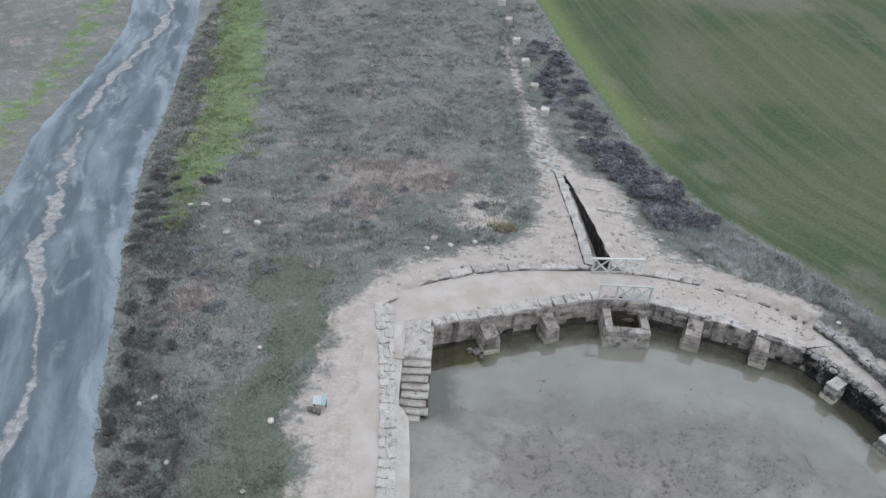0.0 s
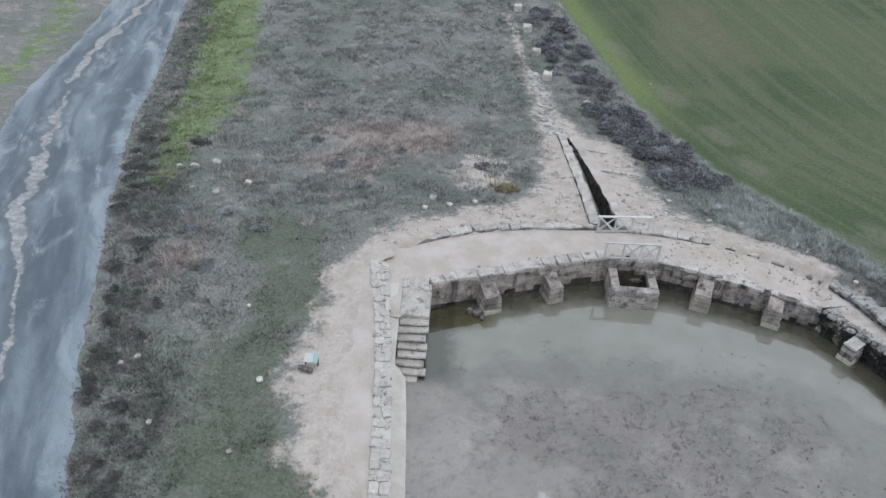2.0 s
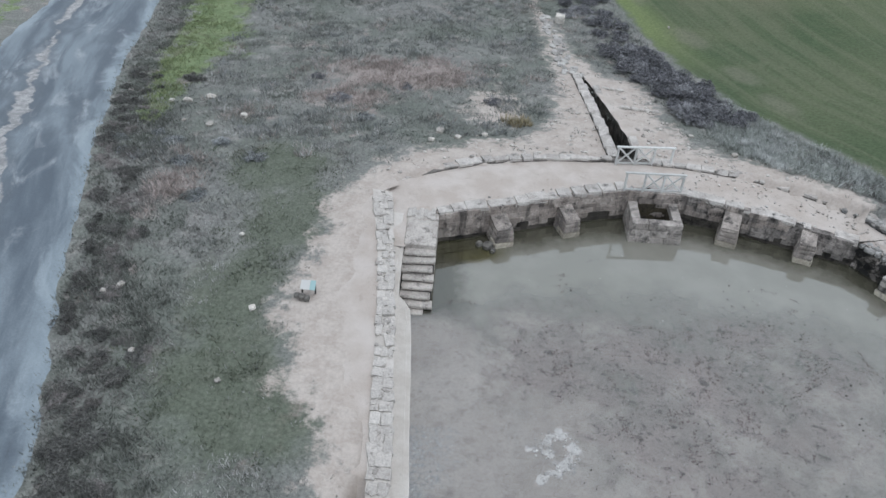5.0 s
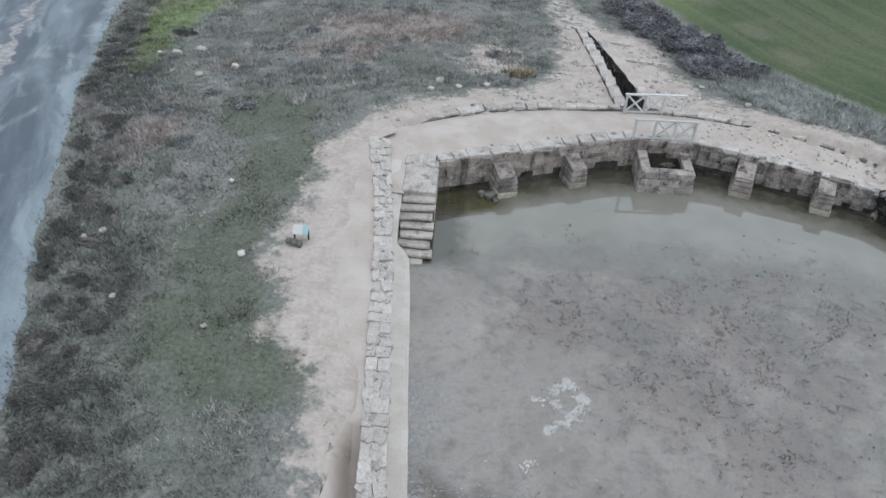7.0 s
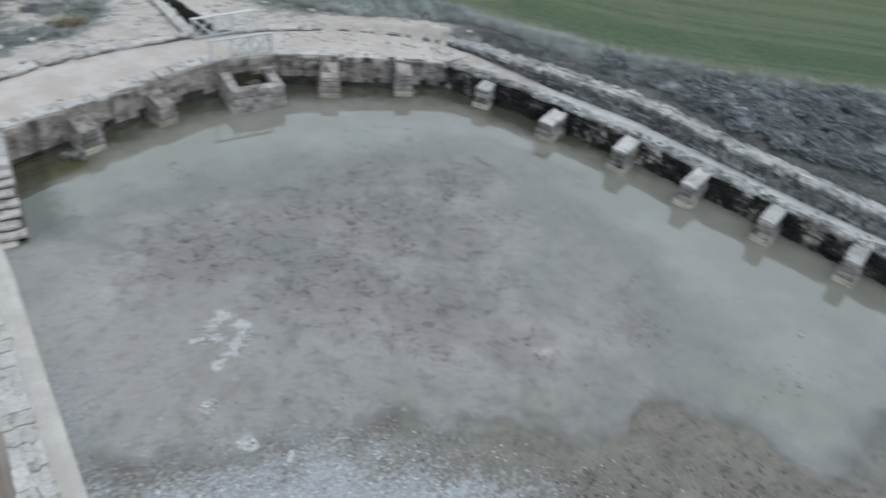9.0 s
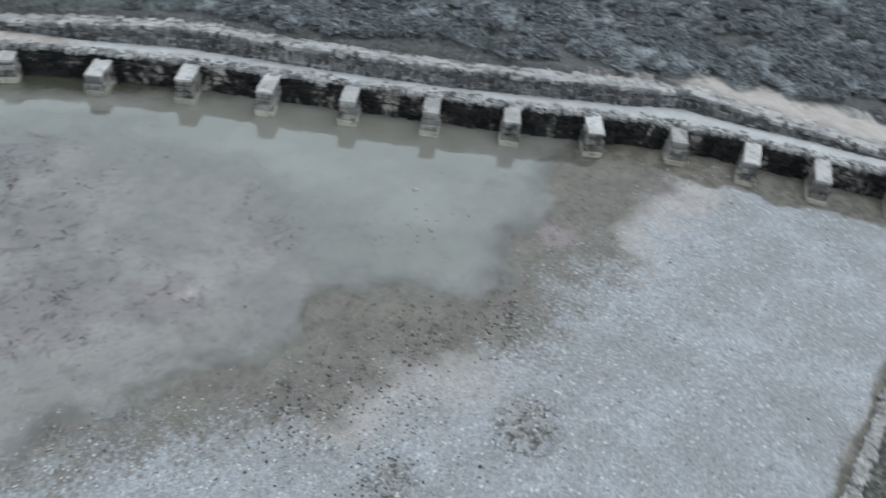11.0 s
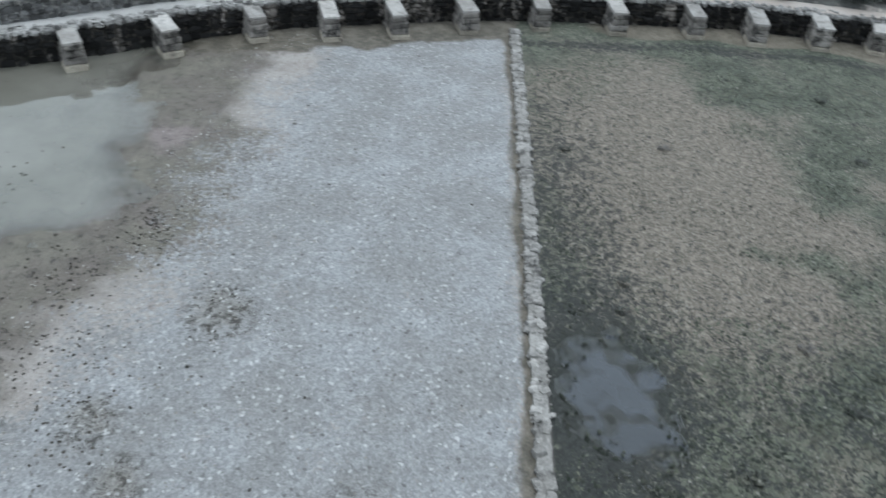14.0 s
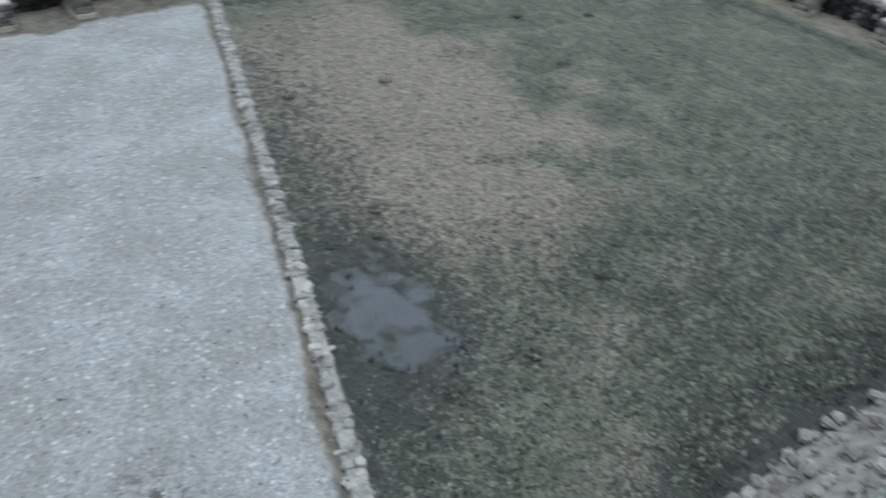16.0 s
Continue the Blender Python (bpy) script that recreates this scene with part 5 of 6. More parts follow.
# ---------------------------------------------------------------- water channel
def build_channel():
    ch = holder("water_channel", 8.9, 38.0, 1.0)
    tagged(ch, "narrow stone-lined water channel sunk in the sand", "channel")
    inv = ch.matrix_basis.inverted()
    for name, line, side, w in (("channel_wall", CHANNEL_L, 1, 0.55), ("channel_wall", CHANNEL_R, -1, 0.4)):
        p = smooth_line(line, 0.5)
        q = offset_line(p, w * side)
        V, F = [], []
        for a, b in zip(p, q):
            z = lz(*a) + 0.05
            V += [(*a, z - 1.5), (*a, z), (*b, z), (*b, z - 1.5)]
        for i in range(len(p) - 1):
            for j in range(3):
                k = i * 4 + j
                F.append((k, k + 1, k + 5, k + 4))
        F += [(0, 1, 2, 3), tuple(len(V) - 4 + j for j in range(4))]
        # channel sides take the same near-black masonry as the wall cores
        ob = new(name, mesh_from(name, V, F, M_CORE))
        ob.parent, ob.matrix_parent_inverse = ch, inv
    p = smooth_line(CHANNEL_R, 0.5)
    edge = strip("sand_edge", offset_line(p, 0.02), offset_line(p, -0.75), lambda x, y: lz(x, y) + 0.07, M_SAND, 4, 0.25)
    edge.parent, edge.matrix_parent_inverse = ch, inv
    for line, side, w in ((CHANNEL_L, 1, 0.55), (CHANNEL_R, -1, 0.4)):
        for x, y, a, run, step in along(smooth_line(line, 1.0), 0.9):
            o = side * (w / 2 - 0.02)
            xx, yy = x - math.sin(radians(a)) * o, y + math.cos(radians(a)) * o
            ww = w * random.uniform(0.85, 1.15)
            if side == -1 and random.random() < 0.75:
                continue
            stone("coping_stone", ch, M_COPE_PINK, xx, yy, lz(x, y) + 0.04, step * random.uniform(0.95, 1.08), ww, 0.2, a + random.uniform(-3, 3), 2, squared=True)
    # paved tail of the channel
    for k in range(46):
        y = 50.3 + 13.0 * (k / 46) + random.uniform(-0.2, 0.2)
        x = float(np.interp(y, [50, 57, 64], [7.6, 6.9, 6.2])) + random.uniform(-0.75, 0.6) * np.interp(y, [50, 64], [1, 0.4])
        stone("paving_stone", ch, M_COBBLE, x, y, lz(x, y) + 0.03, random.uniform(0.35, 0.7), random.uniform(0.3, 0.6), 0.16, random.uniform(60, 120), 4)
    for (xa, ya), (xb, yb) in (((9.6, 44.95), (11.9, 44.5)), ((8.9, 48.2), (10.3, 48.0))):
        for x, y, a, run, step in along([(xa, ya), (xb, yb)], 0.5):
            stone("kerb_slab", ch, M_FLAG, x, y, lz(x, y) + 0.05, step * 0.96, 0.28, 0.2, a + random.uniform(-3, 3), 2)
    return ch


build_channel()

# standing blocks in a row beyond the channel, and loose stones
for x, y, s in ((4.2, 88.7, 0.75), (4.85, 83.3, 0.75), (5.48, 77.9, 0.7), (6.19, 72.7, 0.75), (6.74, 67.1, 0.75), (7.38, 62.0, 0.7)):
    me = bpy.data.meshes.new("pillar_base")
    bm = box_bm(-s / 2, -s / 2, -0.3, s / 2, s / 2, 0.62, 0.06, 0.06, 2)
    bm.to_mesh(me), bm.free()
    me.materials.append(M_STONE)
    ob = new("pillar_base", me)
    ob.matrix_basis = pose(x, y, lz(x, y), 0, 0, random.uniform(-12, 12))
    tagged(ob, "squared pale stone pillar base standing in the scrub", "pillar base", "row of pillar bases")
for x, y, s in ((10.14, 57.9, 0.7), (15.6, 61.9, 0.35), (-15.8, 42.5, 0.45), (-14.87, 42.5, 0.7), (-13.7, 43.1, 0.75), (-14.0, 39.2, 0.4), (-12.5, 38.6, 0.55), (-11.0, 39.9, 0.8), (-0.56, 38.9, 0.7), (1.8, 38.9, 0.5), (-12.6, 24.5, 0.6), (-12.1, 25.0, 0.5), (-6.7, 23.9, 0.4), (0.4, 38.2, 0.5), (-0.9, 37.5, 0.45), (14.6, 38.6, 0.5), (17.0, 37.2, 0.4), (12.9, 41.0, 0.4), (-8.2, 28.4, 0.3), (-10.4, 21.5, 0.35), (-7.0, 20.2, 0.3), (22.5, 12.63, 0.3)):
    s *= 0.72
    ob = stone("field_stone", None, M_STONE, x, y, (0.03 if x > 20 and y < 20 else lz(x, y) + 0.08), s, s * random.uniform(0.6, 0.9), s * 0.5, random.uniform(0, 180), 8)
    tagged(ob, "pale rounded loose stone lying on the ground", "stone", "loose stones")

for x, y, s in ((2.15, 30.75, 0.5), (1.75, 30.85, 0.36), (2.35, 30.45, 0.3)):
    ob = stone("fallen_stone", None, M_DARKWALL, x, y, 0.06, s, s * 0.8, s * 0.7, random.uniform(0, 180), 10)
    tagged(ob, "dark wet fallen stone at the foot of the wall", "stone", "fallen stones in the pool")


# ---------------------------------------------------------------- facing stones and copings
def face(parent, rows, material, name="wall_stone", squared=True):
    for r in rows:
        stone(name, parent, material, *r, squared=squared)


def heap_part(name, rows, material, parent, label=""):
    ob = new(name, mesh_from(name, *heap(rows), material))
    ob.parent = parent
    return tagged(ob, label=label, kind="stuff")


def jumbled(rows):
    """The same stones, shifted and sized unevenly as in a worn face."""
    return [(a, b, min(c + random.uniform(-0.06, 0.06), 0.98), d * random.uniform(0.7, 1.25), e * random.uniform(0.8, 1.2), f * random.uniform(0.7, 1.35), g + random.uniform(-8, 8)) for a, b, c, d, e, f, g in rows]


COURSES = (0.28, 0.26, 0.24, 0.24, 0.23, 0.23)
for r in courses(north, -0.12, COURSES, 0.52, 0.05, wall_top):
    # lowest stones: wet, with the shadow line at the base in their colour too
    stone("wall_stone", wall_north, M_CORE_PIECE if r[2] < 0.05 or r[2] < random.uniform(0.0, 0.45) else M_WALL_DARK if r[0] > random.uniform(11.0, 17.0) else M_WALL, *r, squared=True)
face(wall_north, [(a, b, c, d * 1.06, e, f, g + random.uniform(-3, 3)) for a, b, c, d, e, f, g in caps(north, 0.62, lambda x, y: wall_top(x, y) - (0.01 if x < 8.6 else 0.05), 0.85, 0.2) if a < 8.6 or random.random() < 0.8], M_COPE_PINK, "coping_stone", True)
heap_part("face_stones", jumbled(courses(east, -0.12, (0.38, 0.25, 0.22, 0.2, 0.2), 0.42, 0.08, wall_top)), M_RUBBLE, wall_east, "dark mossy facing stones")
for line, owner in ((east, wall_east), (SOUTH_EAST, wall_south_east)):
    for depth, inset, h in ((0.36, -0.02, 0.2), (0.3, 0.33, 0.13)):
        face(owner, [(a, b, c, d, e, f, g + random.uniform(-9, 9)) for a, b, c, d, e, f, g in caps(line, depth, lambda x, y: wall_top(x, y) - 0.03, 0.36, h, inset)], M_COPE, "coping_stone", False)
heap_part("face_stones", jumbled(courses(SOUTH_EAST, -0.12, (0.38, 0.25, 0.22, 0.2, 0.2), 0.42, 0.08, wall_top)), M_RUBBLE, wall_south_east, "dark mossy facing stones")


M_FLAGBITS = stone_mat("flagstone_chips", (0.5, 0.47, 0.43), (0.4, 0.37, 0.34), (0.19, 0.178, 0.16), 0.35, piece=False)


def build_outer_kerb():
    """The edge of the sunken walkway: a low face, coloured dark as a shadow line, under flat pale slabs."""
    line = smooth_line(OUTER_NORTH, 0.6)

    def rim(x, y):
        return wall_top(x, y) + float(np.interp(x, [-2.5, 0.0, 8.0, 12.0, 20.4], [0.08, 0.17, 0.15, 0.1, 0.12]))
    k = wall_mesh("kerb_north", line, 0.3, 0.9, lambda x, y: rim(x, y) - 0.05, M_SHADED_FACE, "low kerb under flat pale slabs along the walkway, its face darkened as shade")
    for x, y, a, run, step in along(line, 0.5):
        if 8.3 < x < 9.8 or random.random() < (0.2 if x < 8 else 0.04):
            continue
        nx, ny = -math.sin(radians(a)), math.cos(radians(a))
        w = random.uniform(0.28, 0.62)
        o = w / 2 + random.uniform(-0.06, 0.05)
        stone("kerb_stone", k, M_COPE_PINK, x + nx * o, y + ny * o, rim(x, y) - 0.035 + random.uniform(-0.04, 0.02), step * random.uniform(0.85, 1.15), w, 0.13, a + random.uniform(-9, 9), 4, squared=random.random() < 0.7)
    return k


build_outer_kerb()


def build_sand_stones():
    """Broken stones strewn over the trodden sand round the channel and the north walk."""
    rng = np.random.default_rng(31)
    x, y = rng.uniform(-6, 21, 9000), rng.uniform(33, 52, 9000)
    ok = (poly_distance(x, y, SAND) > 0.0) & (poly_distance(x, y, WALK_POLY) < -0.35) & (np.abs(x - 9.0) > 0.9) & (vnoise(x, y, 0.5, 33) > 0.02)
    rows = []
    for a, b in list(zip(x[ok], y[ok]))[:900]:
        s = 0.03 + 0.17 * rng.uniform() ** 4
        rows.append((a, b, lz(a, b) + s * 0.12, s * 1.3, s, s * 0.6, rng.uniform(0, 180)))
    tagged(new("strewn_stones", mesh_from("strewn_stones", *heap(rows), M_CRUMB_SAND)), "small broken stones strewn over the trodden sand", "stones", kind="stuff")
    line = smooth_line(OUTER_NORTH[4:], 0.6)
    heap_part("loose_rubble", [(a, b, c, d, e, f, g) for a, b, c, d, e, f, g in ((r[0], r[1], wall_top(r[0], r[1]) + 0.03, *r[3:]) for k in range(2) for r in [(x0 + math.sin(radians(an)) * rng.uniform(0, 1.5), y0 - math.cos(radians(an)) * rng.uniform(0, 1.5), 0, s0, s0 * 0.8, s0 * 0.5, rng.uniform(0, 180)) for x0, y0, an, ru, st in along(line, 0.1) for s0 in (0.03 + 0.13 * rng.uniform() ** 3,)])], M_CRUMB_SAND, walkway, "loose rubble on the sandy walk")


M_CRUMB_SAND = stone_mat("sand_rubble", (0.52, 0.49, 0.455), (0.4, 0.37, 0.335), (0.17, 0.157, 0.14), 0.4, piece=False)
build_sand_stones()


M_CRUMB = stone_mat("crumbled_limestone", (0.46, 0.45, 0.43), (0.27, 0.262, 0.248), (0.07, 0.068, 0.064), 0.7, piece=False)


def crumbs(line, per_metre, o0, o1, z, size):
    """Loose bits along a line, o0 to o1 metres to its left."""
    rows = []
    for x, y, a, run, step in along(line, 1.0 / per_metre):
        nx, ny = -math.sin(radians(a)), math.cos(radians(a))
        o, s = random.uniform(o0, o1), size[0] + (size[1] - size[0]) * random.random() ** 2
        rows.append((x + nx * o, y + ny * o, z(x, y) + s * 0.1 - 0.02, s * random.uniform(0.8, 1.6), s, s * 0.5, random.uniform(0, 180)))
    return rows


for line, owner in ((east, wall_east), (SOUTH_EAST, wall_south_east)):
    heap_part("crumbled_stones", crumbs(line, 10, -0.05, 0.72, lambda x, y: wall_top(x, y) + 0.03, (0.05, 0.2)), M_CRUMB, owner, "crumbled stone on the wall edge")
heap_part("crumbled_stones", crumbs(north, 5, 0.1, 0.8, lambda x, y: wall_top(x, y) + 0.01, (0.04, 0.16)), M_CRUMB, wall_north, "crumbled stone on the wall edge")


WEST_TOP = [(-0.7, 9.0), (-1.08, 15.6), (-1.3, 18.9), (-1.53, 21.4), (-1.75, 24.0), (-1.98, 26.4), (-2.26, 28.6), (-2.5, 30.2), (-2.75, 31.8)]
heap_part("chipped_stones", crumbs(WEST_TOP, 10, -0.32, 0.32, lambda x, y: 1.885, (0.04, 0.2)), M_FLAGBITS, wall_west, "chipped bits of flagstone along the wall top")


def build_upper_wall():
    """The higher ruined wall behind the east walkway, growing out of the walk's edge."""
    line = [(18.6, 34.15), (19.4, 33.6)] + OUTER_EAST

    def crest(x, y):
        return float(np.interp(y, [-5.2, 0.0, 6.5, 26.0, 29.0, 31.5, 34.2], [1.25, 1.5, 1.92, 1.95, 1.75, 1.5, 1.36]))
    w = wall_mesh("wall_upper_east", line, 0.85, 0.7, crest, M_CRUMB, "ruined dark rubble wall with a bleached broken top")
    heap_part("face_stones", [(a, b, c + random.uniform(-0.08, 0.05), d * random.uniform(0.7, 1.2), e, f * random.uniform(0.7, 1.4), g + random.uniform(-8, 8)) for a, b, c, d, e, f, g in courses(line, 1.0, (0.26, 0.24, 0.22, 0.2), 0.3, 0.07, crest)], M_UPPER, w, "grey rubble facing")
    for x, y, a, run, step in along(line, 0.42):
        nx, ny = -math.sin(radians(a)), math.cos(radians(a))
        for o in (0.08, 0.4, 0.72):
            if random.random() < (0.4 if o > 0.2 else 0.7):
                stone("top_stone", w, M_COPE_PINK if o > 0.2 else M_COBBLE, x + nx * (o + random.uniform(-0.06, 0.06)), y + ny * o, crest(x, y) - 0.05 + random.uniform(-0.05, 0.03), step * random.uniform(0.6, 1.3), random.uniform(0.2, 0.42), 0.16, a + random.uniform(-25, 25), 5, squared=True)
    heap_part("crumbled_stones", crumbs(line, 12, -0.12, 1.3, crest, (0.04, 0.17)), M_CRUMB, w, "pale crumbled stone on the wall top")
    return w


build_upper_wall()


def build_pool_kerb():
    k = wall_mesh("kerb_pool", KERB[::-1], 0.32, -0.4, 0.165, M_KERBFILL, "low dividing kerb of pale cobbles across the pool")
    for x, y, a, run, step in along(KERB[::-1], 0.27):
        nx, ny = -math.sin(radians(a)), math.cos(radians(a))
        for o in (0.06, 0.26):
            if random.random() < 0.2:
                continue
            stone("kerb_stone", k, M_COBBLE, x + nx * (o + random.uniform(-0.06, 0.06)), y + ny * o, 0.11 + random.uniform(-0.05, 0.045), step * random.uniform(0.7, 1.3), random.uniform(0.14, 0.32), random.uniform(0.16, 0.26), a + random.uniform(-40, 40), 10)
    heap_part("small_stones", crumbs(KERB[::-1], 9, -0.08, 0.4, lambda x, y: 0.15, (0.05, 0.16)), M_KERBFILL, k, "small broken stones between the cobbles")
    return k


build_pool_kerb()


M_BANK = stone_mat("bank_rubble", (0.3, 0.284, 0.265), (0.2, 0.189, 0.175), (0.085, 0.081, 0.075), 0.5, piece=False)


def build_bank():
    """The rubble bank on the near side of the turf: a slope under loose stones."""
    line = smooth_line(WEST[1:5] + [(2.6, -1.6)], 0.6)
    n, m = len(line), 9
    V, F, rows = [], [], []
    for p, q in zip(line, offset_line(line, 2.6)):
        for k in range(m):
            t = k / (m - 1)
            x, y = p[0] + (q[0] - p[0]) * t, p[1] + (q[1] - p[1]) * t
            V.append((x, y, -0.1 + 1.75 * min(1.0, t * 1.25) + 0.1 * noise.noise((x * 1.3, y * 1.3, 4)) - (0.5 if k == m - 1 else 0)))
            for c in range(6):
                s = 0.08 + 0.3 * random.random() ** 3
                rows.append((x + random.uniform(-0.25, 0.25), y + random.uniform(-0.25, 0.25), V[-1][2] + 0.01, s, s * 0.8, s * 0.45, random.uniform(0, 180)))
    F = [(i * m + k, i * m + k + 1, (i + 1) * m + k + 1, (i + 1) * m + k) for i in range(n - 1) for k in range(m - 1)]
    hv, hf = heap(rows)
    F += [tuple(int(v) + len(V) for v in f) for f in hf]
    ob = new("rubble_bank", mesh_from("rubble_bank", V + hv.tolist(), F, M_BANK))
    return tagged(ob, "sloping bank of broken grey rubble beside the turf", "rubble", kind="stuff")


build_bank()


# ---------------------------------------------------------------- plants
def blades(points, heights, widths, n, spread, lean, droop=0.0):
    """n narrow blades for each tuft: vertices and triangles."""
    rng = np.random.default_rng(5)
    m = len(points)
    base = np.repeat(points, n, 0)
    h = np.repeat(heights, n) * rng.uniform(0.5, 1.1, m * n)
    w = np.repeat(widths, n) * rng.uniform(0.6, 1.2, m * n)
    a = rng.uniform(0, 2 * np.pi, m * n)
    r = np.repeat(np.full(m, spread), n) * np.sqrt(rng.uniform(0, 1, m * n))
    base = base + np.stack([np.cos(a) * r, np.sin(a) * r, 0 * r], 1)
    b = a + rng.normal(0, 0.6, m * n)
    tip = base + np.stack([np.cos(b) * h * lean, np.sin(b) * h * lean, h], 1)
    c = rng.uniform(0, 2 * np.pi, m * n)
    side = np.stack([np.cos(c) * w, np.sin(c) * w, 0 * w], 1)
    V = np.stack([base - side, base + side, tip], 1).reshape(-1, 3)
    return V, np.arange(len(V)).reshape(-1, 3)


def grass(name, pts, hs, ws, n, spread, lean, material, label, category):
    V, F = blades(pts, hs, ws, n, spread, lean)
    me = bpy.data.meshes.new(name)
    me.vertices.add(len(V)), me.loops.add(len(F) * 3), me.polygons.add(len(F))
    me.vertices.foreach_set("co", V.ravel().astype(np.float32))
    me.loops.foreach_set("vertex_index", F.ravel().astype(np.int32))
    me.polygons.foreach_set("loop_start", np.arange(0, len(F) * 3, 3, dtype=np.int32))
    me.update(calc_edges=True)
    me.materials.append(material)
    return tagged(new(name, me), label, category, kind="stuff")


def build_grass():
    rng = np.random.default_rng(3)
    n = 150000
    x = rng.uniform(-26, 34, n)
    y = 12 + 82 * rng.uniform(0, 1, n) ** 1.35
    free = (poly_distance(x, y, WALK_POLY) < -0.5) & (line_distance(x, y, ROAD_R) < 0.2 + rng.normal(0, 0.35, n)) & (line_distance(x, y, FIELD) > 0.3)
    sand = poly_distance(x, y, SAND) + vnoise(x, y, 0.9, 2) * 0.8
    free &= (sand < -0.35) | (rng.uniform(0, 1, n) < 0.04)
    pathd = inside(x, y, [(-3.3, 12.0), (-3.1, 17.2), (-3.4, 18.9), (-4.8, 20.2), (-4.9, 22.3), (-5.7, 24.7), (-5.0, 27.6), (-5.0, 30.7), (-3.9, 33.0), (-2.2, 34.8), (-1.2, 33.6), (-1.2, 12.0)])
    free &= ~pathd | ((poly_distance(x, y, SAND) < 0.5) & (rng.uniform(0, 1, n) < 0.35))
    cover = vnoise(x, y, 0.35, 11)
    free &= rng.uniform(-0.7, 0.5, n) < cover + 0.15 + 0.5 * np.exp(-(line_distance(x, y, ROAD_R) / 2.0) ** 2)
    x, y, cover = x[free], y[free], cover[free]
    z = land(x, y) - 0.02
    verge = (np.abs(line_distance(x, y, [(-40.0, 140.0), (-23.6, 87.5), (-19.6, 69.0), (-17.3, 54.0), (-16.9, 45.0), (-16.0, 39.5)])) < np.interp(y, [38, 45, 52, 88], [0.4, 1.1, 2.2, 2.4])) & (y > 39)
    side = -line_distance(x, y, ROAD_R)
    tall = 0.12 + 0.10 * np.clip(cover + 0.2, 0, 1) + 0.14 * np.exp(-((side - 2.0) / 2.0) ** 2)
    p = np.stack([x, y, z], 1)
    pick = rng.uniform(0, 1, len(x))
    soft = (lush(x, y) + 0.5 * vnoise(x, y, 0.5, 67) > 0.38) & ~verge & (pick < 0.9)
    dark = (~verge) & ~soft & (pick < 0.16 + 0.62 * np.exp(-((side - 1.6) / 1.9) ** 2) + 0.5 * np.exp(-((x + 10.6) / 1.2) ** 2 - ((y - 21) / 4.5) ** 2))
    dry = (~verge) & ~dark & ~soft
    dead = (heath(x, y) + 0.5 * vnoise(x, y, 0.5, 61) > 0.45) & ~verge
    frost = np.exp(-(((x + 5.6) / 1.6) ** 2 + ((y - 16.4) / 1.3) ** 2)) + np.exp(-(((x + 10.4) / 2.4) ** 2 + ((y - 37.6) / 1.2) ** 2)) + np.exp(-(((x + 5.9) / 1.8) ** 2 + ((y - 38.4) / 0.9) ** 2)) + np.exp(-(((x + 9.0) / 0.9) ** 2 + ((y - 25.5) / 2.5) ** 2))
    pale = (frost + 0.5 * vnoise(x, y, 0.8, 63) > 0.6) & ~verge & ~dead
    dark, dry, soft = dark & ~dead & ~pale, dry & ~dead & ~pale, soft & ~dead & ~pale
    for name, sel, mat, lab in (("soft_grass", soft, M_LUSH, "soft dull green grass beside the sandy path"), ("pale_grass", pale, M_PALEGRASS, "bleached whitish grass in patches"), ("dead_heath", dead, M_HEATH, "pinkish dead heath among the winter grass"), ("dry_grass", dry, M_TUFT, "dry grey-brown winter grass"), ("green_grass", verge, M_VERGE, "bright green verge grass"), ("rank_grass", dark, M_RANK, "dark rank weeds and grass beside the track")):
        grass(name, p[sel], tall[sel] * {"green_grass": 0.8, "dead_heath": 1.7, "soft_grass": 0.7}.get(name, 1.0), np.full(sel.sum(), 0.022), 7, 0.17, 0.7, mat, lab, "grass")


def build_tussocks():
    """Taller clumps of bleached grass and dead heath standing out of the meadow."""
    rng = np.random.default_rng(44)
    n = 5200
    x, y = rng.uniform(-20, 10, n), 34 + 50 * rng.uniform(0, 1, n) ** 1.4
    ok = (line_distance(x, y, ROAD_R) < -1.2) & (poly_distance(x, y, SAND) < -0.6) & (line_distance(x, y, FIELD) > 1.0) & (vnoise(x, y, 0.22, 91) > 0.05) & (x > np.interp(y, [38, 45, 60, 88], [-30, -15.2, -16.0, -19.5]))
    x, y = x[ok], y[ok]
    p = np.stack([x, y, land(x, y) - 0.02], 1)
    kind = 0.7 * vnoise(x, y, 0.3, 93) + rng.normal(0, 0.1, len(x)) + 0.7 * heath(x, y) - 0.1
    for name, sel, mat, lab in (("heath_tussocks", kind > 0.18, M_HEATH, "pinkish clumps of dead heath in the meadow"), ("bleached_tussocks", (kind <= 0.18) & (kind > -0.08), M_PALEGRASS, "bleached grey-white grass clumps in the meadow"), ("grey_tussocks", kind <= -0.08, M_SLATE, "blue-grey weed clumps in the meadow")):
        grass(name, p[sel], rng.uniform(0.16, 0.42, sel.sum()), np.full(sel.sum(), 0.028), 16, 0.3, 0.6, mat, lab, "grass")


M_SLATE = leaf_material("blue_grey_weed_leaves", (0.16, 0.172, 0.168), (0.26, 0.272, 0.27), (0.34, 0.346, 0.345))
M_RANK = leaf_material("rank_weed_leaves", (0.098, 0.105, 0.094), (0.18, 0.183, 0.165), (0.245, 0.232, 0.22))
M_LUSH = leaf_material("soft_green_blades", (0.09, 0.108, 0.078), (0.155, 0.168, 0.128), (0.18, 0.18, 0.15))
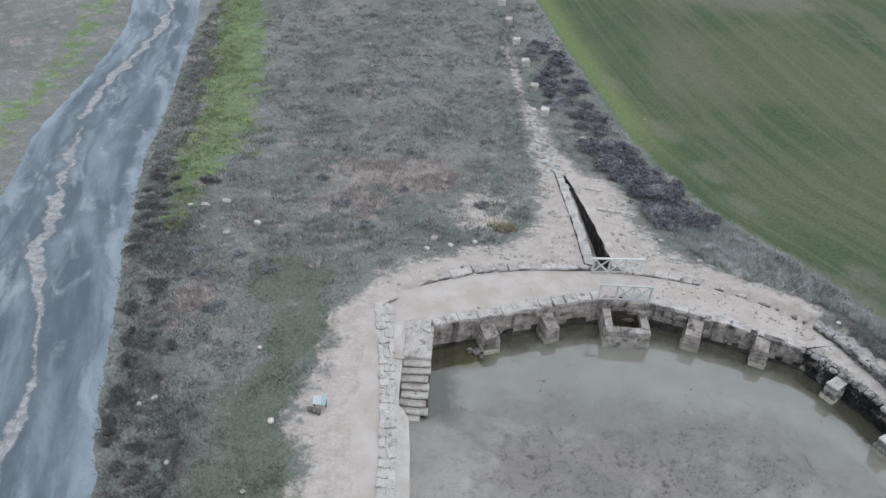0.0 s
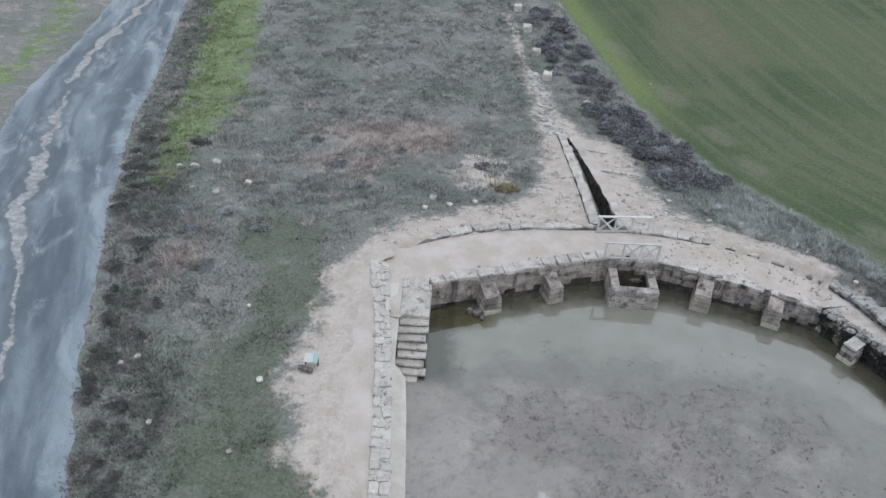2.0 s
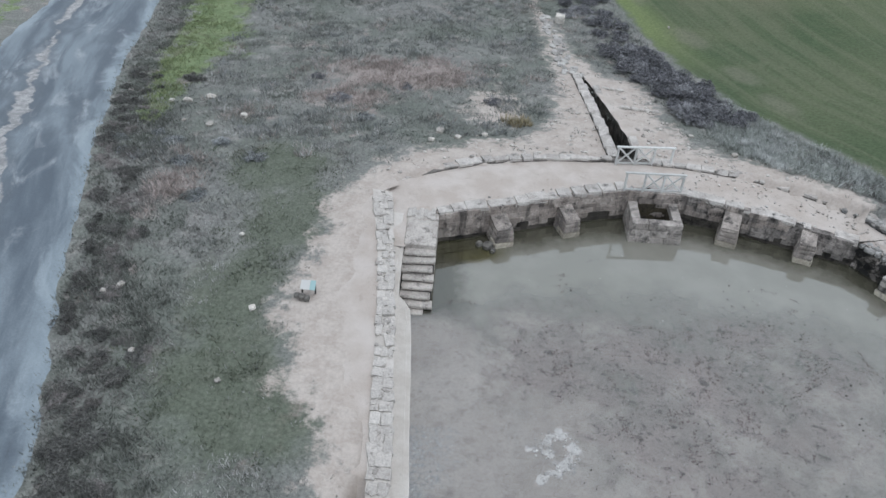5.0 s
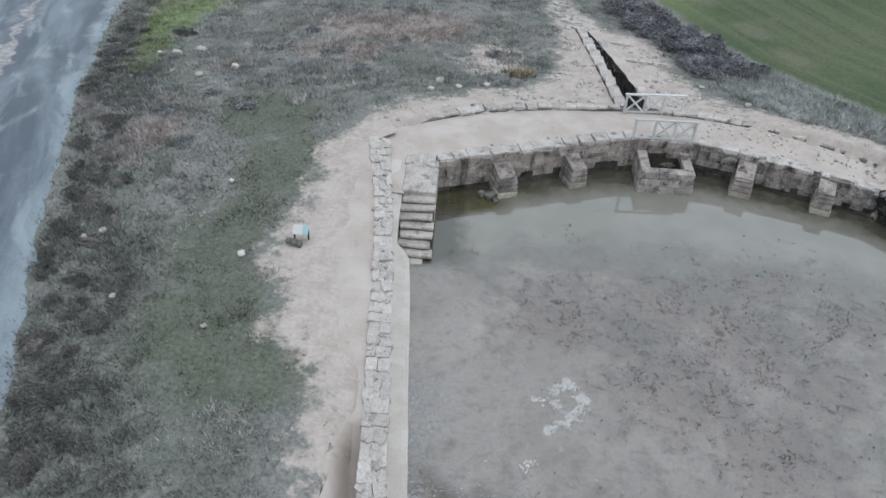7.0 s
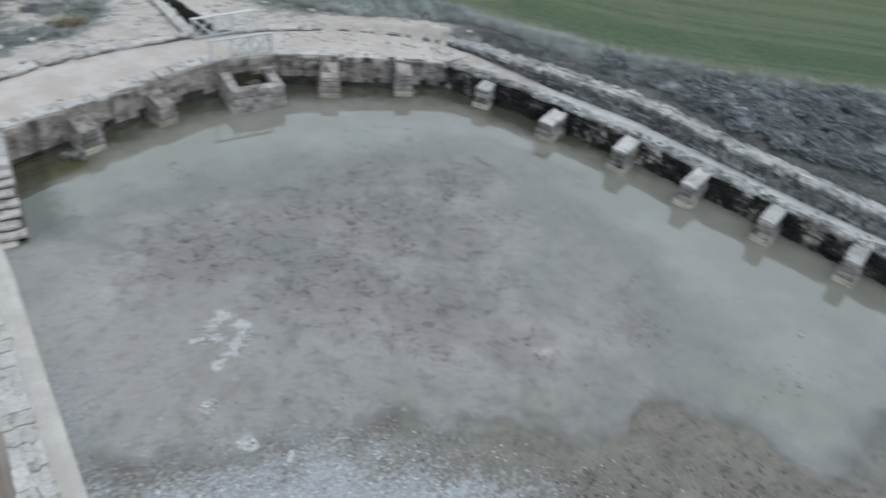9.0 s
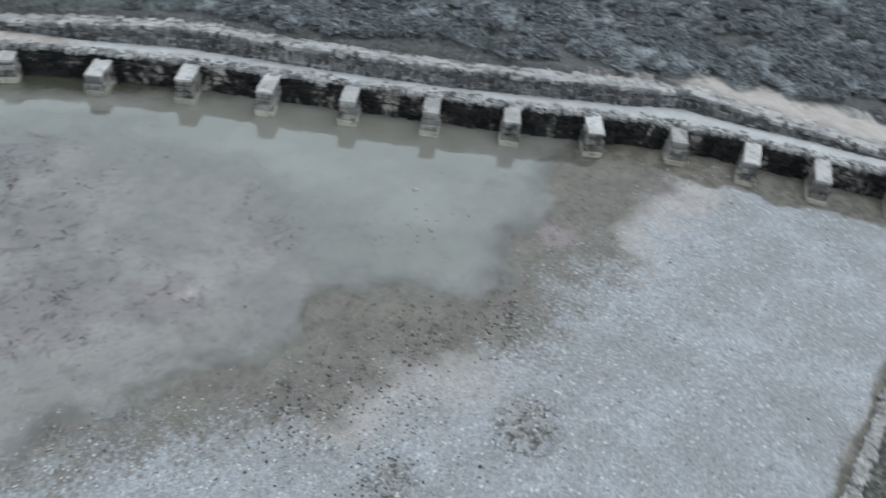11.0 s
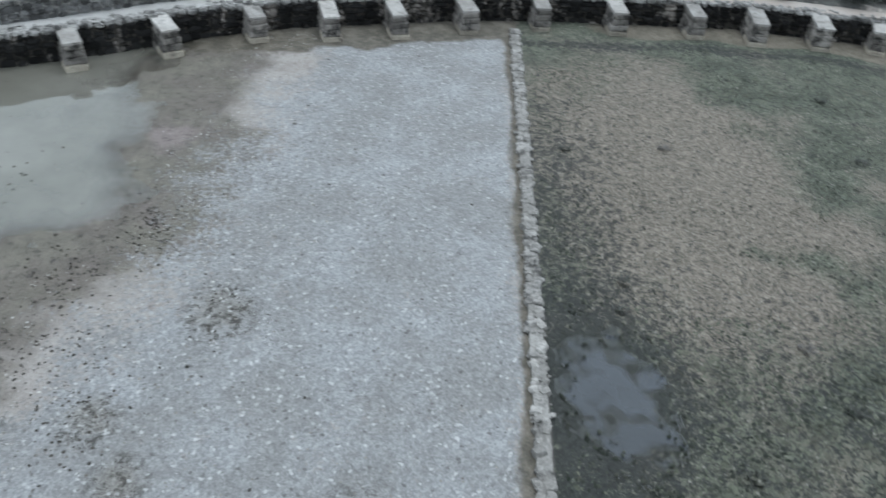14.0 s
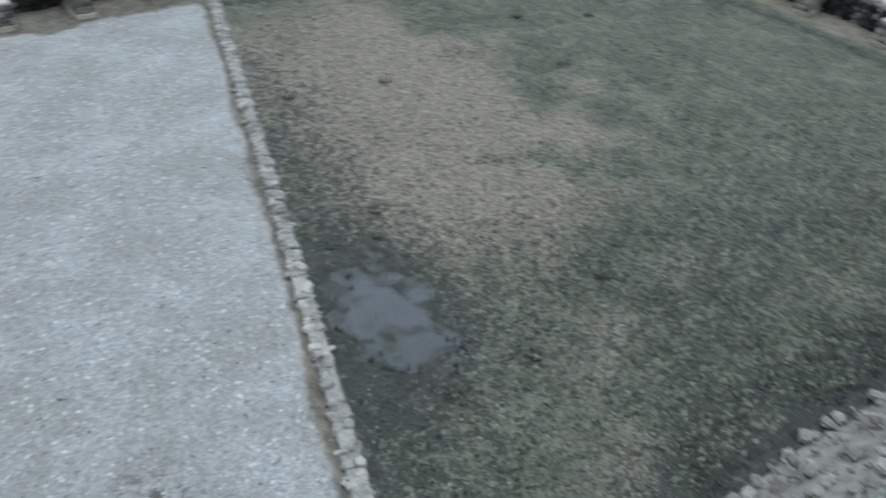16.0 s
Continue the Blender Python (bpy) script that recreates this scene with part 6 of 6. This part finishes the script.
M_PALEGRASS = leaf_material("bleached_grass_blades", (0.26, 0.26, 0.245), (0.42, 0.42, 0.4), (0.5, 0.5, 0.48))
build_grass()
build_tussocks()


M_MOSS = leaf_material("mossy_tufts", (0.045, 0.05, 0.041), (0.157, 0.166, 0.125), (0.2, 0.192, 0.155))


M_MOSSDARK = leaf_material("dark_mossy_tufts", (0.03, 0.036, 0.028), (0.07, 0.076, 0.06), (0.1, 0.1, 0.085))


def cushions(name, x, y, r, material, label):
    """Low domes of moss or matted grass, one beside another, as one mesh."""
    rng = np.random.default_rng(len(x))
    n, k = len(x), 6
    a = np.arange(k)[None] * (2 * np.pi / k) + rng.uniform(0, 6.28, n)[:, None]
    lay, long = rng.uniform(0, 3.14, n)[:, None], rng.uniform(0.0, 0.5, n)[:, None]
    rr = r[:, None] * rng.uniform(0.65, 1.3, (n, k)) * (1 + long * np.cos(2 * (a - lay)))
    ring = np.stack([x[:, None] + np.cos(a) * rr, y[:, None] + np.sin(a) * rr, np.full((n, k), 0.035)], 2)
    top = np.stack([x + rng.normal(0, 0.2, n) * r, y + rng.normal(0, 0.2, n) * r, 0.07 + r * rng.uniform(0.3, 0.75, n)], 1)
    V = np.concatenate([ring, top[:, None]], 1).reshape(-1, 3)
    j = np.arange(k)
    F = (np.arange(n)[:, None, None] * (k + 1) + np.stack([j, (j + 1) % k, np.full(k, k)], 1)[None]).reshape(-1, 3)
    return tagged(new(name, mesh_from(name, V, F, material, True)), label, "moss", kind="stuff")


def build_turf():
    rng = np.random.default_rng(8)
    n = 95000
    x, y = 4 + 29 * rng.uniform(0, 1, n) ** 1.25, rng.uniform(-29, -2.5, n)
    k = -line_distance(x, y, KERB)
    pool = poly_distance(x, y, POOL)
    pud = np.hypot((x - 11.65) / 2.1, (y + 4.3) / 1.32)
    ok = (k > 0.3) & (pool > np.where(x > 16, 2.3, 0.4)) & (pud > rng.uniform(0.6, 1.5, n))
    x, y, k, pud = x[ok], y[ok], k[ok], pud[ok]
    straw = 1.1 * np.exp(-(((x - 20.5) / 9.5) ** 2 + ((y + 8.6) / 5.0) ** 2)) + 0.7 * vnoise(x, y, 0.35, 3)
    damp = 0.75 * np.exp(-((k - 0.5) / np.interp(x, [10, 15, 24], [1.6, 2.1, 1.5])) ** 2) * np.clip((28 - x) / 8, 0, 1) + np.exp(-((pud - 1.0) / 0.35) ** 2) + 0.4 * vnoise(x, y, 1.4, 23)
    straw = straw * np.clip((x - 10) / 5, 0, 1)
    u = rng.uniform(0, 1, len(x))
    r = (0.02 + 0.05 * rng.uniform(0, 1, len(x)) ** 2) * np.where(pud < 1.4, 0.6, 1.0) * np.interp(x, [10, 17], [1.5, 1.0])
    black = (u < damp * 0.65)
    tan = ~black & (rng.uniform(0.1, 0.8, len(x)) < straw) & (u < 0.3)
    green = ~black & ~tan & (u < np.where(straw > 0.5, 0.16, 0.75))
    for name, sel, mat, lab in (("damp_moss", black, M_MOSSDARK, "black-green damp moss along the kerb and puddle"), ("straw_turf", tan, M_STRAWTURF, "matted straw-coloured turf on the pool bed"), ("moss_turf", green, M_MOSS, "low dull green moss cushions on the pool bed")):
        cushions(name, x[sel], y[sel], r[sel], mat, lab)
    n = 16000
    x, y = rng.uniform(4.5, 20, n), rng.uniform(-20, -4.2, n)
    ok = (line_distance(x, y, KERB) < -0.5) & (poly_distance(x, y, POOL) > 0.3) & (np.hypot((x - 11.65) / 2.1, (y + 4.3) / 1.32) > 1.1) & (rng.uniform(0, 1, n) < 0.25 + 0.6 * np.clip((14.0 - x) / 5, 0, 1)) & (vnoise(x, y, 1.3, 23) + rng.uniform(-0.3, 0.3, n) > -0.05)
    p = np.stack([x, y, np.full(n, 0.055)], 1)[ok]
    grass("turf_tufts", p, rng.uniform(0.03, 0.08, len(p)), np.full(len(p), 0.012), 6, 0.07, 0.9, M_MOSS, "small grass tufts near the rubble bank", "grass")
    # near-black tufts added to deepen the shadow strip below the bank
    n = 9000
    x, y = rng.uniform(4, 16, n), rng.uniform(-27, -5, n)
    d = poly_distance(x, y, POOL)
    ok = (d > 0.1) & (d < 1.6 + rng.normal(0, 0.3, n)) & (vnoise(x, y, 0.8, 29) + rng.uniform(-0.3, 0.3, n) > -0.25)
    p = np.stack([x, y, np.full(n, 0.05)], 1)[ok]
    grass("bank_foot_shade_tufts", p, rng.uniform(0.06, 0.16, len(p)), np.full(len(p), 0.018), 7, 0.12, 0.8, M_MOSSDARK, "dark tufts coloured as the shade along the foot of the rubble bank", "weeds")
    q = np.array([(22.5, -8.75), (21.75, -15.4), (22.4, -5.4), (15.5, -5.5), (12.9, -9.35), (10.9, -9.55), (26.3, -16.1), (14.4, -5.1), (9.2, -6.6), (25.5, -19.0)])
    grass("weed_clumps", np.c_[q, np.full(len(q), 0.06)], np.full(len(q), 0.14), np.full(len(q), 0.03), 50, 0.19, 0.8, M_RANK, "small dark weed clumps on the turf", "weeds")


M_STRAWTURF = leaf_material("matted_straw_turf", (0.125, 0.117, 0.096), (0.28, 0.249, 0.212), (0.255, 0.228, 0.194))
build_turf()


def scatter(name, n, test, size, material, label, category, seed, z=0.03):
    rng = np.random.default_rng(seed)
    rows = []
    while len(rows) < n:
        x, y = rng.uniform(-1, 33, 4000), rng.uniform(-28, 33, 4000)
        ok = test(x, y, rng) & (poly_distance(x, y, POOL) > 0.7)
        for a, b in zip(x[ok], y[ok]):
            s = size[0] + (size[1] - size[0]) * rng.uniform() ** 3
            rows.append((a, b, z + s * 0.1, s, s * rng.uniform(0.5, 1), s * 0.5, rng.uniform(0, 180)))
            if len(rows) >= n:
                break
    return tagged(new(name, mesh_from(name, *heap(rows), material)), label, category, kind="stuff")


M_SCUM = stone_mat("dark_mauve_scum", (0.215, 0.183, 0.176), (0.165, 0.138, 0.132), (0.085, 0.072, 0.069), 0.5, piece=False)
M_CLOD = stone_mat("dark_wet_clods", (0.11, 0.10, 0.088), (0.07, 0.065, 0.057), (0.035, 0.034, 0.03), 0.4, piece=False)


def near_dry(x, y, rng):
    d = line_distance(x, y, DRY)
    return (rng.uniform(0, 1, len(x)) < np.exp(-((d + 0.6) / 1.6) ** 2)) & (vnoise(x, y, 0.5, 31) > 0.0)


def on_gravel(x, y, rng):
    return (line_distance(x, y, DRY) > -0.5) & (line_distance(x, y, KERB) > 0.3)


def near_shore(x, y, rng):
    d = line_distance(x, y, DRY)
    return (d > -3.0) & (line_distance(x, y, KERB) > 0.3) & (rng.uniform(0, 1, len(x)) < np.where(d < 0, np.exp(d / 1.2), np.exp(-d / 5))) & (vnoise(x, y, 0.6, 37) > -0.25)


def in_water(x, y, rng):
    spots = ((12.2, 28.4), (13.4, 28.9), (16.8, 24.4), (18.2, 21.6), (14.9, 26.4), (17.4, 15.5), (17.9, 14.6), (18.8, 12.6), (20.6, 11.2), (21.6, 10.4), (13.0, 27.2), (16.5, 22.0), (14.6, 18.4), (9.4, 28.2), (19.4, 16.6), (12.6, 24.6), (22.4, 12.4))
    d = np.min([np.hypot((x - a) / 0.9, (y - b) / 0.6) for a, b in spots], 0)
    return (line_distance(x, y, SHORE) < -0.5) & ((rng.uniform(0, 1, len(x)) < np.exp(-d * d)) | (rng.uniform(0, 1, len(x)) < 0.008))


scatter("mud_clods", 800, near_dry, (0.01, 0.06), M_CLOD, "dark wet clods on the mud", "clods", 1)
def cluster(x, y, rng):
    d = np.min([np.hypot((x - a) / 1.3, (y - b) / 0.8) for a, b in ((12.9, 9.4), (13.1, 8.3), (12.6, 7.4), (15.6, 8.4), (17.6, 6.9), (11.3, 9.9), (14.1, 4.6), (11.5, 7.0), (11.4, 6.9), (14.2, 4.6))], 0)
    return rng.uniform(0, 1, len(x)) < np.exp(-d * d)


scatter("clod_patches", 2300, cluster, (0.01, 0.085), M_CLOD, "dark wet clods gathered on the mud", "clods", 9)
scatter("gravel_clods", 230, on_gravel, (0.012, 0.09), M_CLOD, "dark clods strewn over the pale gravel", "clods", 2, 0.05)
scatter("shell_grit", 9000, near_shore, (0.012, 0.06), M_FLECK, "white shell grit strewn over the mud and gravel", "grit", 5, 0.03)
scatter("pale_pebbles", 4000, on_gravel, (0.015, 0.065), M_RUBBLE_PALE, "pale pebbles over the dried gravel", "pebbles", 4, 0.045)
def mid_pool(x, y, rng):
    d = np.hypot((x - 10.4) / 4.2, (y - 21.6) / 4.6)
    return (rng.uniform(0, 1, len(x)) < np.exp(-d * d)) & (vnoise(x, y, 0.7, 81) > -0.05)


scatter("silt_flecks", 1300, mid_pool, (0.006, 0.055), M_CLOD, "dark rotten bits lying on the awash silt", "debris", 6, -0.005)
SCUM = ((5.6, 24.2, 1.9), (7.4, 23.2, 1.6), (9.7, 25.2, 2.0), (11.6, 23.4, 2.0), (8.6, 20.6, 1.6), (5.6, 28.3, 0.9), (12.6, 26.6, 1.2), (15.6, 24.9, 1.3), (10.8, 18.2, 1.5), (13.6, 21.4, 1.2), (0.6, 27.2, 0.8), (14.2, 28.2, 0.9), (17.4, 15.0, 0.8))


def on_scum(x, y, rng):
    d = np.min([np.hypot(x - a, (y - b) / 0.85) / r for a, b, r in SCUM], 0)
    return (d < 1.5) & (vnoise(x, y, 0.9, 101) + 0.6 * vnoise(x, y, 2.8, 103) + 0.35 * np.exp(-d * d) > 0.48)


scatter("silt_scum", 4200, on_scum, (0.01, 0.07), M_SCUM, "feathery dark mauve scum lying on the awash silt", "scum", 13, 0.0)
scatter("white_flecks", 1100, mid_pool, (0.008, 0.06), M_CRUST, "white lime bits lying on the awash silt", "grit", 7, 0.0)
scatter("floating_debris", 650, in_water, (0.01, 0.1), M_CLOD, "dark sodden debris breaking the water", "debris", 3, -0.02)


def build_crust():
    """The white lime crust that breaks the mud in a ragged ring."""
    rows = []
    for x, y, a, run, step in [q for l in [SPINE] + SPINE_ARMS for q in along(smooth_line(l, 0.3), 0.016)]:
        o, s = random.gauss(0, 0.13), 0.015 + 0.09 * random.random() ** 3
        if noise.noise((x * 2.3, y * 2.3, 9)) < -0.42:
            continue
        rows.append((x - math.sin(radians(a)) * o, y + math.cos(radians(a)) * o, 0.008, s * 1.3, s, 0.05, random.uniform(0, 180)))
    for x, y in ((4.05, 15.4), (3.9, 15.6), (3.45, 17.2), (3.3, 16.9), (5.0, 14.6)):
        for k in range(16):
            s = random.uniform(0.03, 0.11)
            rows.append((x + random.gauss(0, 0.12), y + random.gauss(0, 0.09), 0.01, s * 1.3, s, 0.05, random.uniform(0, 180)))
    tagged(new("lime_crust", mesh_from("lime_crust", *heap(rows), M_CRUST)), "white lime crust breaking through the pool mud", "crust", kind="stuff")


build_crust()


SHRUB_ARRAYS = []


M_WEED = leaf_material("dark_weed_leaves", (0.06, 0.062, 0.058), (0.165, 0.163, 0.152), (0.24, 0.22, 0.21))


def shrub_meshes(seed):
    """Leaves and stems of one low bush about 1.6 m across."""
    rng = np.random.default_rng(seed)
    lumps = [(rng.uniform(-0.5, 0.5), rng.uniform(-0.5, 0.5), rng.uniform(0.25, 0.55), rng.uniform(0.25, 0.45)) for _ in range(9)]
    V, F = [], []
    for cx, cy, cz, r in lumps:
        k = 150
        d = rng.normal(0, 1, (k, 3))
        d /= np.linalg.norm(d, axis=1)[:, None]
        d[:, 2] = np.abs(d[:, 2]) * 1.0 - 0.25
        p = np.array([cx, cy, cz]) + d * r * rng.uniform(0.55, 1.12, (k, 1))
        u = rng.normal(0, 1, (k, 3))
        u /= np.linalg.norm(u, axis=1)[:, None]
        w = np.cross(u, rng.normal(0, 1, (k, 3)))
        w /= np.linalg.norm(w, axis=1)[:, None]
        s = rng.uniform(0.05, 0.12, (k, 1))
        q = np.stack([p - u * s, p + w * s * 0.5, p + u * s], 1)
        n0 = sum(len(v) for v in V)
        V.append(q.reshape(-1, 3))
        F.append(np.arange(k * 3).reshape(-1, 3) + n0)
    SHRUB_ARRAYS.append((np.concatenate(V), np.concatenate(F)))
    leaves = mesh_from("foliage", *SHRUB_ARRAYS[-1], M_SHRUB)
    bm = bmesh.new()
    for cx, cy, cz, r in lumps:
        a, b = Vector((cx * 0.2, cy * 0.2, -0.05)), Vector((cx, cy, cz))
        m = Matrix.Translation((a + b) / 2) @ (b - a).to_track_quat("Z", "Y").to_matrix().to_4x4()
        bmesh.ops.create_cone(bm, segments=5, radius1=0.03, radius2=0.012, depth=(b - a).length, matrix=m)
    stems = bpy.data.meshes.new("stems")
    bm.to_mesh(stems), bm.free()
    stems.materials.append(M_BARK)
    return leaves, stems


SHRUBS = [shrub_meshes(70 + i) for i in range(6)]
WEEDS = [mesh_from("foliage", *a, M_WEED) for a in SHRUB_ARRAYS]
M_BRIAR = leaf_material("dark_briar_twigs", (0.085, 0.086, 0.092), (0.2, 0.2, 0.212), (0.34, 0.342, 0.35))
M_THORN = leaf_material("dark_thorn_leaves", (0.05, 0.057, 0.052), (0.15, 0.162, 0.148), (0.25, 0.262, 0.25))
THORNS = [mesh_from("foliage", *a, M_THORN) for a in SHRUB_ARRAYS]
BRIARS = [mesh_from("foliage", *a, M_BRIAR) for a in SHRUB_ARRAYS]


def shrub(x, y, z, s, h, lab, group, weed=False):
    k = random.randrange(6)
    leaves, stems = WEEDS[k] if weed else BRIARS[k] if y > 42 else THORNS[k] if y < -4.5 else SHRUBS[k][0], SHRUBS[k][1]
    b = holder("shrub", x, y, z, random.uniform(0, 360))
    b.matrix_basis = b.matrix_basis @ Matrix.Diagonal((s, s, h, 1))
    for name, me in (("foliage", leaves), ("stems", stems)):
        ob = new(name, me)
        ob.parent = b
    return tagged(b, lab, "shrub", group)


def build_shrubs():
    rng = np.random.default_rng(12)
    count = 0
    # thicket between the walls and the sown field
    x, y = rng.uniform(10, 62, 9000), rng.uniform(-26, 56, 9000)
    f, p = line_distance(x, y, FIELD), -poly_distance(x, y, POOL)
    s = poly_distance(x, y, SAND)
    dens = vnoise(x, y, 0.16, 51)
    bank = np.abs(line_distance(x, y, BANK_SAND)) > 1.1 + 0.5 * vnoise(x, y, 0.9, 57)
    ok = bank & (f > np.where(x > 24, 1.9, 0.9)) & (p > np.where(y < -5, 2.0, 2.7)) & (s < 0.0) & (dens > -0.85) & ((y < 29.5) | (y > 43)) & (p < np.interp(y, [-26, -13, -10, -7], [4.0, 4.3, 5.6, 60.0])) & ((y < 36) | (f < 4.2))
    pts = []
    for a, b in zip(x[ok], y[ok]):
        if all((a - c) ** 2 + (b - d) ** 2 > 0.85 ** 2 for c, d in pts):
            pts.append((a, b))
    pts.sort(key=lambda p: math.hypot(p[0] - 4, p[1] - 4))
    rest = []
    for a, b in pts[170:]:
        vs, fs = SHRUB_ARRAYS[int(rng.integers(6))]
        k, r = rng.uniform(0.9, 1.4), rng.uniform(0, 6.28)
        q = vs * (k, k, k * rng.uniform(0.55, 0.8))
        q = np.stack([q[:, 0] * math.cos(r) - q[:, 1] * math.sin(r) + a, q[:, 0] * math.sin(r) + q[:, 1] * math.cos(r) + b, q[:, 2] + lz(a, b)], 1)
        rest.append(q)
    far = [q for q, (a, b) in zip(rest, pts[170:]) if b > 42]
    south = [q for q, (a, b) in zip(rest, pts[170:]) if b < -4.5]
    rest = [q for q, (a, b) in zip(rest, pts[170:]) if -4.5 <= b <= 42]
    V = np.concatenate(far)
    tagged(new("briar", mesh_from("briar", V, np.arange(len(V)).reshape(-1, 3), M_BRIAR)), "dark leafless briar thicket along the field edge", "scrub", kind="stuff")
    V = np.concatenate(south)
    tagged(new("thorn", mesh_from("thorn", V, np.arange(len(V)).reshape(-1, 3), M_THORN)), "dark green thorn thicket on the bank above the turf", "scrub", kind="stuff")
    V = np.concatenate(rest)
    tagged(new("scrub", mesh_from("scrub", V, np.arange(len(V)).reshape(-1, 3), M_SHRUB)), "continuous low grey scrub between the pool and the field", "scrub", kind="stuff")
    for a, b in pts[:170]:
        k = rng.uniform(0.85, 1.35)
        shrub(a, b, lz(a, b) - 0.05, k * 1.05, k * rng.uniform(0.55, 0.85), "low grey-green scrub bush on the bank above the pool", "thicket on the bank")
    # dark bramble by the channel's tail
    for a, b in ((7.6, 66.0), (8.6, 67.8), (9.4, 69.6), (8.2, 71.0), (10.2, 66.8), (9.0, 73.4), (7.4, 69.0), (10.6, 69.6), (9.4, 64.8), (8.2, 63.6), (9.9, 62.0), (11.0, 64.4), (6.6, 74.6), (7.4, 76.2), (8.8, 75.6), (8.0, 78.0), (9.9, 71.6), (10.9, 67.8), (11.4, 61.8), (10.4, 60.0), (11.8, 59.2)):
        shrub(a + rng.normal(0, 0.25), b, lz(a, b) - 0.05, rng.uniform(0.8, 1.5), rng.uniform(0.45, 0.9), "dark leafless bramble beside the pillar bases", "brambles by the channel")
    # low growth along the track
    for k in range(105):
        b = 14 + 34 * rng.uniform() ** 1.3
        a = float(np.interp(b, [15, 19.8, 25.1, 30.4, 39.4, 51.2], [-11.1, -12.4, -14.2, -15.5, -18.1, -21.3])) + 0.1 + abs(rng.normal(0, 1.4))
        shrub(a, b, lz(a, b) - 0.03, rng.uniform(0.25, 0.8), rng.uniform(0.18, 0.42), "small dark weed bush at the edge of the track", "weed bushes along the track", True)
    for a, b in ((-14.7, 37.2), (-16.3, 36.4), (-13.4, 36.2), (-11.2, 36.0), (-15.6, 35.0), (-9.0, 34.4), (-12.4, 33.8), (-4.6, 40.0), (-6.4, 43.0), (-2.8, 45.4), (2.2, 44.0), (-8.4, 47.0), (-11.0, 31.0)):
        shrub(a, b, lz(a, b) - 0.03, rng.uniform(0.5, 0.8), rng.uniform(0.25, 0.4), "low purple-grey heath bush in the dry grass", "heath bushes in the grass")


build_shrubs()


def build_frosted():
    rng = np.random.default_rng(17)
    n = 26000
    x, y = rng.uniform(14, 32, n), rng.uniform(27, 47, n)
    f = line_distance(x, y, FIELD)
    ok = (f > 0.2) & (f < 5.0) & (poly_distance(x, y, SAND) < 0.1) & (poly_distance(x, y, WALK_POLY) < -1.4) & (rng.uniform(-0.5, 0.6, n) < vnoise(x, y, 0.4, 71) + 0.3)
    p = np.stack([x, y, land(x, y) - 0.02], 1)[ok]
    x, y = rng.uniform(34, 56, 9000), rng.uniform(-30, -8, 9000)
    ok = (poly_distance(x, y, POOL) < -5.0) & (rng.uniform(-0.5, 0.6, 9000) < vnoise(x, y, 0.4, 73) + 0.2)
    p = np.concatenate([p, np.stack([x, y, land(x, y) - 0.02], 1)[ok]])
    x, y = rng.uniform(24, 62, 30000), rng.uniform(2, 32, 30000)
    f = line_distance(x, y, FIELD)
    ok = (f > -0.1) & (f < 2.6) & (rng.uniform(-0.4, 0.6, 30000) < vnoise(x, y, 0.4, 75) + 0.35)
    p = np.concatenate([p, np.stack([x, y, land(x, y) - 0.02], 1)[ok]])
    grass('frosted_grass', p, rng.uniform(0.2, 0.42, len(p)), np.full(len(p), 0.022), 7, 0.2, 0.7, M_FROST, 'pale grey-green soft grass along the field edge', 'grass')


M_FROST = leaf_material('pale_grey_grass', (0.28, 0.297, 0.272), (0.45, 0.47, 0.445), (0.55, 0.56, 0.545))
build_frosted()
q = np.array([(3.2, 41.0), (3.7, 41.3), (3.5, 40.7), (3.0, 41.4), (4.0, 41.0)])
grass("straw_tussock", np.c_[q, land(q[:, 0], q[:, 1])], np.full(5, 0.4), np.full(5, 0.03), 70, 0.3, 0.7, M_STRAW, "yellow straw tussock near the channel", "tussock")
